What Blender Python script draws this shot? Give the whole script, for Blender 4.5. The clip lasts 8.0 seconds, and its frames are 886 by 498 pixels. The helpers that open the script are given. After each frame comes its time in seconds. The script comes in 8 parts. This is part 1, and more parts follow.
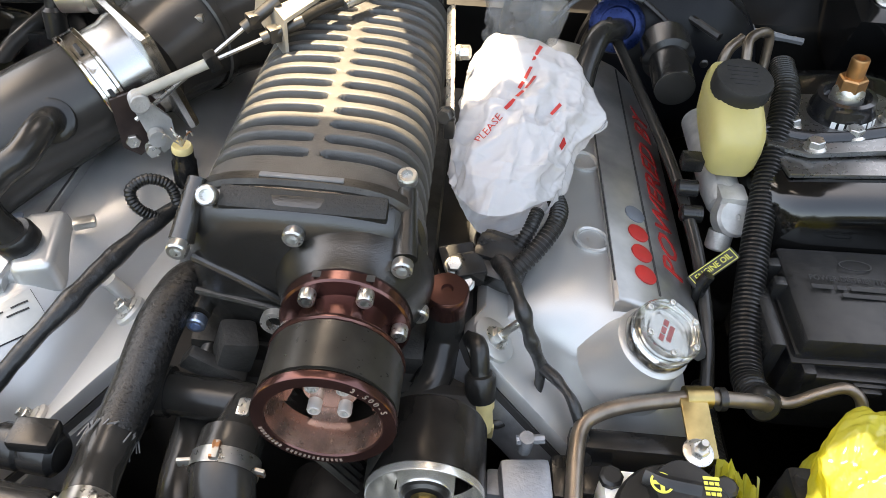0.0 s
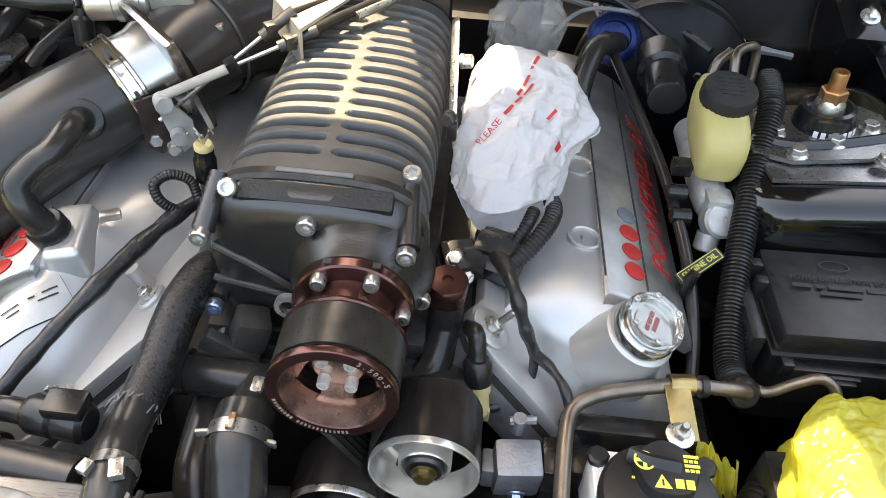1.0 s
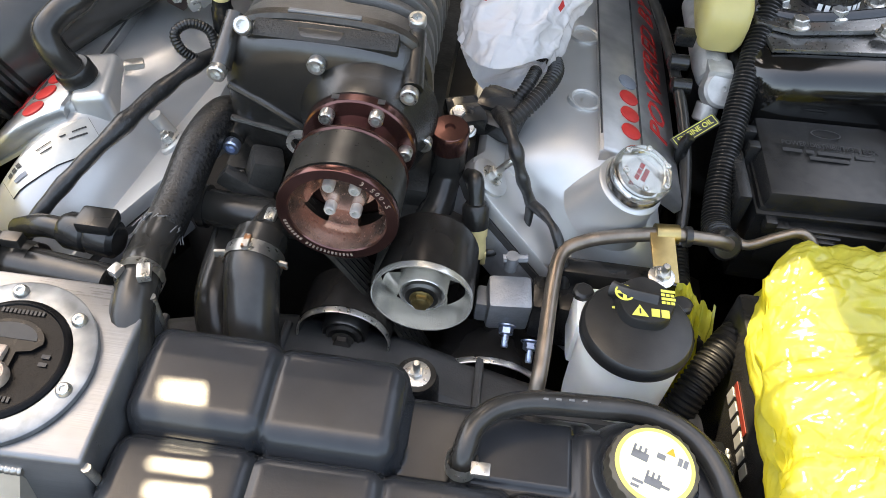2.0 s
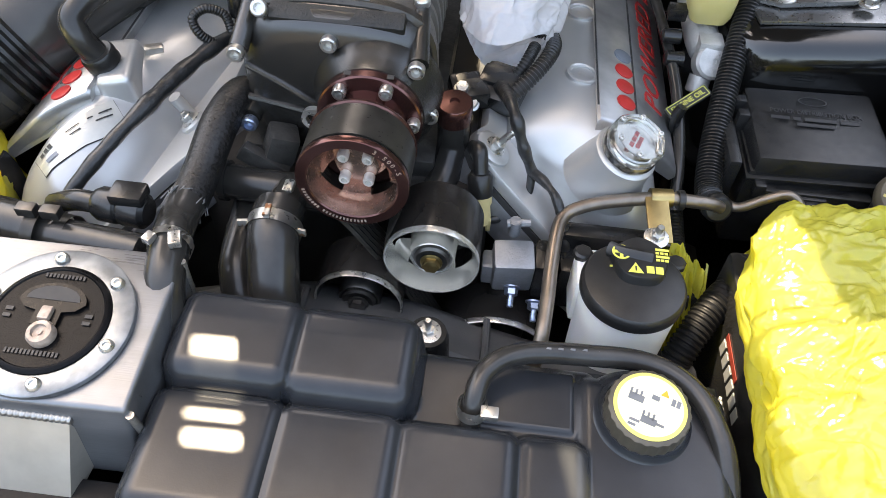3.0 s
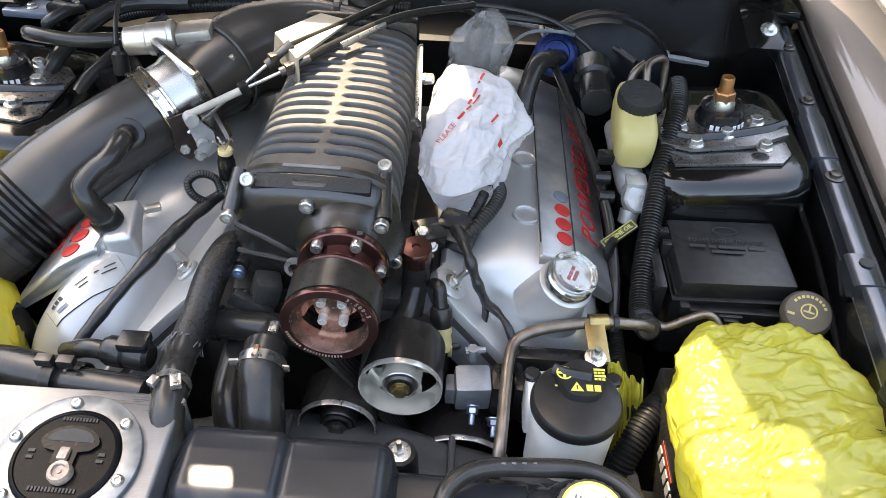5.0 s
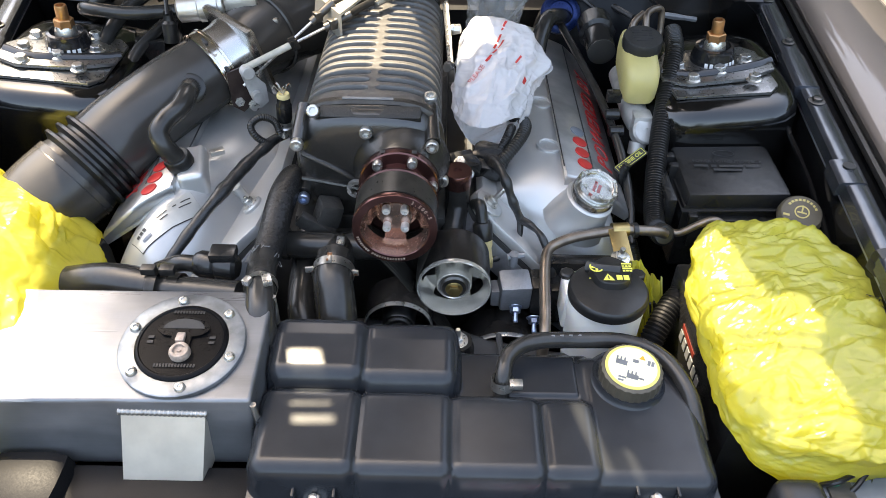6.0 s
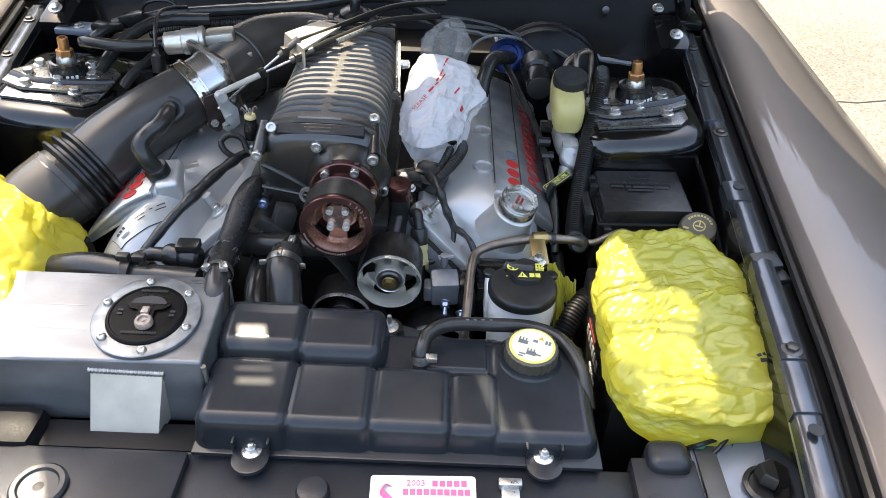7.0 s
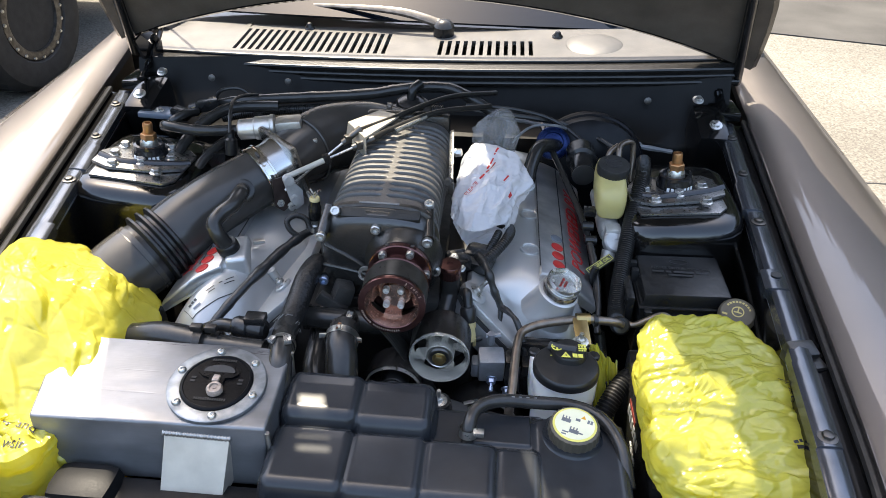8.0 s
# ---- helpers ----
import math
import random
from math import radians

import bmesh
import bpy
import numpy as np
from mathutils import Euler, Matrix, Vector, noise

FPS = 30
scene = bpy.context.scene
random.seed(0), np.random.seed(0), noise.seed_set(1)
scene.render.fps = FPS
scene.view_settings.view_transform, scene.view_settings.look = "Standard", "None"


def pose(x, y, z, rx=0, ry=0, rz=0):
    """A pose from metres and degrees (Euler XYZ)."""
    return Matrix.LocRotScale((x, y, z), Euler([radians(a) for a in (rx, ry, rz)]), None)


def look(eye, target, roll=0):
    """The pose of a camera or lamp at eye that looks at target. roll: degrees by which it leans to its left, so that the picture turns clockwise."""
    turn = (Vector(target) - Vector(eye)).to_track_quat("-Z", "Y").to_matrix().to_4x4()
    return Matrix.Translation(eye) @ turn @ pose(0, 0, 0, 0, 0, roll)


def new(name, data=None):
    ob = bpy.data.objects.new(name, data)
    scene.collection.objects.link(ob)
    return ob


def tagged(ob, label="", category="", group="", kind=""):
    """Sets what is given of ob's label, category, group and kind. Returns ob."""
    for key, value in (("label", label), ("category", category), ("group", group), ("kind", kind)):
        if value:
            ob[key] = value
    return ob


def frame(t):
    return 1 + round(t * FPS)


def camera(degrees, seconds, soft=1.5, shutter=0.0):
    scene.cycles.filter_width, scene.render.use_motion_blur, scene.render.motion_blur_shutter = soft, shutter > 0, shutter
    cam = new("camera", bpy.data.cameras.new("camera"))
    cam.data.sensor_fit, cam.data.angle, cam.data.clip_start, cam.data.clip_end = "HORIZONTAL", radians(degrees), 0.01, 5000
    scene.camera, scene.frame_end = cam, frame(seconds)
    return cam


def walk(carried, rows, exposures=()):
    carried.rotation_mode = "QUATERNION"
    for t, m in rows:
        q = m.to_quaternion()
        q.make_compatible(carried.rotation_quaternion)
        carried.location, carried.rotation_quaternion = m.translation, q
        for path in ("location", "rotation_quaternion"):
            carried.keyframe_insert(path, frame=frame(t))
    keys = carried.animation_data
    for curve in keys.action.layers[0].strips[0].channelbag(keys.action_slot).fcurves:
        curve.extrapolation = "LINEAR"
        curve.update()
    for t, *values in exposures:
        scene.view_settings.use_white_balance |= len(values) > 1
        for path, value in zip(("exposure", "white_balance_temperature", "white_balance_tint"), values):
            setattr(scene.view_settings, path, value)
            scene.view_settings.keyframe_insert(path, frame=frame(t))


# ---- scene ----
from mathutils.bvhtree import BVHTree

# ---- camera and its way ----
cam = camera(61.90, 8.0, soft=0.7)
PATH = [
    (0, (0.1059, 0.0354, 1.3308), (0.0783, 1.4919, -0.0395), 4.30),
    (0.5, (0.1056, 0.0182, 1.3482), (0.0754, 1.4985, 0.0036), 4.26),
    (1, (0.1115, -0.0086, 1.3487), (0.0667, 1.4713, 0.0041), 4.63),
    (1.5, (0.1193, -0.0419, 1.3466), (0.0434, 1.3956, -0.0419), 5.28),
    (2, (0.1375, -0.0860, 1.3313), (0.0635, 1.2417, -0.1626), 5.22),
    (2.2, (0.1420, -0.1008, 1.3280), (0.0796, 1.1987, -0.1910), 5.27),
    (3.3, (0.1377, -0.1317, 1.3749), (0.0401, 1.1707, -0.1397), 2.39),
    (3.5, (0.1473, -0.1320, 1.3958), (0.0456, 1.1955, -0.0966), 1.47),
    (4, (0.1671, -0.1598, 1.4353), (0.1007, 1.2622, 0.0305), 1.28),
    (4.2, (0.1660, -0.1681, 1.4396), (0.1216, 1.2866, 0.0678), 1.78),
    (5.3, (0.1358, -0.1947, 1.4567), (0.0896, 1.3072, 0.1368), 2.91),
    (5.5, (0.1180, -0.2253, 1.4583), (0.0779, 1.2808, 0.1430), 2.46),
    (6, (0.0839, -0.3415, 1.4419), (0.0900, 1.1753, 0.1383), 1.36),
    (6.5, (0.1103, -0.4232, 1.4543), (0.1529, 1.1197, 0.1823), 1.84),
    (7, (0.1714, -0.4871, 1.4806), (0.1759, 1.1124, 0.2799), 2.49),
    (7.5, (0.1707, -0.5249, 1.5084), (0.0964, 1.1335, 0.3930), 2.29),
    (8, (0.1582, -0.5338, 1.5345), (0.0441, 1.1623, 0.4808), 1.70),
]
walk(cam, [(t, look(eye, target, roll)) for t, eye, target, roll in PATH],
     exposures=[(0.0, 3.28, 10500, 9), (1.5, 3.32, 10000, 8), (3.5, 3.30, 9200, 10), (5.5, 3.24, 9000, 9), (7.0, 2.94, 8200, 8), (8.0, 2.72, 7700, 8)])

# ---- world, sun, exposure ----
SUN_FROM = Vector((-0.30, 0.40, 1.0)).normalized()
world = bpy.data.worlds.new("sky")
scene.world = world
world.use_nodes = True
sky = world.node_tree.nodes.new("ShaderNodeTexSky")
sky.sky_type = "NISHITA"
sky.sun_disc = False
sky.air_density, sky.dust_density, sky.ozone_density = 0.75, 1.5, 0.5
sky.sun_elevation = math.asin(SUN_FROM.z)
sky.sun_rotation = math.atan2(SUN_FROM.x, SUN_FROM.y)
background = world.node_tree.nodes["Background"]
world.node_tree.links.new(sky.outputs[0], background.inputs[0])
background.inputs[1].default_value = 0.15
sun = new("sun", bpy.data.lights.new("sun", "SUN"))
sun.data.energy, sun.data.angle, sun.data.color = 2.0, radians(0.53), (1.0, 0.96, 0.90)
sun.matrix_world = look(SUN_FROM * 6.0, (0, 0, 0))


# ---- materials ----
def mat(name, col, rough=0.5, metal=0.0, var=0.12, scale=25.0, bump=0.0, bscale=220.0, dust=0.0, coat=0.0,
        trans=0.0, ior=1.45, rvar=0.1, spec=0.5, wear=None, wear_amt=0.0, sub=0.0):
    """Principled paint with blotches, grain, a film of dust on what faces up, and worn spots."""
    m = bpy.data.materials.new(name)
    m.use_nodes = True
    nt = m.node_tree
    N, L = nt.nodes, nt.links
    b = N["Principled BSDF"]
    tc = N.new("ShaderNodeTexCoord")

    def noise_at(sc, detail=4.0):
        n = N.new("ShaderNodeTexNoise")
        n.inputs["Scale"].default_value, n.inputs["Detail"].default_value = sc, detail
        L.new(tc.outputs["Object"], n.inputs["Vector"])
        return n.outputs["Fac"]

    def ramp(fac, lo, hi, a=0.0, z=1.0):
        r = N.new("ShaderNodeMapRange")
        r.inputs["From Min"].default_value, r.inputs["From Max"].default_value = lo, hi
        r.inputs["To Min"].default_value, r.inputs["To Max"].default_value = a, z
        L.new(fac, r.inputs["Value"])
        return r.outputs["Result"]

    def mix(fac, a, z):
        x = N.new("ShaderNodeMix")
        x.data_type = "RGBA"
        for sock, v in ((x.inputs[0], fac), (x.inputs[6], a), (x.inputs[7], z)):
            if isinstance(v, (tuple, list, float, int)):
                sock.default_value = (*v, 1) if isinstance(v, (tuple, list)) else v
            else:
                L.new(v, sock)
        return x.outputs[2]

    dust *= 0.35
    big, fine = noise_at(scale), noise_at(bscale, 3.0)
    out = mix(ramp(big, 0.3, 0.7), tuple(c * (1 - var) for c in col), tuple(min(1, c * (1 + var)) for c in col))
    if wear:
        spots = ramp(noise_at(scale * 2.3, 8.0), 0.62 - 0.2 * wear_amt, 0.68 - 0.2 * wear_amt)
        out = mix(spots, out, wear)
    if dust > 0:
        geo = N.new("ShaderNodeNewGeometry")
        sep = N.new("ShaderNodeSeparateXYZ")
        L.new(geo.outputs["Normal"], sep.inputs[0])
        up = ramp(sep.outputs["Z"], 0.2, 1.0, 0.0, dust)
        mul = N.new("ShaderNodeMath")
        mul.operation = "MULTIPLY"
        L.new(up, mul.inputs[0])
        L.new(ramp(noise_at(scale * 1.7, 6.0), 0.3, 0.75), mul.inputs[1])
        out = mix(mul.outputs[0], out, (0.30, 0.27, 0.23))
        L.new(ramp(mul.outputs[0], 0, 1, rough, min(1, rough + 0.12)), b.inputs["Roughness"])
    else:
        L.new(ramp(fine, 0.3, 0.7, max(0.02, rough - rvar * 0.5), min(1, rough + rvar * 0.5)), b.inputs["Roughness"])
    L.new(out, b.inputs["Base Color"])
    b.inputs["Metallic"].default_value = metal
    b.inputs["Specular IOR Level"].default_value = spec
    b.inputs["IOR"].default_value = ior
    b.inputs["Coat Weight"].default_value = coat
    b.inputs["Coat Roughness"].default_value = 0.03
    b.inputs["Transmission Weight"].default_value = trans
    if sub:
        b.inputs["Subsurface Weight"].default_value = sub
        b.inputs["Subsurface Radius"].default_value = (0.01, 0.008, 0.004)
    if bump:
        bp = N.new("ShaderNodeBump")
        bp.inputs["Strength"].default_value, bp.inputs["Distance"].default_value = bump, 0.001
        L.new(fine, bp.inputs["Height"])
        L.new(bp.outputs[0], b.inputs["Normal"])
    return m


def film_mat(name, col, through_col, see=0.35, rough=0.35, clear=0.0):
    """Thin plastic film: part diffuse, part letting light through."""
    m = bpy.data.materials.new(name)
    m.use_nodes = True
    nt = m.node_tree
    N, L = nt.nodes, nt.links
    b = N["Principled BSDF"]
    b.inputs["Base Color"].default_value, b.inputs["Roughness"].default_value = (*col, 1), rough
    b.inputs["Specular IOR Level"].default_value = 0.9
    tl = N.new("ShaderNodeBsdfTranslucent")
    tl.inputs["Color"].default_value = (*through_col, 1)
    mx = N.new("ShaderNodeMixShader")
    mx.inputs[0].default_value = see
    L.new(b.outputs[0], mx.inputs[1])
    L.new(tl.outputs[0], mx.inputs[2])
    last = mx.outputs[0]
    if clear:
        tp = N.new("ShaderNodeBsdfTransparent")
        m2 = N.new("ShaderNodeMixShader")
        m2.inputs[0].default_value = clear
        L.new(last, m2.inputs[1])
        L.new(tp.outputs[0], m2.inputs[2])
        last = m2.outputs[0]
    tc = N.new("ShaderNodeTexCoord")
    # fine crinkles on top of the modelled folds
    n = N.new("ShaderNodeTexNoise")
    n.noise_type = "RIDGED_MULTIFRACTAL"
    n.inputs["Scale"].default_value, n.inputs["Detail"].default_value, n.inputs["Distortion"].default_value = 34, 4, 0.8
    mp = N.new("ShaderNodeMapping")
    mp.inputs["Scale"].default_value, mp.inputs["Rotation"].default_value = (0.6, 2.6, 1.6), (0.2, 0.3, 0.5)
    L.new(tc.outputs["Object"], mp.inputs[0])
    L.new(mp.outputs[0], n.inputs["Vector"])
    bp = N.new("ShaderNodeBump")
    bp.inputs["Strength"].default_value, bp.inputs["Distance"].default_value = 0.60, 0.002
    L.new(n.outputs["Fac"], bp.inputs["Height"])
    L.new(bp.outputs[0], b.inputs["Normal"])
    L.new(last, N["Material Output"].inputs["Surface"])
    return m


def brushed(name, col, rough):
    """Bare sheet metal, brushed one way, with stains, scuffs and a few deep scratches."""
    m = mat(name, col, rough, 0.7, var=0.16, scale=14, bump=0.0, bscale=60)
    N, L = m.node_tree.nodes, m.node_tree.links
    b = N["Principled BSDF"]
    tc = N.new("ShaderNodeTexCoord")

    def streak(scale, turn, size, detail):
        mp = N.new("ShaderNodeMapping")
        mp.inputs["Scale"].default_value, mp.inputs["Rotation"].default_value = scale, turn
        n = N.new("ShaderNodeTexNoise")
        n.inputs["Scale"].default_value, n.inputs["Detail"].default_value = size, detail
        L.new(tc.outputs["Object"], mp.inputs[0])
        L.new(mp.outputs[0], n.inputs["Vector"])
        return n.outputs["Fac"]

    def spread(fac, lo, hi, a, z):
        r = N.new("ShaderNodeMapRange")
        for k, v in (("From Min", lo), ("From Max", hi), ("To Min", a), ("To Max", z)):
            r.inputs[k].default_value = v
        L.new(fac, r.inputs["Value"])
        return r.outputs["Result"]

    grain = streak((0.03, 1.0, 1.0), (0, 0, 0), 700, 3)
    smear = streak((0.25, 1.0, 0.6), (0, 0, 0.5), 34, 5)
    scratch = streak((0.02, 1.0, 0.5), (0.2, 0.3, 0.9), 130, 1)
    add = N.new("ShaderNodeMath")
    add.operation = "ADD"
    L.new(spread(grain, 0.3, 0.7, -0.05, 0.05), add.inputs[0])
    L.new(spread(smear, 0.3, 0.7, rough - 0.11, rough + 0.13), add.inputs[1])
    L.new(add.outputs[0], b.inputs["Roughness"])
    src = b.inputs["Base Color"].links[0].from_socket
    x = N.new("ShaderNodeMix")
    x.data_type, x.blend_type = "RGBA", "MULTIPLY"
    x.inputs[0].default_value = 1.0
    tone = N.new("ShaderNodeCombineColor")
    shade = spread(smear, 0.35, 0.65, 0.82, 1.12)
    for k in range(3):
        L.new(shade, tone.inputs[k])
    L.new(src, x.inputs[6])
    L.new(tone.outputs[0], x.inputs[7])
    L.new(x.outputs[2], b.inputs["Base Color"])
    high = N.new("ShaderNodeMath")
    high.operation = "ADD"
    L.new(spread(grain, 0.3, 0.7, 0.0, 0.25), high.inputs[0])
    L.new(spread(scratch, 0.70, 0.74, 0.0, -1.0), high.inputs[1])
    bp = N.new("ShaderNodeBump")
    bp.inputs["Strength"].default_value, bp.inputs["Distance"].default_value = 0.25, 0.0006
    L.new(high.outputs[0], bp.inputs["Height"])
    L.new(bp.outputs[0], b.inputs["Normal"])
    return m


def ground_mat():
    """Old exposed-aggregate concrete: stones and stains."""
    m = mat("concrete", (0.17, 0.162, 0.147), 0.9, var=0.16, scale=1.1, bump=0.6, bscale=140, spec=0.2)
    nt = m.node_tree
    N, L = nt.nodes, nt.links
    b = N["Principled BSDF"]
    src = b.inputs["Base Color"].links[0].from_socket
    tc = N.new("ShaderNodeTexCoord")
    v = N.new("ShaderNodeTexVoronoi")
    v.inputs["Scale"].default_value = 95
    L.new(tc.outputs["Object"], v.inputs["Vector"])
    r = N.new("ShaderNodeValToRGB")
    r.color_ramp.elements[0].color, r.color_ramp.elements[1].color = (0.55, 0.53, 0.50, 1), (1.38, 1.36, 1.31, 1)
    L.new(v.outputs["Color"], r.inputs[0])
    x = N.new("ShaderNodeMix")
    x.data_type, x.blend_type = "RGBA", "MULTIPLY"
    x.inputs[0].default_value = 0.9
    L.new(src, x.inputs[6])
    L.new(r.outputs[0], x.inputs[7])
    L.new(x.outputs[2], b.inputs["Base Color"])
    return m


M = dict(
    concrete=ground_mat(),
    asphalt=mat("asphalt", (0.055, 0.053, 0.05), 0.9, var=0.25, scale=2, bump=0.7, bscale=120),
    paint=mat("body_paint", (0.150, 0.135, 0.127), 0.49, 0.9, var=0.05, scale=6, coat=0.8, bscale=900, bump=0.02, dust=0.02),
    bay=mat("bay_paint", (0.0055, 0.0054, 0.0055), 0.11, 0.0, var=0.3, scale=18, coat=0.0, dust=0.015, bump=0.05, bscale=30),
    black=mat("black_plastic", (0.012, 0.012, 0.012), 0.24, var=0.3, scale=30, bump=0.08, bscale=700, dust=0.10),
    rubber=mat("black_rubber", (0.015, 0.0145, 0.014), 0.30, var=0.3, scale=40, bump=0.3, bscale=300, dust=0.10),
    hose=mat("hose_rubber", (0.024, 0.0228, 0.021), 0.24, var=0.35, scale=30, bump=0.15, bscale=120, dust=0.10),
    tubeplastic=mat("intake_plastic", (0.046, 0.042, 0.038), 0.24, var=0.2, scale=12, bump=0.06, bscale=500, dust=0.08),
    sc=mat("wrinkle_black", (0.017, 0.016, 0.0145), 0.24, 0.0, var=0.2, scale=30, bump=0.28, bscale=800, dust=0.04, spec=1.0),
    rib=mat("machined_rib", (0.20, 0.19, 0.17), 0.35, 0.8, var=0.25, scale=60, bump=0.3, bscale=600),
    bronze=mat("bronze_anodised", (0.135, 0.062, 0.055), 0.22, 0.85, var=0.2, scale=30, dust=0.03),
    beltface=mat("belt_band", (0.05, 0.046, 0.04), 0.32, 0.5, var=0.3, scale=40),
    steel=mat("zinc_steel", (0.56, 0.55, 0.52), 0.3, 0.9, var=0.2, scale=60),
    bluesteel=mat("blue_zinc", (0.35, 0.42, 0.55), 0.3, 0.9, var=0.2, scale=60),
    alu=mat("brushed_aluminium", (0.48, 0.475, 0.46), 0.24, 1.0, var=0.1, scale=14, rvar=0.05, bump=0.02, bscale=400),
    castalu=mat("cast_aluminium", (0.46, 0.45, 0.43), 0.45, 0.5, var=0.25, scale=40, bump=0.5, bscale=350, dust=0.1),
    silver=mat("silver_paint", (0.50, 0.50, 0.49), 0.38, 0.6, var=0.08, scale=10, coat=0.2, bscale=800, bump=0.08, dust=0.10),
    darksilver=mat("dark_plate", (0.42, 0.415, 0.405), 0.30, 0.75, var=0.35, scale=16, bump=0.1, dust=0.15),
    chrome=mat("polished_steel", (0.72, 0.70, 0.66), 0.14, 1.0, var=0.2, scale=30, wear=(0.25, 0.2, 0.15), wear_amt=0.1),
    darksteel=mat("dark_steel", (0.10, 0.095, 0.09), 0.4, 0.85, var=0.4, scale=40, dust=0.15),
    brass=mat("brass", (0.52, 0.27, 0.12), 0.35, 0.9, var=0.25, scale=60),
    gold=mat("yellow_zinc", (0.34, 0.25, 0.11), 0.33, 0.95, var=0.3, scale=50),
    line=mat("steel_line", (0.23, 0.19, 0.155), 0.38, 0.85, var=0.3, scale=40),
    rust=mat("rust", (0.27, 0.13, 0.07), 0.8, 0.3, var=0.4, scale=120, bump=0.5),
    yellowed=mat("yellowed_plastic", (0.50, 0.42, 0.17), 0.34, var=0.08, scale=25, sub=0.3),
    white=mat("white_plastic", (0.80, 0.79, 0.75), 0.42, var=0.06, scale=30, dust=0.1, sub=0.2),
    cream=mat("cream_label", (0.74, 0.71, 0.50), 0.5, var=0.06, scale=40),
    paperwhite=mat("white_label", (0.78, 0.77, 0.76), 0.45, var=0.04, scale=40),
    red=mat("red_paint", (0.46, 0.026, 0.024), 0.45, var=0.15, scale=60),
    pink=mat("pink_print", (0.70, 0.14, 0.28), 0.5, var=0.08, scale=60),
    yellow=mat("yellow_print", (0.72, 0.66, 0.12), 0.5, var=0.08, scale=60),
    tan=mat("connector_plastic", (0.62, 0.50, 0.24), 0.5, var=0.15, scale=60),
    green=mat("green_clip", (0.03, 0.30, 0.16), 0.4, var=0.2, scale=60),
    blue=mat("blue_anodised", (0.007, 0.024, 0.10), 0.3, 0.6, var=0.2, scale=40),
    grey=mat("grey_connector", (0.16, 0.165, 0.17), 0.45, var=0.2, scale=40, dust=0.1),
    inkdark=mat("dark_print", (0.03, 0.03, 0.03), 0.6, var=0.1),
    emboss=mat("raised_lettering", (0.022, 0.022, 0.023), 0.5, var=0.2, dust=0.1),
    liner=mat("hood_liner", (0.095, 0.082, 0.068), 0.8, var=0.25, scale=12, bump=0.4, bscale=300),
    glass=mat("windshield_glass", (0.002, 0.004, 0.008), 0.02, var=0.02, rvar=0.0, spec=0.4),
    clear=mat("clear_acrylic", (0.9, 0.9, 0.86), 0.05, var=0.02, trans=0.97, ior=1.45),
    firewall=mat("satin_black", (0.0085, 0.0080, 0.0074), 0.36, 0.0, var=0.3, scale=9, spec=0.14, bump=0.1, bscale=60),
    tower=mat("satin_bay_paint", (0.0045, 0.0043, 0.0042), 0.13, 0.0, var=0.25, scale=14, spec=0.8, bump=0.06, bscale=40),
    tyre=mat("tyre_rubber", (0.02, 0.02, 0.02), 0.75, var=0.3, scale=20, bump=0.4, bscale=150, dust=0.2),
    # near-black for the depths behind and under the parts
    void=mat("dark_bay_metal", (0.022, 0.020, 0.018), 0.7, 0.2, var=0.4, scale=20, dust=0.08),
    film_yellow=film_mat("yellow_film", (0.60, 0.565, 0.10), (0.84, 0.77, 0.10), 0.50, 0.17),
    film_white=film_mat("white_film", (0.66, 0.66, 0.68), (0.74, 0.75, 0.78), 0.42, 0.25),
    film_clear=film_mat("clear_film", (0.50, 0.49, 0.47), (0.5, 0.5, 0.48), 0.2, 0.05, clear=0.66),
)


# ---- building tools ----
BASE = {}


def finish(bm, name, material, sharp=38.0):
    for f in bm.faces:
        f.smooth = True
    lim = radians(sharp)
    for e in bm.edges:
        e.smooth = len(e.link_faces) != 2 or e.calc_face_angle(9.0) < lim
    me = bpy.data.meshes.new(name)
    bm.to_mesh(me)
    bm.free()
    me.materials.append(M[material])
    return me


def thing(name, at, label, category, group="", kind=""):
    """An Empty at the base of a thing; its parts are given in world metres."""
    ob = new(name)
    ob.location = at
    ob.empty_display_size = 0.02
    BASE[ob.name] = Vector(at)
    return tagged(ob, label, category, group, kind)


def part(name, bm, material, parent=None, label="", sharp=38.0):
    """Links a bmesh, given in world metres, as one mesh object under a thing or a part."""
    base = BASE[parent.name] if parent else Vector((0, 0, 0))
    bmesh.ops.recalc_face_normals(bm, faces=bm.faces)
    bm.transform(Matrix.Translation(-base))
    ob = new(name, finish(bm, name, material, sharp))
    if parent:
        ob.parent = parent
    BASE[ob.name] = base
    return tagged(ob, label)


def single(name, bm, material, at, label, category, group="", kind=""):
    """A thing that is one mesh, with its origin at `at`."""
    bmesh.ops.recalc_face_normals(bm, faces=bm.faces)
    bm.transform(Matrix.Translation(-Vector(at)))
    ob = new(name, finish(bm, name, material))
    ob.location = at
    BASE[ob.name] = Vector(at)
    return tagged(ob, label, category, group, kind)


def B():
    return bmesh.new()


def basis(axis, up=(0, 0, 1)):
    """Columns u, v, w with w along axis."""
    w = Vector(axis).normalized()
    h = Vector(up)
    if abs(w.dot(h.normalized())) > 0.98:
        h = Vector((1, 0, 0))
    u = h.cross(w).normalized()
    v = w.cross(u)
    return Matrix((u, v, w)).transposed()


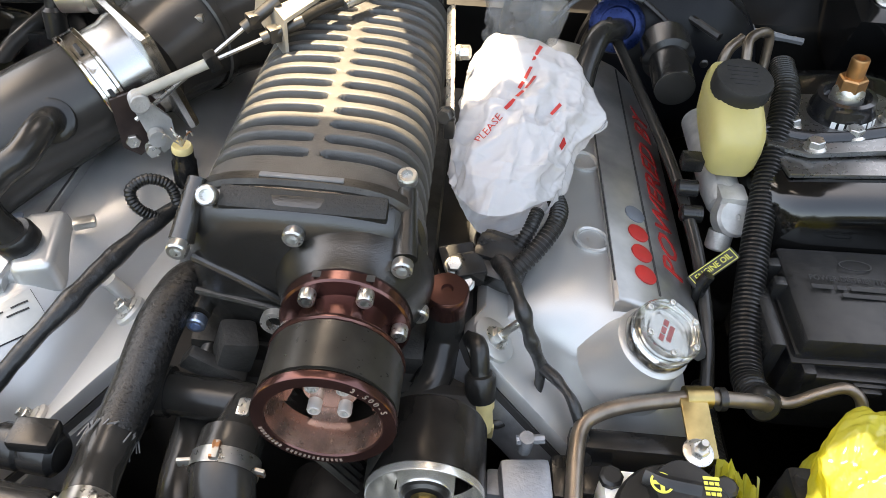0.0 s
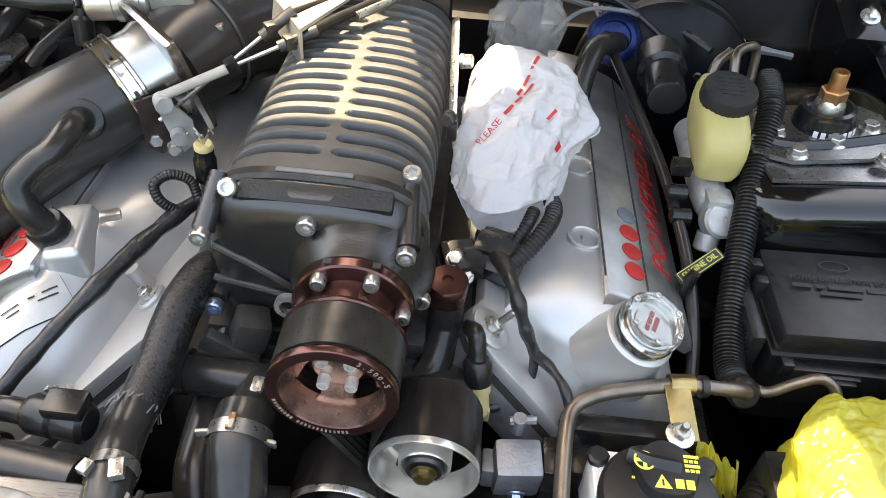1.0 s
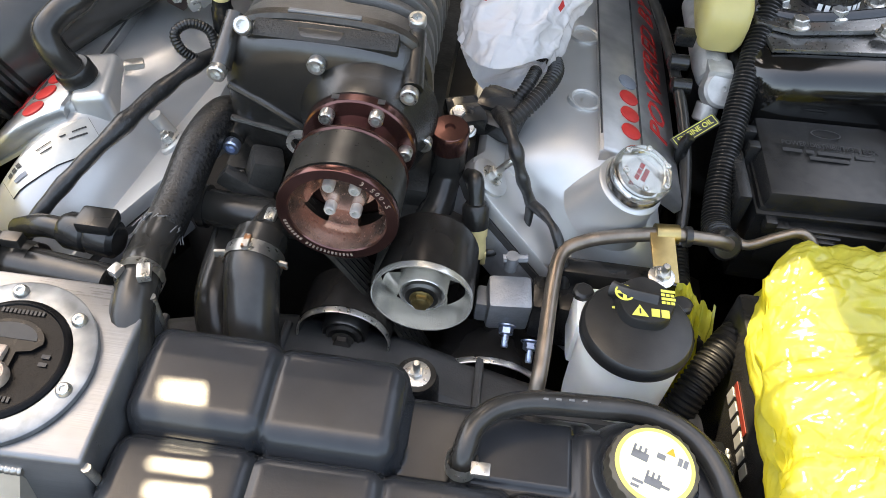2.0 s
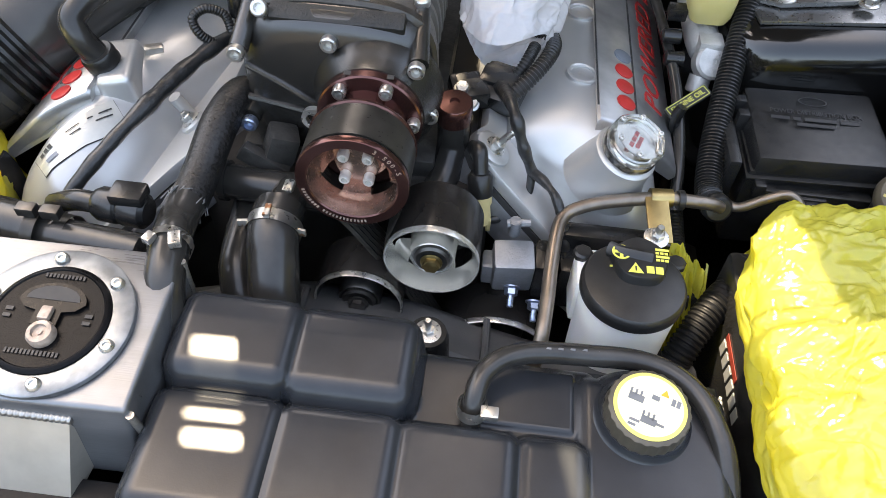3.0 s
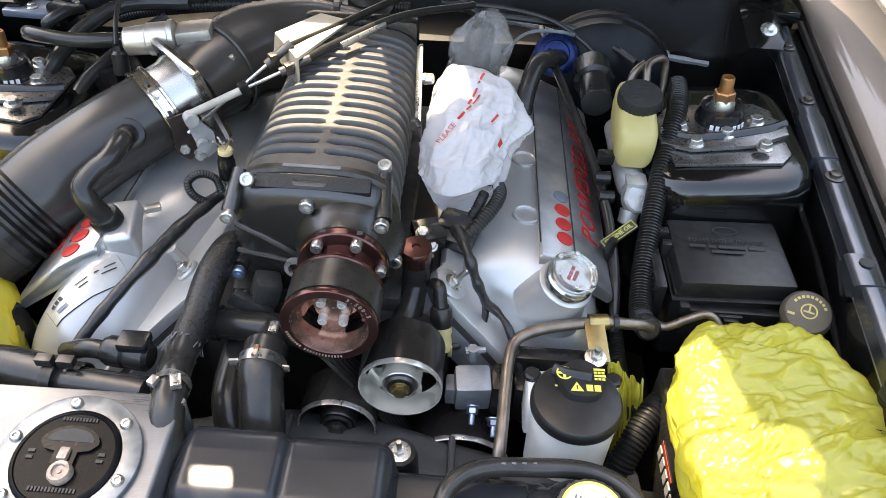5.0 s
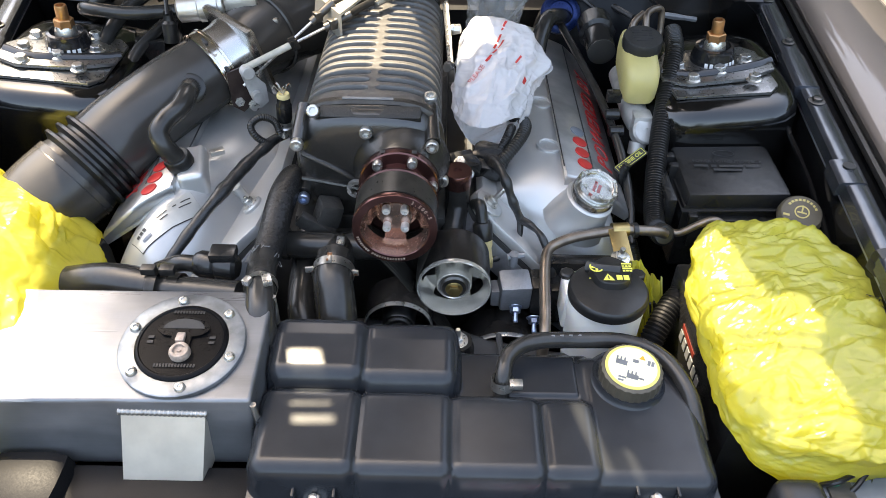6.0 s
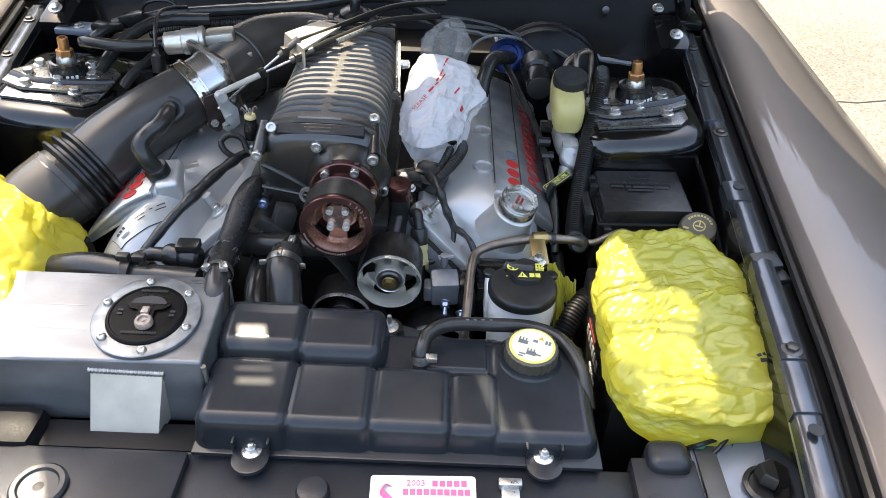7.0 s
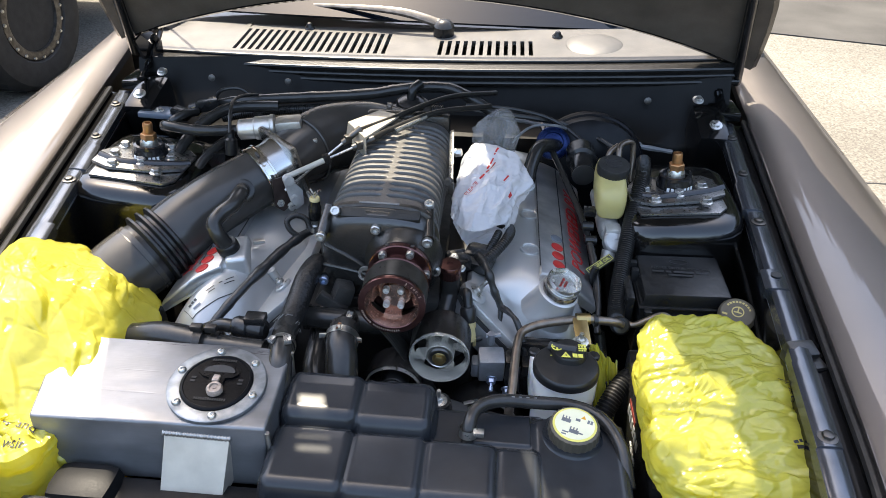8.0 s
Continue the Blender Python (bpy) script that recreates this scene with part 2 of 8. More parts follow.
def merge(bm, other, m=None):
    """Adds bmesh other to bm and frees it."""
    me = bpy.data.meshes.new("tmp")
    if m is not None:
        other.transform(m)
    other.to_mesh(me)
    other.free()
    bm.from_mesh(me)
    bpy.data.meshes.remove(me)
    return bm


def box(bm, c, size, bevel=0.0, rot=None, seg=2, taper=1.0):
    """A box round c; rot: Euler degrees or a 3x3 Matrix; taper: scale of its top."""
    t = B()
    bmesh.ops.create_cube(t, size=1.0)
    for v in t.verts:
        k = taper if v.co.z > 0 else 1.0
        v.co = Vector((v.co.x * size[0] * k, v.co.y * size[1] * k, v.co.z * size[2]))
    if bevel:
        bmesh.ops.bevel(t, geom=t.edges[:], offset=bevel, segments=seg, profile=0.6, affect="EDGES", clamp_overlap=True)
    r = Matrix.Identity(4)
    if rot is not None:
        r = rot.to_4x4() if isinstance(rot, Matrix) else Euler([radians(a) for a in rot]).to_matrix().to_4x4()
    return merge(bm, t, Matrix.Translation(c) @ r)


def lathe(bm, prof, c, axis=(0, 0, 1), seg=32, caps=True, scallop=None):
    """Turns the profile of (radius, height) round axis at c. scallop: (count, depth) on every ring."""
    m = basis(axis)
    rings = []
    for r, h in prof:
        ring = []
        for i in range(seg):
            a = 2 * math.pi * i / seg
            rr = r
            if scallop:
                rr = r * (1 - scallop[1] * (0.5 + 0.5 * math.cos(scallop[0] * a)))
            ring.append(bm.verts.new(Vector(c) + m @ Vector((rr * math.cos(a), rr * math.sin(a), h))))
        rings.append(ring)
    for a, b in zip(rings, rings[1:]):
        for i in range(seg):
            j = (i + 1) % seg
            bm.faces.new((a[i], a[j], b[j], b[i]))
    if caps:
        for ring, h in ((rings[0], prof[0]), (rings[-1], prof[-1])):
            if h[0] > 1e-6:
                bm.faces.new(ring)
    return bm


def spline(pts, n=8):
    """Catmull-Rom through pts, n steps a span."""
    p = [Vector(q) for q in pts]
    if len(p) < 3:
        return [p[0].lerp(p[-1], i / n) for i in range(n + 1)]
    p = [p[0] * 2 - p[1], *p, p[-1] * 2 - p[-2]]
    out = []
    for i in range(1, len(p) - 2):
        for k in range(n):
            t = k / n
            a, b, c, d = p[i - 1], p[i], p[i + 1], p[i + 2]
            out.append(0.5 * ((2 * b) + (c - a) * t + (2 * a - 5 * b + 4 * c - d) * t * t + (3 * b - a - 3 * c + d) * t ** 3))
    out.append(p[-2])
    return out


def tube(bm, pts, r, seg=12, n=8, corr=None, straight=False, flat=1.0, rough=0.0, ribs=0.0):
    """A tube along a smooth line. r: one radius or one per given point. corr: (pitch, depth) of corrugations."""
    line = [Vector(q) for q in pts] if straight else spline(pts, n)
    k = len(line) - 1
    rad = [r] * (k + 1) if isinstance(r, (int, float)) else [float(np.interp(i / k * (len(r) - 1), range(len(r)), r)) for i in range(k + 1)]
    if corr:
        dist, total, fine, frad = 0.0, [0.0], [], []
        for a, b in zip(line, line[1:]):
            dist += (b - a).length
            total.append(dist)
        steps = max(8, int(dist / corr[0] * 4))
        for i in range(steps + 1):
            s = dist * i / steps
            j = min(k - 1, max(0, int(np.searchsorted(total, s)) - 1))
            f = (s - total[j]) / max(1e-9, total[j + 1] - total[j])
            fine.append(line[j].lerp(line[j + 1], f))
            frad.append((rad[j] + (rad[j + 1] - rad[j]) * f) * (1.0 if i % 4 in (0, 1) else 1 - corr[1]))
        line, rad, k = fine, frad, steps
    prev, rings = None, []
    for i, p in enumerate(line):
        d = (line[min(k, i + 1)] - line[max(0, i - 1)]).normalized()
        if prev is None:
            u = d.orthogonal().normalized()
        else:
            u = (prev - d * prev.dot(d)).normalized()
        prev = u
        v = d.cross(u)
        rr = rad[i] * (1 + rough * noise.noise(p * 60))
        rings.append([bm.verts.new(p + rr * (1 - ribs * (j % 2)) * (math.cos(2 * math.pi * j / seg) * u + flat * math.sin(2 * math.pi * j / seg) * v)) for j in range(seg)])
    for a, b in zip(rings, rings[1:]):
        for j in range(seg):
            q = (j + 1) % seg
            bm.faces.new((a[j], a[q], b[q], b[j]))
    bm.faces.new(rings[0])
    bm.faces.new(rings[-1])
    return bm


def plate(bm, outline, c, axis, thick, up=(0, 0, 1), bevel=0.0):
    """A flat plate: the 2D outline (u, v) in the plane across axis at c, made thick along axis."""
    t = B()
    low = [t.verts.new((u, v, 0)) for u, v in outline]
    f = t.faces.new(low)
    ex = bmesh.ops.extrude_face_region(t, geom=[f])
    bmesh.ops.translate(t, verts=[g for g in ex["geom"] if isinstance(g, bmesh.types.BMVert)], vec=(0, 0, thick))
    bmesh.ops.recalc_face_normals(t, faces=t.faces)
    if bevel:
        bmesh.ops.bevel(t, geom=[e for e in t.edges if e.calc_face_angle(0) > 0.5], offset=bevel, segments=2, profile=0.6, affect="EDGES", clamp_overlap=True)
    return merge(bm, t, Matrix.Translation(c) @ basis(axis, up).to_4x4())


def rounded(w, h, r, n=5):
    """Outline of a w x h rectangle with round corners."""
    out = []
    for cx, cy, a0 in ((w / 2 - r, h / 2 - r, 0), (-w / 2 + r, h / 2 - r, 90), (-w / 2 + r, -h / 2 + r, 180), (w / 2 - r, -h / 2 + r, 270)):
        out += [(cx + r * math.cos(radians(a0 + 90 * i / n)), cy + r * math.sin(radians(a0 + 90 * i / n))) for i in range(n + 1)]
    return out


def loft(bm, rings, caps=True, closed=True):
    """Skins rings of points."""
    vs = [[bm.verts.new(p) for p in ring] for ring in rings]
    n = len(vs[0])
    for a, b in zip(vs, vs[1:]):
        for i in range(n if closed else n - 1):
            j = (i + 1) % n
            bm.faces.new((a[i], a[j], b[j], b[i]))
    if caps and closed:
        bm.faces.new(vs[0])
        bm.faces.new(vs[-1])
    return bm


def sheet(bm, rows, thick=0.0):
    """A skin over rows of points, with thickness along z if given."""
    loft(bm, rows, caps=False, closed=False)
    if thick:
        bmesh.ops.recalc_face_normals(bm, faces=bm.faces)
        bmesh.ops.solidify(bm, geom=bm.faces[:], thickness=thick)
    return bm


def socket_bolt(bm, p, axis, r=0.006, h=0.008):
    """Socket-head cap screw."""
    lathe(bm, [(r * 0.96, 0), (r, h * 0.1), (r, h * 0.85), (r * 0.86, h), (r * 0.56, h), (r * 0.52, h * 0.45), (0.0001, h * 0.42)], p, axis, 16)


def hex_bolt(bm, p, axis, r=0.007, h=0.006, stud=0.0, flange=1.5):
    """Flanged hex head or nut, with a stud if given."""
    lathe(bm, [(r * flange, 0), (r * flange, h * 0.15), (r * 1.05, h * 0.3)], p, axis, 20)
    lathe(bm, [(r, h * 0.2), (r, h * 0.92), (r * 0.88, h), (0.0001, h * 0.99)], p, axis, 6)
    if stud:
        lathe(bm, [(r * 0.5, h), (r * 0.5, h + stud * 0.9), (r * 0.4, h + stud)], p, axis, 10)


def writing(body, size, m, depth=0.0004, align="CENTER", squeeze=1.0):
    """Raised letters as a bmesh, laid in the plane of m."""
    cu = bpy.data.curves.new("letters", "FONT")
    cu.body, cu.size, cu.extrude, cu.align_x, cu.align_y, cu.resolution_u = body, size, depth, align, "CENTER", 2
    ob = bpy.data.objects.new("letters", cu)
    me = bpy.data.meshes.new_from_object(ob)
    bm = B()
    bm.from_mesh(me)
    bpy.data.objects.remove(ob)
    bpy.data.curves.remove(cu)
    bpy.data.meshes.remove(me)
    bm.transform(m @ Matrix.Diagonal((squeeze, 1, 1, 1)))
    return bm


def plane(c, xdir, normal):
    """Matrix whose x runs along xdir and z along normal."""
    w = Vector(normal).normalized()
    u = (Vector(xdir) - w * Vector(xdir).dot(w)).normalized()
    return Matrix.Translation(c) @ Matrix((u, w.cross(u), w)).transposed().to_4x4()


def bars(bm, m, rows, height, gap):
    """Unreadable writing as plain bars: rows of lists of (start, length)."""
    for k, row in enumerate(rows):
        for s, l in row:
            t = B()
            bmesh.ops.create_cube(t, size=1.0)
            t.transform(m @ Matrix.Translation((s + l / 2, -k * gap, 0)) @ Matrix.Diagonal((l, height, 0.0006, 1)))
            merge(bm, t)
    return bm


def film_bag(bm, shape, n_u, n_v, count, seed, size=1.0, along=None, lean=0.5, facet=0.0, calm=0.0):
    """A bag of thin film. shape(u, v): u round it, v from rim to crown. Broad sags, then straight
    one-sided creases of many lengths, weaker on the hanging side up to v = calm; along: the direction that a share `lean` of them follows."""
    P = np.array([[tuple(shape(i / n_u, j / n_v)) for i in range(n_u)] for j in range(n_v + 1)])
    a = np.roll(P, -1, 1) - np.roll(P, 1, 1)
    b = np.empty_like(P)
    b[1:-1], b[0], b[-1] = P[2:] - P[:-2], P[1] - P[0], P[-1] - P[-2]
    N = np.cross(a, b)
    N /= np.maximum(1e-12, np.linalg.norm(N, axis=2))[..., None]
    girth = np.linalg.norm(a, axis=2).sum(1)
    rnd = random.Random(seed)
    H = np.zeros(P.shape[:2])
    rows = rnd.choices(range(n_v + 1), weights=list(girth + 1e-6), k=count)
    hubs = []
    for k, j in enumerate(rows):
        i = rnd.randrange(n_u)
        broad = k < count * 0.14
        if not broad and k < count * 0.22:
            hubs.append((j, i, rnd.gauss(0, 0.4)))
        turn = 0.0
        if not broad and hubs and rnd.random() < 0.75:
            # fine creases gather in patches that run much the same way
            hj, hi, turn = rnd.choice(hubs)
            j = min(n_v, max(0, hj + int(rnd.gauss(0, n_v * 0.055))))
            i = (hi + int(rnd.gauss(0, n_u * 0.022))) % n_u
        c, n = P[j, i], N[j, i]
        d = np.array([rnd.gauss(0, 1) for q in range(3)])
        if along is not None and rnd.random() < lean + (0.3 if turn else 0.0):
            d = np.array(along) + 0.22 * d + turn * np.array((-along[1], along[0], 0.3))
        d = d - n * d.dot(n)
        d /= max(1e-9, np.linalg.norm(d))
        e = np.cross(n, d)
        pleat = not broad and k % 5 == 0
        long = size * (rnd.uniform(0.04, 0.10) if broad else rnd.uniform(0.022, 0.055) if pleat else rnd.uniform(0.008, 0.036))
        wide = size * (rnd.uniform(0.007, 0.014) if broad else rnd.uniform(0.004, 0.0075) if pleat else rnd.uniform(0.0012, 0.0036))
        tall = wide * (rnd.uniform(0.14, 0.34) if broad else rnd.uniform(0.35, 0.75) if pleat else rnd.uniform(0.3, 0.85)) * (1 if rnd.random() < 0.7 else -1)
        bow = rnd.uniform(-0.25, 0.25) / long
        rel = P - c
        u, h = rel @ d, rel @ n
        w = rel @ e + bow * u * u
        taper = np.clip(1 - (u / long) ** 2, 0, 1)
        steep = np.where(w > 0, wide, wide * rnd.uniform(1.4, 4.0)) * (0.3 + 0.7 * taper) + 1e-6
        ridge = np.clip(1 - np.abs(w) / steep, 0, 1)
        H += tall * taper * ridge * np.exp(-(h / (0.03 * size)) ** 2)
    # crumpled facets: flat cells that meet in sharp creases, at two sizes
    if facet:
        for j in range(n_v + 1):
            for i in range(n_u):
                p = Vector(P[j, i]) + 0.010 * noise.noise_vector(Vector(P[j, i]) * 22)
                p = Vector((p.x + 0.35 * p.y, p.y - 0.35 * p.x, p.z))
                a = noise.voronoi(Vector((p.x * 14, p.y * 26, p.z * 20)) / size)[0]
                b = noise.voronoi(Vector((p.x * 44, p.y * 70, p.z * 60)) / size)[0]
                H[j, i] += facet * (min(0.6, a[1] - a[0]) + 0.22 * min(0.6, b[1] - b[0]))
    H *= np.clip((n_v - np.arange(n_v + 1)) / 14.0, 0, 1)[:, None]
    if calm:
        H *= (0.35 + 0.65 * np.clip((np.arange(n_v + 1) / n_v - calm + 0.08) / 0.16, 0, 1))[:, None]
    P = P + N * H[..., None]
    return loft(bm, [[tuple(p) for p in ring] for ring in P], caps=False)


def drape(bm, bag, lift=0.0006):
    """Drops lettering straight down on a bag's skin."""
    me = bag.data
    off = BASE[bag.name]
    tree = BVHTree.FromPolygons([v.co + off for v in me.vertices], [p.vertices[:] for p in me.polygons])
    for v in bm.verts:
        hit = tree.ray_cast(Vector((v.co.x, v.co.y, 1.3)), Vector((0, 0, -1)))
        if hit[0] is not None:
            v.co = hit[0] + Vector((0, 0, lift)) + hit[1] * lift
    return bm


def flat_rows(bm, m, rows, height, gap):
    """Plain flat bars for print that follows a curved skin: rows of (start, length), cut into short quads."""
    for k, row in enumerate(rows):
        for s0, l in row:
            n = max(1, int(l / 0.006))
            for i in range(n):
                q = [m @ Vector((s0 + l * (i + a) / n, -k * gap + b * height, 0)) for a, b in ((0, -0.5), (1, -0.5), (1, 0.5), (0, 0.5))]
                bm.faces.new([bm.verts.new(p) for p in q])
    return bm


# ---- ground ----
def build_ground():
    bm = B()
    bmesh.ops.create_grid(bm, x_segments=40, y_segments=40, size=400)
    g = single("ground", bm, "concrete", (0, 0, 0), "pale weathered concrete driveway with small cracks", "ground", kind="structure")
    bm = B()
    box(bm, (4.4, 9.5, 0.004), (9.0, 9.0, 0.012), rot=(0, 0, -14))
    single("road", bm, "asphalt", (4.4, 9.5, 0), "dark grey asphalt strip beyond the driveway", "road", kind="structure")
    bm = B()
    for a, b in (((1.2, 2.68), (3.6, 2.95)),):
        pts = []
        for i in range(25):
            f = i / 24
            p = Vector((a[0] + (b[0] - a[0]) * f, a[1] + (b[1] - a[1]) * f, 0.001))
            pts.append(p + Vector((noise.noise(p * 5) * 0.03, noise.noise(p * 5 + Vector((7, 1, 0))) * 0.03, 0)))
        tube(bm, pts, 0.005, 5, straight=True, flat=0.4)
    single("crack", bm, "inkdark", (2.2, 2.0, 0), "thin dark crack across the concrete driveway", "crack", kind="structure")


def tree_line():
    """Distant dark trees all round, as the paint mirrors them: ragged crowns with gaps of sky."""
    bm = B()
    for rad, h0, seed in ((15.0, 4.2, 0.0), (19.0, 7.0, 5.0), (24.0, 9.5, 9.0)):
        rows = [[] for k in range(7)]
        n = 520
        for i in range(n):
            a = 2 * math.pi * i / n
            p = Vector((math.cos(a), math.sin(a), seed))
            r = rad + 1.5 * noise.noise(p * 3)
            front = max(0.0, -p.y)
            far_right = max(0.0, p.x * 0.6 + p.y * 0.8)
            h = h0 * (1 - 0.5 * front + 0.95 * far_right) + 2.4 * noise.noise(p * 4) + 1.7 * noise.noise(p * 13) + 1.3 * noise.noise(p * 41) + 0.8 * noise.noise(p * 97)
            h = max(1.2, h)
            for k in range(7):
                f = k / 6
                q = r * (1 + 0.05 * noise.noise(Vector((p.x * 30, p.y * 30, f * 9 + seed))) * (k > 0))
                rows[k].append((q * p.x, q * p.y, -0.1 + (h + 0.1) * f))
        loft(bm, rows, caps=False)
    single("backdrop", bm, "foliage", (0, 0, 0), "dark green tree line around the driveway", "trees", kind="structure")


# ---- car body ----
def r_in(y):
    return 0.608 + 0.10 * y


def l_in(y):
    return -(0.53 + 0.205 * y)


def lip_z(y):
    return 0.90 + 0.04 * y - 0.10 * max(0.0, 0.12 - y) ** 1.2


YS = [-0.32, -0.25, -0.15, 0.0, 0.15, 0.3, 0.45, 0.6, 0.75, 0.9, 1.05, 1.2, 1.4, 1.7]


def fender(car, side):
    rows = []
    for y in YS:
        xi, z = (r_in(y), lip_z(y)) if side > 0 else (-l_in(y), lip_z(y))
        xo = 0.915 - 0.10 * max(0.0, 0.2 - y) ** 1.3 * 2
        w = xo - xi
        prof = [(xi + 0.004, z - 0.028), (xi, z - 0.003), (xi + 0.004, z + 0.001), (xi + 0.3 * w, z + 0.012), (xi + 0.6 * w, z + 0.008),
                (xi + 0.82 * w, z - 0.012), (xi + 0.94 * w, z - 0.045), (xo, z - 0.10), (xo + 0.012, z - 0.25), (xo, z - 0.5), (xo - 0.03, 0.22)]
        rows.append([(side * x, y, zz) for x, zz in prof])
    bm = sheet(B(), rows)
    return part("fender", bm, "paint", car, "dark grey metallic painted front fender")


def apron(car, side):
    """Inner wing: rubber gutter, flange rail in lengths, a painted ledge, then the wall down into the bay."""
    ys = [y for y in np.linspace(-0.22, 1.06, 33)]
    gut, ledge, seal, wall = [], [], [], []

    def at(y):
        xi, z = (r_in(y) + 0.006, lip_z(y)) if side > 0 else (-l_in(y), lip_z(y))
        inner = float(np.interp(y, (-0.1, 0.05, 0.2, 0.42, 1.1), (0.066, 0.064, 0.062, 0.062, 0.064)))
        return xi, z, inner
    for y in ys:
        xi, z, w = at(y)
        gut.append([(side * x, y, zz) for x, zz in ((xi - 0.002, z - 0.010), (xi - 0.008, z - 0.024), (xi - 0.024, z - 0.027), (xi - 0.032, z - 0.024), (xi - 0.034, z - 0.018), (xi - 0.036, z - 0.040))])
        ledge.append([(side * x, y, zz) for x, zz in ((xi - 0.034, z - 0.036), (xi - w + 0.014, z - 0.032), (xi - w + 0.008, z - 0.029), (xi - w + 0.002, z - 0.030), (xi - w, z - 0.036))])
        wall.append([(side * x, y, zz) for x, zz in ((xi - w, z - 0.036), (xi - w - 0.004, z - 0.07), (xi - w - 0.006, z - 0.2), (xi - w - 0.006, 0.35))])
        seal.append((side * (xi - 0.009), y, z - 0.017))
    part("gutter", sheet(B(), gut), "bay", car, "black rain gutter beside the fender")
    a = part("inner_wing", sheet(B(), wall), "bay", car, "glossy black inner wing")
    part("wing_ledge", sheet(B(), ledge), "ledge", car, "dark grey inner wing ledge, lightened blue like mirrored sky")
    part("weather_seal", tube(B(), seal, 0.0065, 8), "rubber", car, "black rubber seal along the fender gutter")
    # flange rail: overlapping pressed lengths, each a little proud of the next
    for y0, y1, up, wide in ((-0.20, 0.045, 0.0, 0.030), (0.045, 0.115, 0.003, 0.032), (0.115, 0.262, 0.0055, 0.031), (0.262, 0.425, 0.004, 0.029), (0.425, 0.475, 0.0055, 0.037), (0.475, 0.66, 0.004, 0.029), (0.66, 0.76, 0.006, 0.036), (0.76, 1.04, 0.003, 0.031)):
        rows = []
        for y in np.linspace(y0, y1, 7):
            xi, z, w = at(y)
            rows.append([(side * x, y, zz) for x, zz in ((xi - 0.033, z - 0.026), (xi - 0.034, z - 0.018 + up), (xi - 0.037, z - 0.0155 + up), (xi - 0.034 - wide * 0.5, z - 0.0145 + up), (xi - 0.031 - wide, z - 0.0155 + up), (xi - 0.034 - wide, z - 0.018 + up), (xi - 0.035 - wide, z - 0.030))])
        bm = loft(B(), rows)
        part("flange_rail", bm, "rail", car)
    return a


def strut_tower(car, side):
    cx, cy = 0.508 * side, 0.735
    bm = B()
    rings = []
    for z, gx, gy in ((0.45, 0.125, 0.16), (0.70, 0.118, 0.15), (0.82, 0.112, 0.141), (0.870, 0.1095, 0.138), (0.888, 0.107, 0.134), (0.900, 0.101, 0.127), (0.906, 0.093, 0.118), (0.908, 0.08, 0.10)):
        ring = []
        for i in range(40):
            a = 2 * math.pi * i / 40
            c, s = math.cos(a), math.sin(a)
            k = (abs(c) ** 5 + abs(s) ** 5) ** (-1 / 5)
            ring.append((cx + gx * c * k, cy + gy * s * k, z + (0.03 * side * (c * k * gx)) * 3))
        rings.append(ring)
    loft(bm, rings)
    return part("strut_tower", bm, "tower", car, "satin black pressed-steel strut tower")


def firewall(car):
    rows = []
    for z, dy in ((0.35, 0.0), (0.72, 0.0), (0.84, 0.0), (0.86, 0.004), (0.885, 0.02), (0.93, 0.045), (0.97, 0.065), (1.0, 0.075)):
        rows.append([(x, 1.04 + dy + 0.05 * (1 - (x / 0.66) ** 2) * (z > 0.86), z + 0.02 * x) for x in np.linspace(-0.68, 0.68, 25)])
    f = part("firewall", sheet(B(), rows), "firewall", car, "glossy black firewall with a pressed ledge")
    for x in (0.30, 0.36, 0.42, 0.48):
        part("fastener", lathe(B(), [(0.006, 0), (0.006, 0.003), (0.003, 0.004)], (x, 1.0, 0.885), (0, -1, 0.4), 10), "darksteel", f)
    for x in (-0.50, -0.32, 0.5):
        part("fastener", lathe(B(), [(0.008, 0), (0.008, 0.003), (0.004, 0.004)], (x, 1.085, 0.955), (0, -1, 0.2), 12), "darksteel", f)
    # seam sealer line on the ledge
    bm = tube(B(), [(0.10, 0.985, 0.955), (0.24, 0.985, 0.927), (0.38, 0.985, 0.90), (0.55, 0.985, 0.878)], 0.005, 6, rough=0.6)
    part("seam", bm, "grey", f, "grey sealer bead along the firewall")
    return f


def cowl_y(x):
    return 1.135 + 0.02 * (x / 0.6) * -1.2 - 0.02 * (1 - (x / 0.6) ** 2)


def cowl_z(x):
    return 1.0 + 0.05 * (x / 0.6) * 0.55 - 0.006 * (1 - (x / 0.6) ** 2)


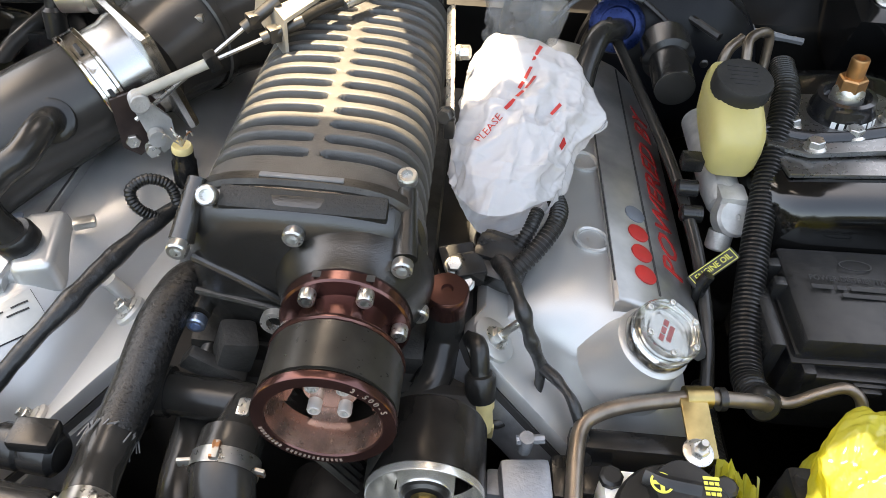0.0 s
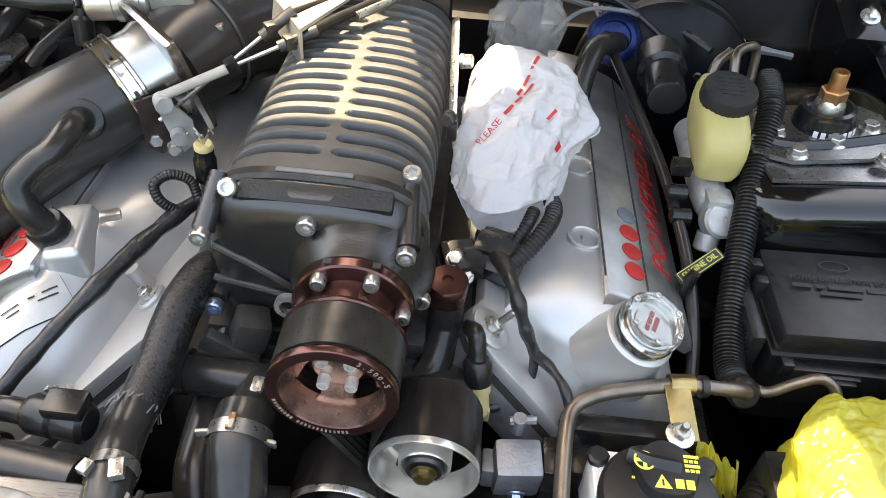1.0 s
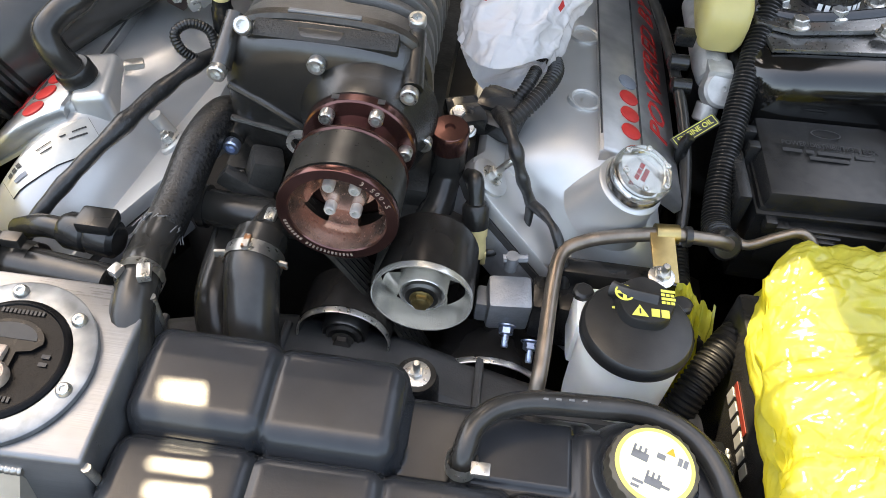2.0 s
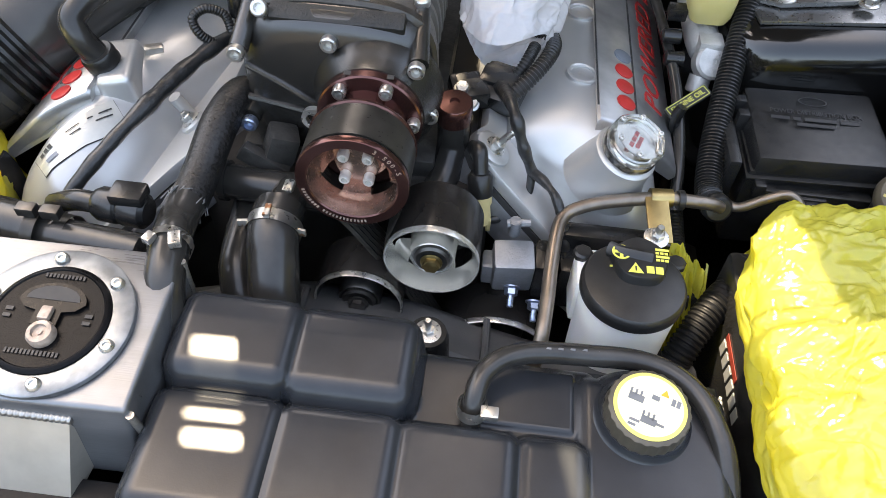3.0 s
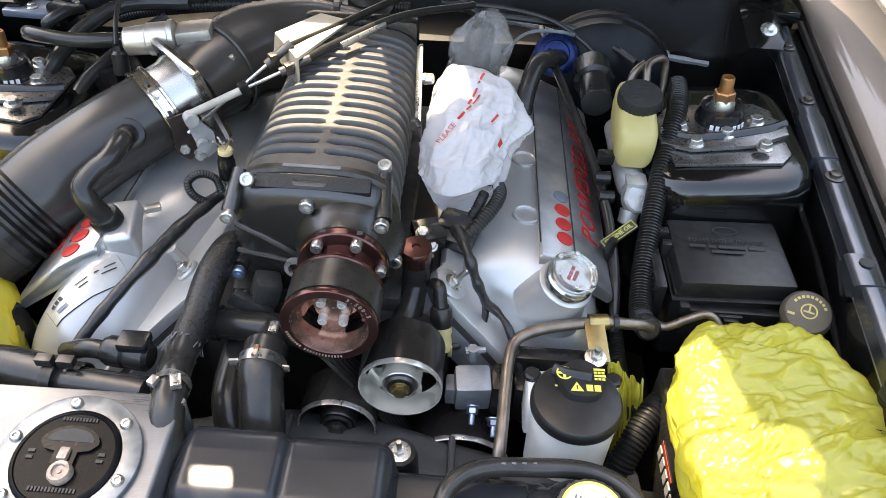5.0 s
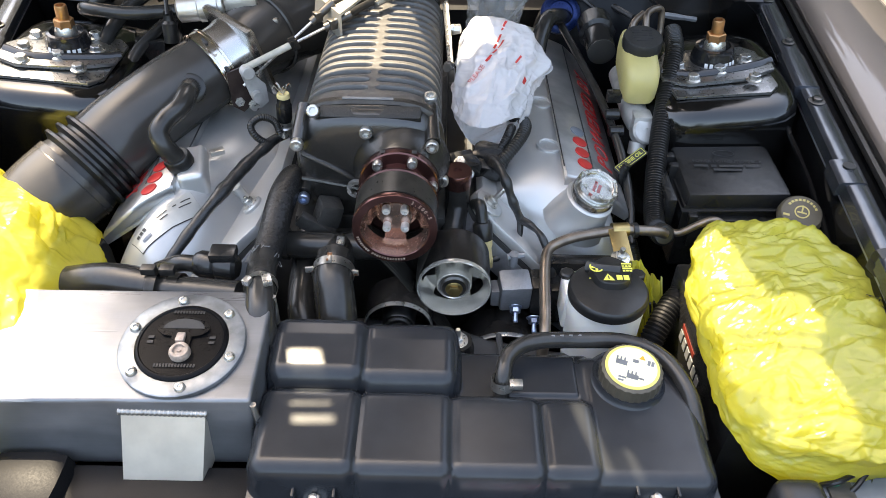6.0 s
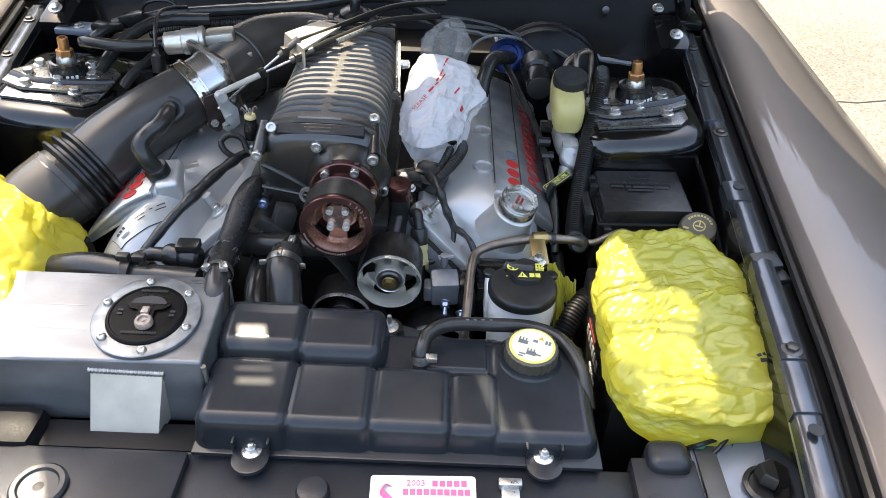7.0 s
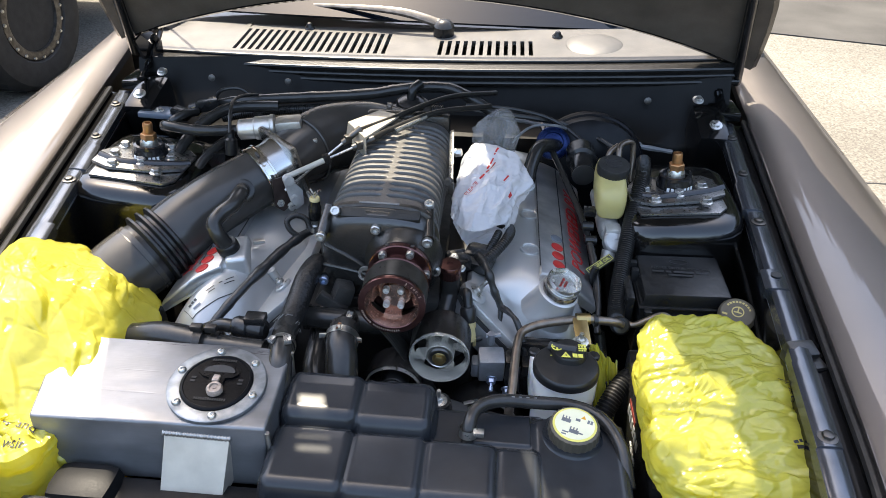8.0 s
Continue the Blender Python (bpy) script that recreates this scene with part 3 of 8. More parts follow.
def cowl(car):
    xs = np.linspace(-0.70, 0.70, 41)
    rows = []
    for dy, dz in ((0.012, -0.045), (0.0, -0.012), (-0.004, 0.0), (0.006, 0.007), (0.02, 0.004), (0.035, 0.010), (0.05, 0.012)):
        rows.append([(x, cowl_y(x) + dy, cowl_z(x) + dz) for x in xs])
    part("cowl_lip", sheet(B(), rows), "rubber", car, "black rubber-edged cowl lip")
    for dy, dz, r in ((-0.001, -0.004, 0.0055), (0.003, -0.020, 0.0045), (0.008, -0.036, 0.0050), (0.028, 0.009, 0.0040)):
        part("cowl_seal", tube(B(), [(x, cowl_y(x) + dy, cowl_z(x) + dz) for x in xs[::2]], r, 8, n=2), "rubber", car, "black rubber cowl seal strip")
    # grille panel: a bed below, with bars between the slots
    bm = B()
    slots = []
    for x0, n in ((-0.485, 20), (0.020, 12)):
        slots += [x0 + 0.0195 * i for i in range(n)]
    P = lambda x, f: (x, cowl_y(x) + 0.05 + 0.19 * f, cowl_z(x) + 0.012 + 0.012 * f)
    cuts = [-0.72]
    for s in slots:
        cuts += [s - 0.0048, s + 0.0048]
    cuts.append(0.72)
    for k in range(len(cuts) - 1):
        a, b = cuts[k], cuts[k + 1]
        n = max(1, int((b - a) / 0.03))
        for j in range(n):
            u, w = a + (b - a) * j / n, a + (b - a) * (j + 1) / n
            top = 0.82 - 0.10 * (a + 0.49) if a < 0 else 0.56
            spans = ((0.0, 0.06), (top, 1.0)) if k % 2 == 1 else ((0.0, 0.06), (0.06, top), (top, 1.0))
            for f0, f1 in spans:
                q = [bm.verts.new(P(u, f0)), bm.verts.new(P(w, f0)), bm.verts.new(P(w, f1)), bm.verts.new(P(u, f1))]
                bm.faces.new(q)
    bmesh.ops.remove_doubles(bm, verts=bm.verts[:], dist=0.0002)
    bmesh.ops.recalc_face_normals(bm, faces=bm.faces)
    bmesh.ops.solidify(bm, geom=bm.faces[:], thickness=0.006)
    grille = part("cowl_grille", bm, "silvergrey", car, "weathered grey slotted cowl grille")
    bm = B()
    sheet(bm, [[(x, cowl_y(x) + 0.06, cowl_z(x) - 0.03) for x in xs], [(x, cowl_y(x) + 0.24, cowl_z(x) - 0.02) for x in xs]])
    part("cowl_tray", bm, "void", car)
    for x in (0.30, -0.33):
        bm = lathe(B(), [(0.013, 0), (0.013, 0.004), (0.009, 0.008), (0.007, 0.014), (0.004, 0.017)], P(x, 0.70 if x > 0 else 0.9), (0, -0.3, 1), 16)
        part("washer_nozzle", bm, "black", grille)
    bm = B()
    lathe(bm, [(0.072, -0.002), (0.066, 0.002), (0.052, 0.007), (0.030, 0.010), (0.0001, 0.011)], P(0.39, 0.42), (0, -0.1, 1), 36)
    part("cowl_bulge", bm, "silvergrey", grille)


def wiper(car, piv, tip, name):
    w = thing(name, piv, "black windscreen wiper arm resting on the glass", "wiper", "windscreen wipers")
    bm = B()
    lathe(bm, [(0.026, -0.02), (0.026, 0.012), (0.018, 0.022), (0.006, 0.026)], piv, (0, -0.2, 1), 20)
    part("pivot_cap", bm, "black", w)
    p, t = Vector(piv), Vector(tip)
    bm = tube(B(), [p + Vector((0, 0, 0.012)), p.lerp(t, 0.25) + Vector((0, 0, 0.028)), p.lerp(t, 0.6) + Vector((0, 0, 0.02)), t], [0.014, 0.012, 0.007, 0.005], 8, flat=0.5)
    part("arm", bm, "darksteel", w)
    bm = tube(B(), [p.lerp(t, 0.55) + Vector((0, 0.02, 0.012)), t + Vector((0, 0.015, 0.004)), t + (t - p) * 0.3 + Vector((0, 0.03, 0.03))], 0.006, 6, flat=1.6)
    part("blade", bm, "rubber", w)


def windshield(car):
    rows = []
    for f in np.linspace(0, 1, 8):
        rows.append([(x, 1.36 + 0.70 * f - 0.10 * (x / 0.7) ** 2 * -1.0 - 0.02, 1.02 + 0.42 * f + 0.02 * (1 - (x / 0.7) ** 2)) for x in np.linspace(-0.70 + 0.1 * f, 0.70 - 0.1 * f, 21)])
    part("windshield", sheet(B(), rows, 0.006), "glass", car, "dark tinted windshield reflecting the sky")
    # roof and cabin close the car behind the glass
    bm = B()
    box(bm, (0, 2.75, 1.42), (1.16, 1.35, 0.05), 0.02)
    part("roof", bm, "paint", car)
    bm = B()
    box(bm, (0, 2.9, 0.70), (1.76, 3.0, 0.62), 0.10)
    part("body_shell", bm, "paint", car)
    for s in (-1, 1):
        part("pillar", tube(B(), [(s * 0.72, 1.34, 0.98), (s * 0.68, 1.75, 1.22), (s * 0.60, 2.12, 1.42)], 0.03, 8), "paint", car)
    # cabin sides under the glass
    bm = B()
    box(bm, (0, 1.98, 0.98), (1.34, 0.9, 0.10), 0.03)
    part("dashboard", bm, "black", car)


HOOD_ANGLE = 52.0
HOOD_A = Vector((0.0, 1.14, 1.06))


def hood_point(x, s, d=0.0):
    """x across, s metres from the hinge line, d out of the hood's outer face."""
    a = radians(HOOD_ANGLE)
    return HOOD_A + Vector((x, -s * math.cos(a), s * math.sin(a))) + Vector((0, math.sin(a), math.cos(a))) * d


# openings added to cast sun patches in the bay, as (x0, x1, s0, s1)
SUN_GAPS = [(-0.255, -0.085, 0.375, 0.63), (-0.07, 0.015, 0.42, 0.53)]
SUN_GAPS += [(0.075, 0.185, 0.765, 0.872), (0.10, 0.225, 0.880, 0.935), (0.085, 0.200, 0.943, 1.020), (0.095, 0.185, 1.028, 1.062)]
SUN_GAPS += [(-0.090, -0.066, 0.975, 1.075), (-0.058, -0.040, 1.03, 1.085), (-0.366, -0.324, 0.945, 0.998), (-0.374, -0.324, 1.012, 1.038)]


def hood(car):
    """Raised hood with openings cut to let sun patches through."""
    ss = list(np.linspace(-0.02, 1.22, 26))
    for v in SUN_GAPS:
        ss += [v[2], v[3]]
    ss = sorted(ss)
    grid_x = sorted(set([round(v, 3) for v in np.linspace(-0.62, 0.62, 25)] + [round(v[i], 3) for v in SUN_GAPS for i in (0, 1)]))

    def half(s):
        return float(np.interp(s, (0.0, 0.15, 0.31, 0.6, 1.0, 1.22), (0.72, 0.70, 0.655, 0.605, 0.60, 0.54)))

    def skin(d, name, material, label):
        bm = B()
        made = {}

        def vert(x, s):
            k = (round(x, 4), round(s, 4))
            if k not in made:
                edge = half(s)
                bulge = 0.03 * (1 - (x / 0.7) ** 2)
                xx = max(-edge, min(edge, x))
                rise = 0.15 * (1 - (xx / 0.72) ** 2) * max(0.0, 1 - s / 0.4)
                made[k] = bm.verts.new(hood_point(xx, s + rise, d + bulge))
            return made[k]
        cols = [-0.74, *grid_x, 0.74]
        for i in range(len(cols) - 1):
            for j in range(len(ss) - 1):
                mx, ms = (cols[i] + cols[i + 1]) / 2, (ss[j] + ss[j + 1]) / 2
                if any(v[0] < mx < v[1] and v[2] < ms < v[3] for v in SUN_GAPS):
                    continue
                q = [vert(cols[i], ss[j]), vert(cols[i + 1], ss[j]), vert(cols[i + 1], ss[j + 1]), vert(cols[i], ss[j + 1])]
                if len({tuple(round(c, 5) for c in w.co) for w in q}) == 4:
                    bm.faces.new(q)
        return part(name, bm, material, car, label)
    skin(0.0, "hood_skin", "paint", "dark grey painted raised hood with openings added for sun patches")
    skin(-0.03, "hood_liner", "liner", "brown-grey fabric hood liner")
    bm = B()
    for s in (-1, 1):
        line = [hood_point(s * half(q), q, -0.015) for q in np.linspace(-0.02, 1.22, 20)]
        tube(bm, line, 0.016, 8, straight=True)
    tube(bm, [hood_point(x, -0.02 + 0.1575 * (1 - (x / 0.72) ** 2), -0.015 + 0.03 * (1 - (x / 0.7) ** 2)) for x in np.linspace(-0.7, 0.7, 21)], 0.016, 8, straight=True)
    tube(bm, [hood_point(x, 1.22, -0.015) for x in np.linspace(-0.59, 0.59, 15)], 0.016, 8, straight=True)
    part("hood_edge", bm, "bay", car)
    for x, s in ((0.30, 0.20), (-0.02, 0.22), (-0.33, 0.20), (0.5, 0.30), (-0.5, 0.30)):
        bm = lathe(B(), [(0.017, 0), (0.016, 0.003), (0.006, 0.006)], hood_point(x, s, -0.034 + 0.03 * (1 - (x / 0.7) ** 2)), hood_point(0, 0, -1) - hood_point(0, 0, 0), 18)
        part("liner_clip", bm, "liner", car)


def hinge(car, side):
    bm = B()
    x = 0.655 * side
    plate(bm, [(0, 0), (0.10, 0.02), (0.13, 0.07), (0.10, 0.075), (0.05, 0.04), (0, 0.035)], (x, 1.19, 0.97), (side, 0, 0), 0.006)
    tube(bm, [(x, 1.05, 0.955), (x, 1.12, 0.985), (x - 0.01 * side, 1.18, 1.05), (x - 0.02 * side, 1.10, 1.16)], 0.011, 6, flat=0.5)
    for p in ((x, 1.10, 0.975), (x, 1.15, 1.02), (x - 0.015 * side, 1.14, 1.11)):
        hex_bolt(bm, p, (-side, -0.3, 0), 0.008, 0.008)
    box(bm, (x + 0.01 * side, 1.08, 0.945), (0.06, 0.09, 0.02), 0.004)
    return part("hood_hinge", bm, "bay", car, "black hood hinge with bolts")


def gas_strut(car, side):
    bm = tube(B(), [(0.70 * side, 1.14, 0.99), hood_point(0.60 * side, 0.42, -0.03)], 0.011, 10, straight=True)
    return part("hood_prop", bm, "black", car)


def build_car():
    car = thing("car", (0, 1.2, 0), "dark grey sports coupe with its hood raised over the engine bay", "car")
    for side in (-1, 1):
        fender(car, side)
        apron(car, side)
        strut_tower(car, side)
        hinge(car, side)
        gas_strut(car, side)
    firewall(car)
    cowl(car)
    windshield(car)
    hood(car)
    # black floor added to close the bay from below
    bm = B()
    box(bm, (0, 0.4, 0.36), (1.3, 1.5, 0.03), 0.01)
    part("bay_floor", bm, "void", car, "unseen black floor added to close the bay")
    bm = B()
    box(bm, (0, 0.33, 0.55), (1.1, 0.10, 0.09), 0.02)
    for s in (-1, 1):
        box(bm, (s * 0.40, 0.5, 0.52), (0.10, 1.1, 0.14), 0.02)
    part("frame_rail", bm, "void", car)
    # radiator support and nose
    bm = B()
    box(bm, (0.02, -0.01, 0.60), (1.16, 0.05, 0.34), 0.012)
    part("radiator_support", bm, "void", car)
    bm = B()
    rows = []
    for y, z in ((-0.10, 0.765), (-0.16, 0.74), (-0.26, 0.70), (-0.34, 0.60), (-0.36, 0.40)):
        rows.append([(x, y + 0.14 * (abs(x) / 0.8) ** 3, z - 0.02 * (abs(x) / 0.8) ** 2) for x in np.linspace(-0.80, 0.80, 25)])
    sheet(bm, rows)
    part("bumper_cover", bm, "paint", car)
    for y in (0.20, 2.92):
        for s in (-1, 1):
            c, ax = (s * 0.70, y, 0.33), (s, 0, 0)
            w = part("wheel", lathe(B(), [(0.22, 0.10), (0.24, 0.115), (0.30, 0.118), (0.325, 0.10), (0.33, 0.06), (0.33, -0.08), (0.30, -0.11)], c, ax, 48, caps=False), "tyre", car, "black front road tyre")
            part("rim", lathe(B(), [(0.225, 0.105), (0.22, 0.09), (0.20, 0.05), (0.08, 0.07), (0.06, 0.085), (0.0001, 0.088)], c, ax, 40), "silver", w)
    bm = tube(B(), [(-0.745, 1.40, 0.935), (-0.745, 1.40, 0.955)], [0.026, 0.02], 16)
    ant = part("antenna_base", bm, "black", car)
    part("antenna_mast", tube(B(), [(-0.745, 1.40, 0.95), (-0.745, 1.42, 1.6)], 0.0035, 6), "black", ant)


M["silvergrey"] = mat("weathered_grey", (0.092, 0.090, 0.087), 0.5, 0.45, var=0.15, scale=14, bump=0.2, dust=0.3)
# ledge and rail: blue lift stands in for sky mirrored in dark paint
M["ledge"] = mat("ledge_sky_tint", (0.36, 0.385, 0.42), 0.30, 0.9, var=0.1, scale=9, coat=0.8, dust=0.08)
M["rail"] = mat("rail_sky_tint", (0.085, 0.093, 0.108), 0.24, 0.75, var=0.25, scale=30, coat=0.5, dust=0.15)
M["foliage"] = mat("far_foliage", (0.055, 0.062, 0.035), 0.9, var=0.7, scale=1.2, bump=0.0, bscale=8, spec=0.1)
build_ground()
tree_line()
build_car()
for piv, tip, nm in (((0.02, 1.31, 1.03), (-0.42, 1.42, 1.045), "wiper"), ((0.45, 1.42, 1.06), (-0.05, 1.50, 1.08), "wiper")):
    wiper(None, piv, tip, nm)


# ---- engine ----
FRONT = (0, -1, 0)
AX, AZ = 0.0315, 0.915  # the supercharger's pulley axis


def sc_section(y, grow=0.0, low=0.83):
    """Outline of the supercharger case in x, z."""
    cx, hw, top = -0.008, 0.090 + grow, 0.992 + grow
    pts = []
    for i in range(33):
        a = math.pi * i / 32
        c, s = math.cos(a), math.sin(a)
        k = (abs(c) ** 3.4 + abs(s) ** 3.4) ** (-1 / 3.4)
        pts.append((cx + hw * c * k, y, top - 0.075 + 0.075 * s * k))
    pts.append((cx - hw, y, low + 0.04))
    pts.append((cx - hw + 0.02, y, low))
    pts.append((cx + hw - 0.02, y, low))
    pts.append((cx + hw, y, low + 0.04))
    return pts


def supercharger():
    t = thing("supercharger", (0, 0.6, 0.83), "black wrinkle-coated twin-screw supercharger with bright ribs and a bronze pulley", "supercharger")
    bm = loft(B(), [sc_section(y, g) for y, g in ((0.452, -0.016), (0.48, -0.0135), (0.80, -0.0135), (0.83, -0.02))])
    part("case", bm, "sc", t)
    # ribbed barrel: lands, and slots with round ends that stop short of a spine
    pitch, slot, deep = 0.0205, 0.0062, 0.0105
    rows = []
    for y in np.linspace(0.4585, 0.806, 306):
        o, q = sc_section(y, -0.0008), sc_section(y, -0.0008 - deep)
        row = []
        k = (y - 0.4905) / pitch
        off = abs(k - round(k)) * pitch
        live = -0.4 < k < 14.6
        for a in range(0, 32):
            for f in (0.0, 0.34, 0.67) if a < 31 else (0.0,):
                b = min(32, a + 1)
                p = [o[a][c] * (1 - f) + o[b][c] * f for c in range(3)]
                r = [q[a][c] * (1 - f) + q[b][c] * f for c in range(3)]
                s = abs(p[0] + 0.006) - 0.0058 if p[2] > 0.95 else 0.02
                end = min(1.0, max(0.0, s / slot))
                wide = slot * math.sqrt(max(0.0, 1 - (1 - end) ** 2))
                g = min(1.0, max(0.0, (wide - off) / 0.0030)) if live and s > 0 else 0.0
                g = g * g * (3 - 2 * g)
                row.append(tuple(p[c] + (r[c] - p[c]) * g for c in range(3)))
        rows.append(row)
    part("ribbed_barrel", sheet(B(), rows), "scrib", t, "black ribbed barrel with slots beside a spine", sharp=75)
    bm = B()
    box(bm, (-0.006, 0.470, 0.985), (0.007, 0.030, 0.012), 0.003)
    part("spine_end", bm, "scrib", t)
    bm = B()
    box(bm, (-0.008, 0.825, 0.975), (0.165, 0.03, 0.05), 0.012)
    part("rear_plate", bm, "sc", t)
    # front flange band and cover
    bm = loft(B(), [sc_section(y, g) for y, g in ((0.446, 0.001), (0.449, 0.004), (0.458, 0.004), (0.461, 0.001))])
    part("flange_band", bm, "scband", t, "worn bare-edged flange band")
    bm = loft(B(), [[(x, y + (z - 0.9) * -0.0, z) for x, y, z in sc_section(yy, g, low)] for yy, g, low in
                    ((0.446, 0.0, 0.83), (0.438, -0.0015, 0.832), (0.431, -0.005, 0.835), (0.426, -0.010, 0.838), (0.423, -0.016, 0.842), (0.4215, -0.026, 0.85))])
    cover = part("front_cover", bm, "sc", t, "black textured front gear cover")
    bm = B()
    box(bm, (-0.004, 0.4385, 0.9828), (0.122, 0.018, 0.014), 0.003, rot=(26, 0, 0))
    part("raised_pad", bm, "scpad", cover)
    bm = B()
    box(bm, (-0.008, 0.4535, 0.9962), (0.062, 0.005, 0.0022), 0.001)
    part("nameplate", bm, "grey", cover)
    bm = B()
    for pts in (((-0.090, 0.424, 0.935), (-0.055, 0.421, 0.918), (-0.012, 0.418, 0.892)), ((-0.093, 0.424, 0.898), (-0.05, 0.421, 0.892), (-0.015, 0.418, 0.886))):
        tube(bm, pts, 0.0035, 8)
    part("web", bm, "sc", cover)
    for p, q in (((-0.091, 0.416, 0.958), (-0.086, 0.455, 0.985)), ((0.072, 0.416, 0.959), (0.068, 0.47, 0.978)), ((-0.091, 0.416, 0.88), (-0.088, 0.44, 0.885))):
        part("boss", tube(B(), [p, q], [0.0092, 0.0078], 16, straight=True), "sc", cover)
    for p, ax in (((-0.091, 0.412, 0.958), FRONT), ((-0.009, 0.424, 0.969), FRONT), ((0.071, 0.412, 0.959), FRONT), ((-0.072, 0.4355, 0.9865), (0, -0.75, 0.66)),
                  ((0.067, 0.475, 0.984), (0, -0.3, 1)), ((-0.091, 0.412, 0.878), FRONT), ((0.084, 0.418, 0.905), FRONT)):
        bm = B()
        socket_bolt(bm, p, ax, 0.0078, 0.009)
        part("bolt", bm, "bluesteel" if p[2] < 0.9 else "steel", cover)
    # snout
    c = (AX, 0.43, AZ)
    bm = lathe(B(), [(0.062, -0.01), (0.060, 0.006), (0.055, 0.018), (0.051, 0.026), (0.0495, 0.034)], c, FRONT, 48)
    part("snout_boss", bm, "sc", t)
    bm = lathe(B(), [(0.0485, 0.032), (0.0485, 0.043), (0.047, 0.0445), (0.0345, 0.045), (0.0335, 0.050), (0.0335, 0.070), (0.038, 0.078), (0.040, 0.082)], c, FRONT, 56)
    hub = part("hub", bm, "bronze", t, "bronze anodised bolted hub")
    for k in range(6):
        a = radians(66 + 60 * k)
        bm = B()
        socket_bolt(bm, (AX + 0.0412 * math.cos(a), 0.3855, AZ + 0.0412 * math.sin(a)), FRONT, 0.0062, 0.010)
        part("bolt", bm, "steel", hub)
    bm = bars(B(), plane((AX - 0.022, 0.3925, AZ + 0.0455), (1, 0, 0), (0, 0, 1)), [[(0, 0.007), (0.009, 0.007), (0.018, 0.008), (0.028, 0.007), (0.037, 0.007)]], 0.006, 0.01)
    part("engraving", bm, "inkdark", hub)
    bm = lathe(B(), [(0.012, -0.003), (0.012, 0.003), (0.0075, 0.003), (0.0075, -0.003)], (AX - 0.052, 0.391, AZ - 0.008), FRONT, 20, caps=False)
    bm.faces.ensure_lookup_table()
    part("lifting_eye", bm, "steel", t)
    # pulley: belt band, bronze flange, deep cup with windows
    p = thing("pulley", (AX, 0.33, AZ), "bronze anodised drive pulley with a worn belt band and engraved rim", "pulley")
    bm = lathe(B(), [(0.042, 0.352), (0.0465, 0.352), (0.0475, 0.350), (0.0468, 0.348)], (AX, 0.7, AZ), FRONT, 64, caps=False)
    prof = [(0.046, 0.0)]
    for i in range(9):
        h = 0.002 + 0.0043 * i
        prof += [(0.0462, h), (0.0455, h + 0.0021)]
    prof += [(0.0462, 0.041)]
    bm = lathe(B(), prof, (AX, 0.352, AZ), FRONT, 64, caps=False)
    part("belt_band", bm, "beltface", p)
    bm = lathe(B(), [(0.0415, 0.0), (0.0478, 0.0), (0.0484, 0.001), (0.0484, 0.003), (0.0462, 0.0045)], (AX, 0.356, AZ), FRONT, 64, caps=False)
    part("rear_flange", bm, "bronze", p)
    bm = lathe(B(), [(0.0462, -0.003), (0.0484, -0.001), (0.0484, 0.004), (0.0478, 0.005), (0.0395, 0.0052), (0.0385, 0.004)],
               (AX, 0.3075, AZ), FRONT, 64, caps=False)
    part("front_flange", bm, "bronze", p)
    bm = lathe(B(), [(0.0385, 0.004), (0.0375, -0.006), (0.0366, -0.020)], (AX, 0.3075, AZ), FRONT, 64, caps=False)
    part("bore", bm, "bronzelight", p)
    bm = B()
    seg = 72
    rings = []
    for r, h in ((0.0368, 0.326), (0.033, 0.338), (0.026, 0.346), (0.0185, 0.346)):
        rings.append([bm.verts.new((AX + r * math.cos(2 * math.pi * i / seg), h, AZ + r * math.sin(2 * math.pi * i / seg))) for i in range(seg)])
    for k, (a, b) in enumerate(zip(rings, rings[1:])):
        for i in range(seg):
            if k in (0, 1) and (i % 18) in range(4, 13):
                continue
            bm.faces.new((a[i], a[(i + 1) % seg], b[(i + 1) % seg], b[i]))
    bmesh.ops.recalc_face_normals(bm, faces=bm.faces)
    bmesh.ops.solidify(bm, geom=bm.faces[:], thickness=0.005)
    part("spokes", bm, "bronzelight", p, "paler bronze spoked web")
    bm = lathe(B(), [(0.020, 0), (0.020, 0.016), (0.0185, 0.018), (0.0001, 0.018)], (AX, 0.346, AZ), FRONT, 32)
    part("hub_face", bm, "bronzelight", p)
    for dx, dz in ((-0.0105, 0.0125), (0.0105, 0.0125), (-0.0105, -0.0125), (0.0105, -0.0125)):
        bm = B()
        socket_bolt(bm, (AX + dx, 0.328, AZ + dz), FRONT, 0.0050, 0.009)
        part("bolt", bm, "brightzinc", p)
    size_mark = B()
    bm = size_mark
    for k, ch in enumerate("3.500-S"):
        a = radians(62 - 6.2 * k)
        pos = Vector((AX + 0.0437 * math.cos(a), 0.3021, AZ + 0.0437 * math.sin(a)))
        merge(bm, writing(ch, 0.0062, plane(pos, (math.sin(a), 0, -math.cos(a)), FRONT), 0.0002))
    part("engraving", bm, "rustpale", p, "pale engraved size mark")
    bm = B()
    for k in range(22):
        a = radians(195 + 4.2 * k)
        if k == 8:
            continue
        pos = Vector((AX + 0.0437 * math.cos(a), 0.3021, AZ + 0.0437 * math.sin(a)))
        bars(bm, plane(pos, (math.sin(a), 0, -math.cos(a)), FRONT) @ Matrix.Translation((-0.001, 0, 0)), [[(0, 0.0016)]], 0.0026, 0.01)
    part("rim_marks", bm, "rustpale", p)


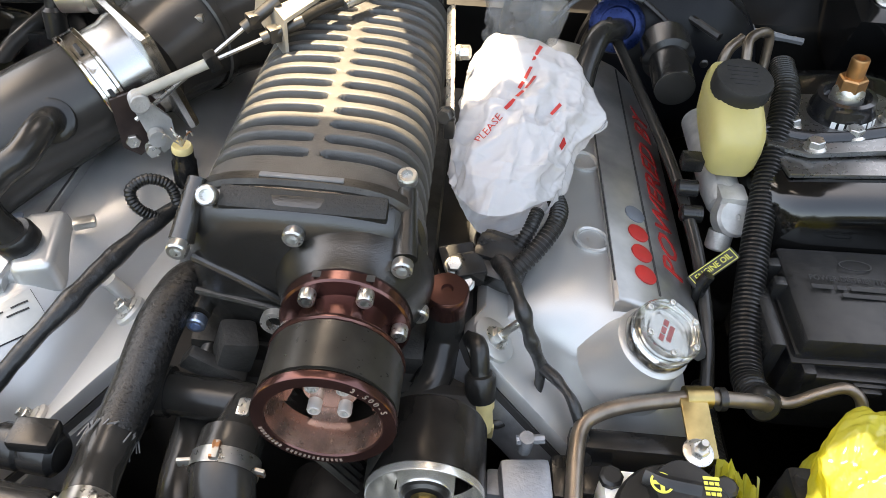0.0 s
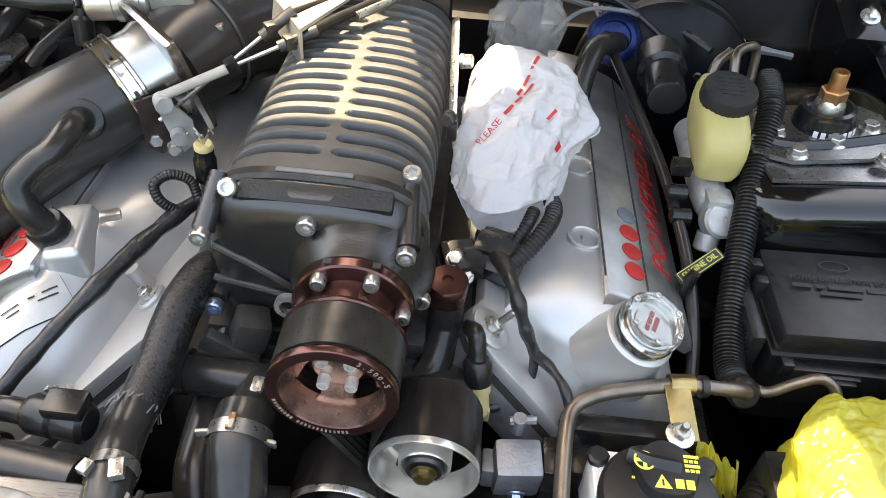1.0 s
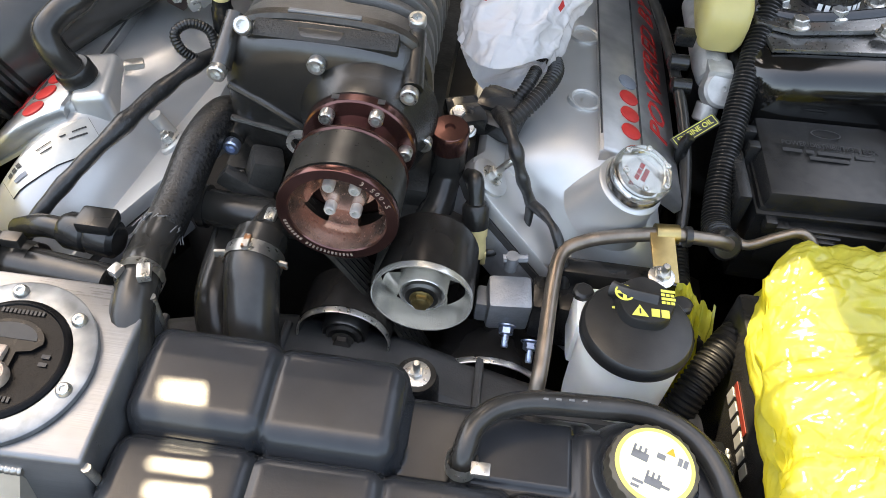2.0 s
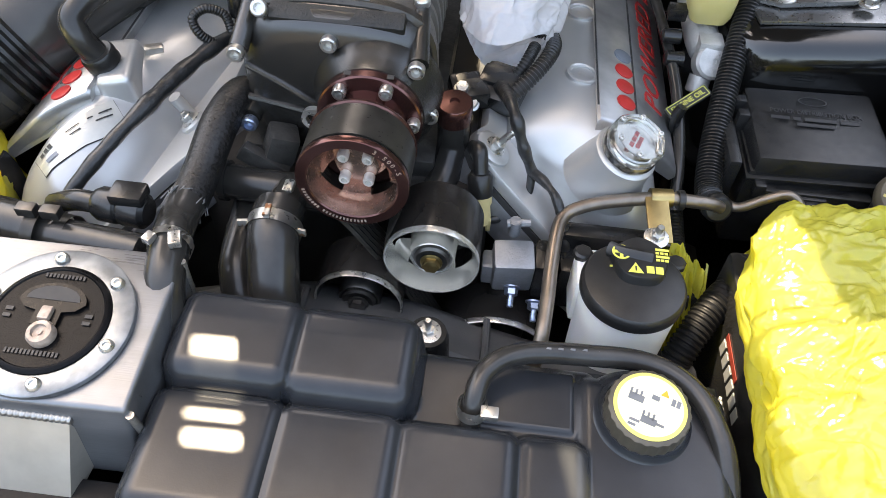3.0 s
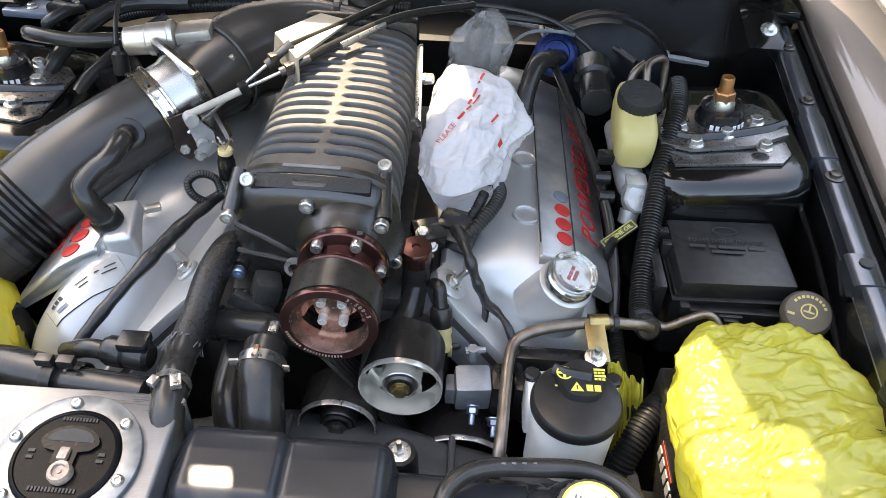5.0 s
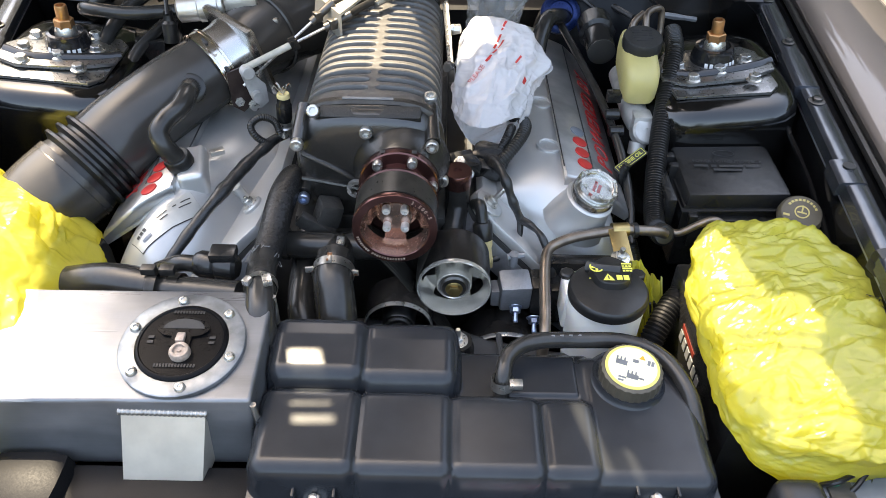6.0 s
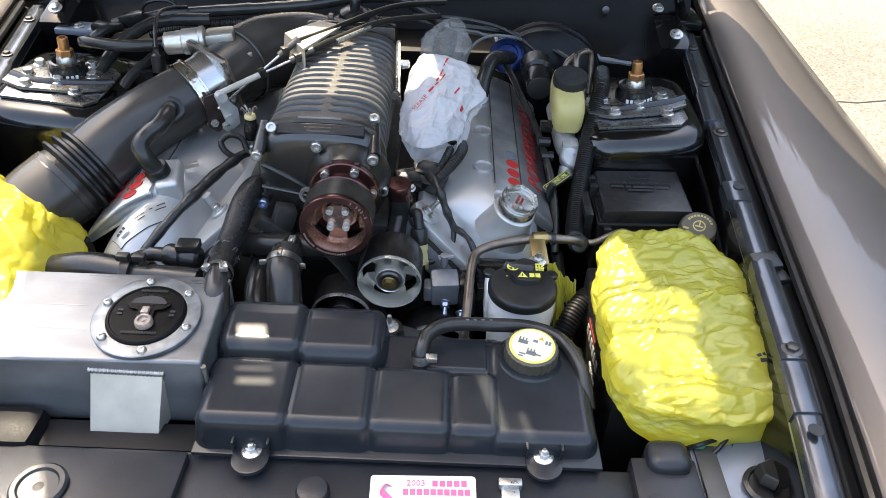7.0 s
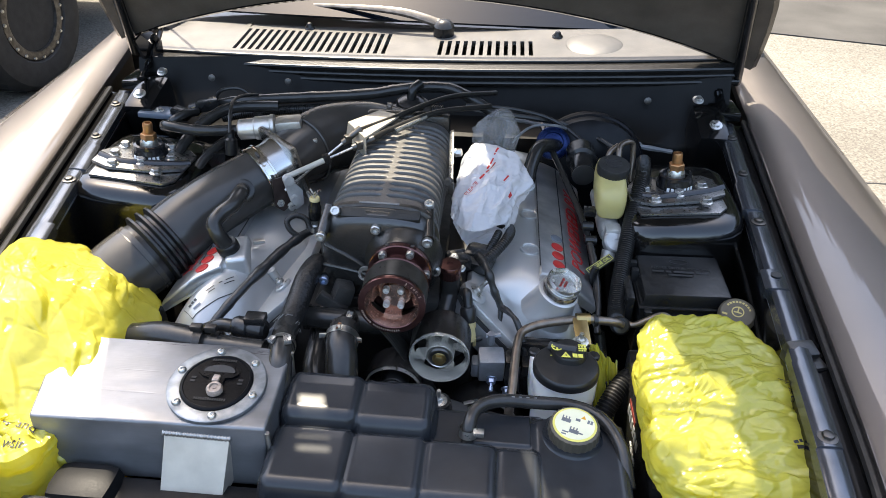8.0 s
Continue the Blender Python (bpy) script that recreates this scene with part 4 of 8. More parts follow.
M["matteblack"] = mat("matt_black_plastic", (0.008, 0.008, 0.0085), 0.5, spec=0.2, var=0.2, scale=20, bump=0.1, bscale=500)
M["rodgrey"] = mat("grey_nylon", (0.42, 0.39, 0.33), 0.45, var=0.12, scale=60)
M["castbright"] = mat("bright_casting", (0.58, 0.55, 0.50), 0.34, 0.85, var=0.15, scale=40, bump=0.25, bscale=300)
M["brightzinc"] = mat("bright_zinc", (0.78, 0.77, 0.74), 0.42, 0.6, var=0.1, scale=60)
M["castgrey"] = mat("grey_casting", (0.24, 0.25, 0.265), 0.42, 0.6, var=0.25, scale=40, bump=0.5, bscale=350)
M["scrib"] = mat("rib_edge", (0.052, 0.050, 0.047), 0.48, 0.0, spec=1.0, var=0.2, scale=50, bump=0.5, bscale=900, dust=0.2)
M["scband"] = mat("band_edge", (0.06, 0.056, 0.05), 0.32, 0.6, var=0.3, scale=50, bump=0.4, bscale=700)
M["scpad"] = mat("wrinkle_pad", (0.016, 0.016, 0.015), 0.5, 0.0, var=0.2, scale=40, bump=1.0, bscale=420, dust=0.05)
M["bronzelight"] = mat("bronze_web", (0.52, 0.36, 0.30), 0.24, 0.9, var=0.2, scale=30)


def idler(name, c, r, depth, face, label, holes=5):
    t = thing(name, c, label, "pulley", "belt pulleys")
    bm = lathe(B(), [(r * 0.5, depth), (r * 0.97, depth), (r, depth * 0.95), (r, 0.005)], c, (0, 1, 0), 56, caps=False)
    part("rim", bm, "beltdark", t)
    bm = lathe(B(), [(r * 1.003, 0.004), (r * 1.003, -0.001), (r * 0.995, -0.0022), (r * 0.972, -0.0022), (r * 0.965, -0.001), (r * 0.962, 0.002)], c, (0, 1, 0), 64, caps=False)
    part("rim_edge", bm, "idlerface" if face == "idlerface" else "steel", t, "bright machined rim edge")
    bm = B()
    seg = holes * 14
    rings = []
    for rr, h in ((r * 0.966, 0.001), (r * 0.955, 0.004), (r * 0.89, 0.022), (r * 0.86, 0.029), (r * 0.80, 0.032), (r * 0.53, 0.031), (r * 0.50, 0.026), (r * 0.48, 0.005), (r * 0.45, 0.003), (r * 0.38, 0.005)):
        rings.append([bm.verts.new((c[0] + rr * math.cos(2 * math.pi * i / seg), c[1] + h, c[2] + rr * math.sin(2 * math.pi * i / seg))) for i in range(seg)])
    for k, (a, b) in enumerate(zip(rings, rings[1:])):
        for i in range(seg):
            if k in (2, 3, 4) and 3 <= (i % 14) <= 9:
                continue
            bm.faces.new((a[i], a[(i + 1) % seg], b[(i + 1) % seg], b[i]))
    part("face", bm, face, t)
    bm = lathe(B(), [(r * 0.9, 0.046), (0.0001, 0.047)], c, (0, 1, 0), 40, caps=False)
    part("web", bm, "void", t)
    bm = lathe(B(), [(r * 0.385, -0.005), (r * 0.385, -0.002), (r * 0.33, 0.0), (r * 0.27, -0.001), (0.0001, -0.001)], c, FRONT, 32)
    part("bearing", bm, "darksteel", t)
    bm = B()
    hex_bolt(bm, (c[0], c[1] - 0.001, c[2]), FRONT, r * 0.19, 0.007, flange=1.25)
    part("bolt", bm, "gold" if face == "idlerface" else "darksteel", t)
    return t


M["idlerface"] = mat("idler_steel", (0.72, 0.69, 0.63), 0.26, 0.75, var=0.08, scale=14, rvar=0.02)
M["beltdark"] = mat("polished_black_rim", (0.035, 0.031, 0.028), 0.26, 0.5, var=0.3, scale=40, dust=0.05)


COVER_U = ((0.042, 0.0), (0.0425, 0.022), (0.056, 0.042), (0.0705, 0.057), (0.0855, 0.0694), (0.108, 0.081), (0.1345, 0.0874), (0.154, 0.086), (0.1837, 0.0768), (0.2206, 0.0543), (0.257, 0.0256), (0.275, 0.0))


def cover_point(side, u, y, h):
    """A point of one bank: u across the gasket plane, h above it."""
    return Vector((side * (0.125 + 0.8 * u + 0.6 * h), y, 0.8618 - 0.6 * u + 0.8 * h))


def cover_front(side, u):
    """Where the rounded nose of a cover meets its flange."""
    if side > 0:
        return float(np.interp(u, (0.042, 0.056, 0.0875, 0.1325, 0.18, 0.23, 0.275), (0.476, 0.468, 0.455, 0.424, 0.400, 0.390, 0.400)))
    return float(np.interp(u, (0.042, 0.075, 0.09, 0.105, 0.1225, 0.15, 0.20, 0.25, 0.31), (0.56, 0.49, 0.44, 0.400, 0.366, 0.332, 0.312, 0.318, 0.35)))


def cam_cover(side):
    """Cam cover of one bank: rounded shell, flat gasket flange with an ear, bolts, coil plate and lettering."""
    y1 = 0.93 if side > 0 else 0.90
    t = thing("cam_cover", (side * 0.25, 0.65, 0.74), "silver-painted cam cover with a dark coil plate and red lettering", "cam cover", "cam covers")
    prof = spline([(u if side > 0 or u < 0.13 else 0.13 + (u - 0.13) * 1.22, h, 0) for u, h in COVER_U], 4)
    rows = []
    for f in [0.0, 0.01, 0.03, 0.06, 0.10, 0.15, 0.22, 0.30, 0.40, 0.52, 0.66, 0.80, 1.0, 1.6, 2.6, 4.0, 5.5, 7.0]:
        row = []
        for p in prof:
            y0 = cover_front(side, p.x)
            nose = 0.072 if side > 0 else 0.082
            y = y0 + nose * f if f <= 1.0 else y0 + nose + (y1 - y0 - nose) * (f - 1) / 6.0
            k = min(1.0, f)
            # the nose swells out of the flange and flattens into the long top
            row.append(cover_point(side, p.x, y, p.y * (1 - (1 - k) ** 2.3) ** 0.55))
        rows.append(row)
    rows.append([cover_point(side, p.x, y1 + 0.02, p.y * 0.5) for p in prof])
    shell = part("shell", loft(B(), rows, caps=False, closed=False), "silver", t)
    # gasket flange: a flat lip round the foot, broad at the front
    if side > 0:
        edge = [(0.016, 0.90), (0.016, 0.475), (0.004, 0.455), (0.003, 0.438), (0.012, 0.423), (0.030, 0.413), (0.071, 0.396), (0.1175, 0.377), (0.165, 0.362), (0.215, 0.355), (0.27, 0.362), (0.295, 0.385), (0.295, 0.90)]
    else:
        edge = [(0.016, 0.88), (0.016, 0.475), (0.026, 0.452), (0.030, 0.415), (0.036, 0.396), (0.062, 0.383), (0.085, 0.369), (0.12, 0.350), (0.143, 0.330), (0.20, 0.306), (0.27, 0.31), (0.33, 0.345), (0.33, 0.88)]
    n = cover_point(side, 0, 0, 1) - cover_point(side, 0, 0, 0)
    fl = part("front_flange", plate(B(), [(u * side, v) for u, v in edge], cover_point(side, 0, 0, -0.012), n, 0.014, up=(0, 1, 0), bevel=0.0025), "silver", t)
    part("gasket", plate(B(), [(u * side * 1.0 + side * 0.002, v - 0.002) for u, v in edge], cover_point(side, 0, 0, -0.019), n, 0.0065, up=(0, 1, 0)), "inkdark", fl)
    part("chain_case", plate(B(), [(u * side + side * 0.006, v - (0.004 if side > 0 else 0.012)) for u, v in edge], cover_point(side, 0, 0, -0.055), n, 0.036, up=(0, 1, 0), bevel=0.003), "castgrey", t, "grey cast chain case under the cover")
    at = [(0.024, 0.440)] if side > 0 else [(0.056, 0.452), (0.128, 0.362)]
    for u, y in at:
        bm = lathe(B(), [(0.021 if side > 0 else 0.015, 0.0), (0.021 if side > 0 else 0.015, 0.004), (0.018 if side > 0 else 0.013, 0.006)], cover_point(side, u, y, 0.0015), n, 32)
        ear = part("ear", bm, "silver", fl)
        bm = B()
        hex_bolt(bm, cover_point(side, u, y, 0.0075), n, 0.0072, 0.008, stud=0.020 if side > 0 else 0.004, flange=1.6)
        part("stud", bm, "steel", ear)
    if side < 0:
        part("sleeve", tube(B(), [cover_point(side, 0.075, 0.478, 0.0), cover_point(side, 0.068, 0.474, 0.030)], 0.0072, 16, straight=True), "silver", fl)
    # coil plate along the outer shoulder
    x0, z0, ya, yb = (0.250, 0.870, 0.480, 0.915) if side > 0 else (-0.268, 0.871, 0.438, 0.90)
    prof = ((0.0, -0.012), (0.0, -0.002), (0.003, 0.0), (0.020, -0.005), (0.040, -0.013), (0.047, -0.017), (0.052, -0.021), (0.096, -0.060), (0.099, -0.066), (0.094, -0.072), (0.045, -0.040), (0.02, -0.02))
    bm = loft(B(), [[(x0 + side * u, y + dy * min(u, 0.055), z0 + v - drop) for u, v in prof] for y, dy, drop in ((ya, -0.55 if side < 0 else 0.1, 0.006), (ya + 0.002, -0.55 if side < 0 else 0.1, 0.002), (ya + 0.006, -0.55 if side < 0 else 0.1, 0.0), (yb, 0, 0.0))])
    pl = part("coil_plate", bm, "darksilver", t, "scuffed bare metal coil plate")
    for v, w in ((0.0012, 0.0016), (0.0455, 0.0022)):
        z = float(np.interp(v, [p[0] for p in prof[2:8]], [p[1] for p in prof[2:8]]))
        bm = B()
        box(bm, (x0 + side * v, (ya + yb) / 2 + 0.01, z0 + z + 0.0002), (w, yb - ya - 0.03, 0.0016), 0.0003)
        part("groove", bm, "inkdark", pl)
    nn = Vector((side * 0.039, 0, 0.044)).normalized()
    if side > 0:
        bm = writing("POWERED BY", 0.046, plane((x0 + 0.0735, 0.70, z0 - 0.0395), (0, 1, 0), nn), 0.0006, squeeze=1.02)
    else:
        bm = writing("POWERED BY", 0.046, plane((x0 - 0.0735, 0.605, z0 - 0.0395), (0, -1, 0), nn), 0.0006, squeeze=1.02)
    part("lettering", bm, "red", pl, "red painted lettering")
    for k in range(4):
        bm = lathe(B(), [(0.0112, -0.002), (0.0112, 0.001), (0.010, 0.0014), (0.0001, 0.0014)], (x0 + side * 0.0335, ya + (0.045 if side > 0 else 0.004) + (0.0285 if side > 0 else 0.0265) * k, z0 - 0.0098), (side * 0.40, 0, 1), 24)
        part("red_disc" if k < 3 else "blue_disc", bm, "red" if k < 3 else "greyblue", pl)
    for y in (0.560, 0.685, 0.80) if side > 0 else (0.685, 0.80):
        c = cover_point(side, 0.0855, y, 0.0705)
        up = (side * 0.10, 0, 1)
        bm = lathe(B(), [(0.0185, -0.004), (0.0180, 0.0014), (0.0155, 0.0022), (0.0135, 0.001), (0.0130, -0.006), (0.0001, -0.007)], c, up, 28)
        b = part("coil_boss", bm, "silver", t)
        bm = B()
        hex_bolt(bm, c - Vector(up) * 0.006, up, 0.0062, 0.005, flange=1.6)
        part("bolt", bm, "steel", b)
    return t, shell


M["greyblue"] = mat("grey_disc", (0.16, 0.18, 0.21), 0.45, 0.3, var=0.1)


def oil_cap():
    c, ax, q = Vector((0.274, 0.446, 0.845)), Vector((0.30, -0.20, 1)).normalized(), 0.78
    t = thing("oil_cap", c, "polished clear-topped billet oil filler cap on the cam cover", "oil cap")
    bm = lathe(B(), [(0.046, -0.03), (0.038, -0.012), (0.034, 0.004), (0.033, 0.018), (0.030, 0.020)], c, ax, 40)
    part("filler_neck", bm, "silver", t)
    bm = lathe(B(), [(0.034 * q, 0.02), (0.038 * q, 0.022), (0.038 * q, 0.028), (0.037 * q, 0.030)], c, ax, 48, scallop=(6, 0.03))
    part("base_ring", bm, "alu", t)
    bm = lathe(B(), [(0.037 * q, 0.0305), (0.0375 * q, 0.033), (0.0365 * q, 0.044), (0.034 * q, 0.0465), (0.026 * q, 0.0465), (0.025 * q, 0.044), (0.0001, 0.044)], c, ax, 48, scallop=(6, 0.03))
    part("clear_top", bm, "clear", t, "clear acrylic top")
    bm = lathe(B(), [(0.0215 * q, 0.031), (0.0215 * q, 0.0332), (0.0001, 0.0332)], c, ax, 32)
    d = part("insert", bm, "alu", t)
    bm = bars(B(), plane(c + ax * 0.0338, (0.35, 1, 0), ax) @ Matrix.Diagonal((q, q, 1, 1)) @ Matrix.Translation((-0.014, 0.004, 0)), [[(0, 0.008), (0.010, 0.008), (0.020, 0.008)], [(0.004, 0.02)]], 0.0055, 0.008)
    part("emblem", bm, "red", d)
    for k in range(6):
        a = radians(60 * k + 30)
        m = basis(ax)
        bm = B()
        socket_bolt(bm, c + m @ Vector((0.0305 * q * math.cos(a), 0.0305 * q * math.sin(a), 0.046)), ax, 0.0028, 0.0025)
        part("screw", bm, "steel", t)


def hoses():
    def hose(name, pts, r, material, label, cat="hose", **kw):
        p = Vector(pts[0])
        return single(name, tube(B(), pts, r, kw.pop("seg", 16), **kw), material, p, label, cat)
    # coolant crossover and upper hose
    t = thing("coolant_pipe", (-0.06, 0.36, 0.84), "black painted coolant crossover pipe with a hose clamped on", "coolant pipe")
    bm = tube(B(), [(-0.115, 0.372, 0.832), (-0.08, 0.368, 0.834), (-0.02, 0.362, 0.838), (0.03, 0.36, 0.84)], 0.0175, 18)
    lathe(bm, [(0.0205, -0.003), (0.0205, 0.004)], (-0.112, 0.372, 0.832), (1, 0, 0), 20)
    part("pipe", bm, "hose", t)
    bm = tube(B(), [(-0.040, 0.362, 0.838), (-0.042, 0.335, 0.847), (-0.044, 0.318, 0.852)], 0.0175, 18)
    part("branch", bm, "hose", t)
    bm = B()
    box(bm, (-0.038, 0.343, 0.862), (0.010, 0.016, 0.008), 0.003)
    part("weld", bm, "steel", t)
    h = thing("upper_hose", (-0.03, 0.25, 0.82), "thick black rubber coolant hose with a spring clamp", "hose")
    part("hose", tube(B(), [(-0.043, 0.325, 0.850), (-0.042, 0.295, 0.848), (-0.036, 0.262, 0.825), (-0.030, 0.228, 0.775), (-0.026, 0.205, 0.70)], 0.0235, 22), "hose", h)
    bm = lathe(B(), [(0.0250, -0.006), (0.0252, 0.0), (0.0250, 0.006)], (-0.0425, 0.302, 0.849), (0.0, -1, -0.15), 28, caps=False)
    bmesh.ops.solidify(bm, geom=bm.faces[:], thickness=0.0012)
    c = part("clamp", bm, "steel", h, "rust-spotted spring clamp")
    bm = B()
    box(bm, (-0.068, 0.300, 0.855), (0.014, 0.003, 0.008), 0.001, rot=(0, 0, 10))
    part("tab", bm, "steelrust", c)
    bm = B()
    box(bm, (-0.018, 0.298, 0.853), (0.012, 0.003, 0.008), 0.001, rot=(0, 0, -10))
    part("tab", bm, "steelrust", c)
    bm = B()
    box(bm, (-0.045, 0.300, 0.8745), (0.006, 0.014, 0.005), 0.0015)
    part("tab", bm, "steelrust", c)
    # braided heater hose
    t = thing("braided_hose", (-0.12, 0.34, 0.86), "black braid-sleeved hose with frayed end and steel clamp", "hose")
    part("braid", tube(B(), [(-0.103, 0.470, 0.855), (-0.108, 0.445, 0.882), (-0.115, 0.400, 0.885), (-0.120, 0.345, 0.868), (-0.122, 0.312, 0.862)], [0.0165, 0.0180, 0.0180, 0.0175, 0.0172], 56, n=14, rough=0.02, ribs=0.03), "braid", t)
    part("hose", tube(B(), [(-0.124, 0.318, 0.862), (-0.122, 0.285, 0.865), (-0.116, 0.255, 0.872), (-0.110, 0.215, 0.862), (-0.105, 0.19, 0.83)], 0.0170, 18), "hose", t)
    bm = lathe(B(), [(0.0185, -0.005), (0.0185, 0.005)], (-0.1145, 0.250, 0.872), (0.1, -1, 0.2), 24, caps=False)
    bmesh.ops.solidify(bm, geom=bm.faces[:], thickness=0.0012)
    box(bm, (-0.104, 0.243, 0.890), (0.010, 0.014, 0.007), 0.001, rot=(0, 0, 20))
    box(bm, (-0.126, 0.243, 0.888), (0.008, 0.010, 0.007), 0.001, rot=(0, 0, -20))
    part("clamp", bm, "steel", t)
    bm = B()
    rnd = random.Random(4)
    for k in range(26):
        a = rnd.uniform(0, 6.28)
        p = Vector((-0.124 + 0.018 * math.cos(a), 0.313, 0.862 + 0.018 * math.sin(a)))
        tube(bm, [p, p + Vector((rnd.uniform(-.006, .006), -rnd.uniform(.004, .014), rnd.uniform(-.003, .006)))], 0.0006, 4, straight=True)
    part("fray", bm, "grey", t)
    hose("coolant_hose", [(-0.088, 0.43, 0.82), (-0.09, 0.37, 0.80), (-0.085, 0.30, 0.79), (-0.07, 0.26, 0.76), (-0.065, 0.22, 0.70)], 0.019, "hose", "black coolant hose bending down beside the engine")
    # capped tube
    t = thing("water_tube", (0.105, 0.44, 0.80), "black bent coolant tube with a bronze cap", "coolant tube")
    part("tube", tube(B(), [(0.104, 0.452, 0.882), (0.105, 0.450, 0.845), (0.103, 0.436, 0.828), (0.096, 0.412, 0.815), (0.080, 0.388, 0.815), (0.055, 0.368, 0.822)], 0.0165, 18), "hose", t)
    bm = lathe(B(), [(0.018, -0.012), (0.0185, 0.0), (0.0185, 0.009), (0.017, 0.011), (0.005, 0.0115), (0.004, 0.009), (0.0001, 0.009)], (0.104, 0.452, 0.885), (0, -0.1, 1), 28)
    part("cap", bm, "bronze", t, "bronze plug cap")
    bm = B()
    hex_bolt(bm, (0.103, 0.530, 0.835), (0, -0.2, 1), 0.0075, 0.010, flange=1.3)
    single("bolt", bm, "steel", (0.103, 0.530, 0.835), "zinc-plated intake bolt head", "bolt")
    # rail of loose hoses behind the tank
    t = thing("radiator_hose", (-0.25, 0.27, 0.85), "black radiator hose with worm clamps behind the tank", "hose")
    part("hose", tube(B(), [(-0.36, 0.285, 0.835), (-0.30, 0.275, 0.852), (-0.235, 0.262, 0.855)], 0.022, 18), "hose", t)
    part("neck", tube(B(), [(-0.245, 0.263, 0.855), (-0.20, 0.256, 0.857), (-0.14, 0.248, 0.86)], 0.017, 18), "hose", t)
    for x, r in ((-0.235, 0.0235), (-0.214, 0.0185)):
        bm = lathe(B(), [(r, -0.006), (r, 0.006)], (x, 0.2615, 0.856), (1, -0.15, 0.03), 26, caps=False)
        bmesh.ops.solidify(bm, geom=bm.faces[:], thickness=0.0015)
        box(bm, (x - 0.005, 0.262, 0.884), (0.016, 0.010, 0.009), 0.001)
        part("clamp", bm, "darksteel", t)
    t = thing("quick_connector", (-0.19, 0.30, 0.86), "silver pipe with a black plastic quick connector", "connector")
    part("pipe", tube(B(), [(-0.25, 0.305, 0.845), (-0.22, 0.298, 0.862), (-0.19, 0.294, 0.864)], 0.010, 14), "hose", t)
    bm = B()
    lathe(bm, [(0.013, 0), (0.016, 0.006), (0.016, 0.022), (0.014, 0.024), (0.016, 0.028), (0.016, 0.046), (0.012, 0.05)], (-0.200, 0.296, 0.864), (1, -0.1, 0), 20)
    box(bm, (-0.165, 0.294, 0.882), (0.03, 0.022, 0.012), 0.003)
    part("body", bm, "black", t)


M["steelrust"] = mat("spotted_steel", (0.50, 0.48, 0.44), 0.4, 0.8, var=0.2, scale=60, wear=(0.30, 0.14, 0.07), wear_amt=0.5)
M["braid"] = mat("braided_sleeve", (0.017, 0.0165, 0.016), 0.24, 0.1, var=0.6, scale=350, bump=0.7, bscale=650, dust=0.05)


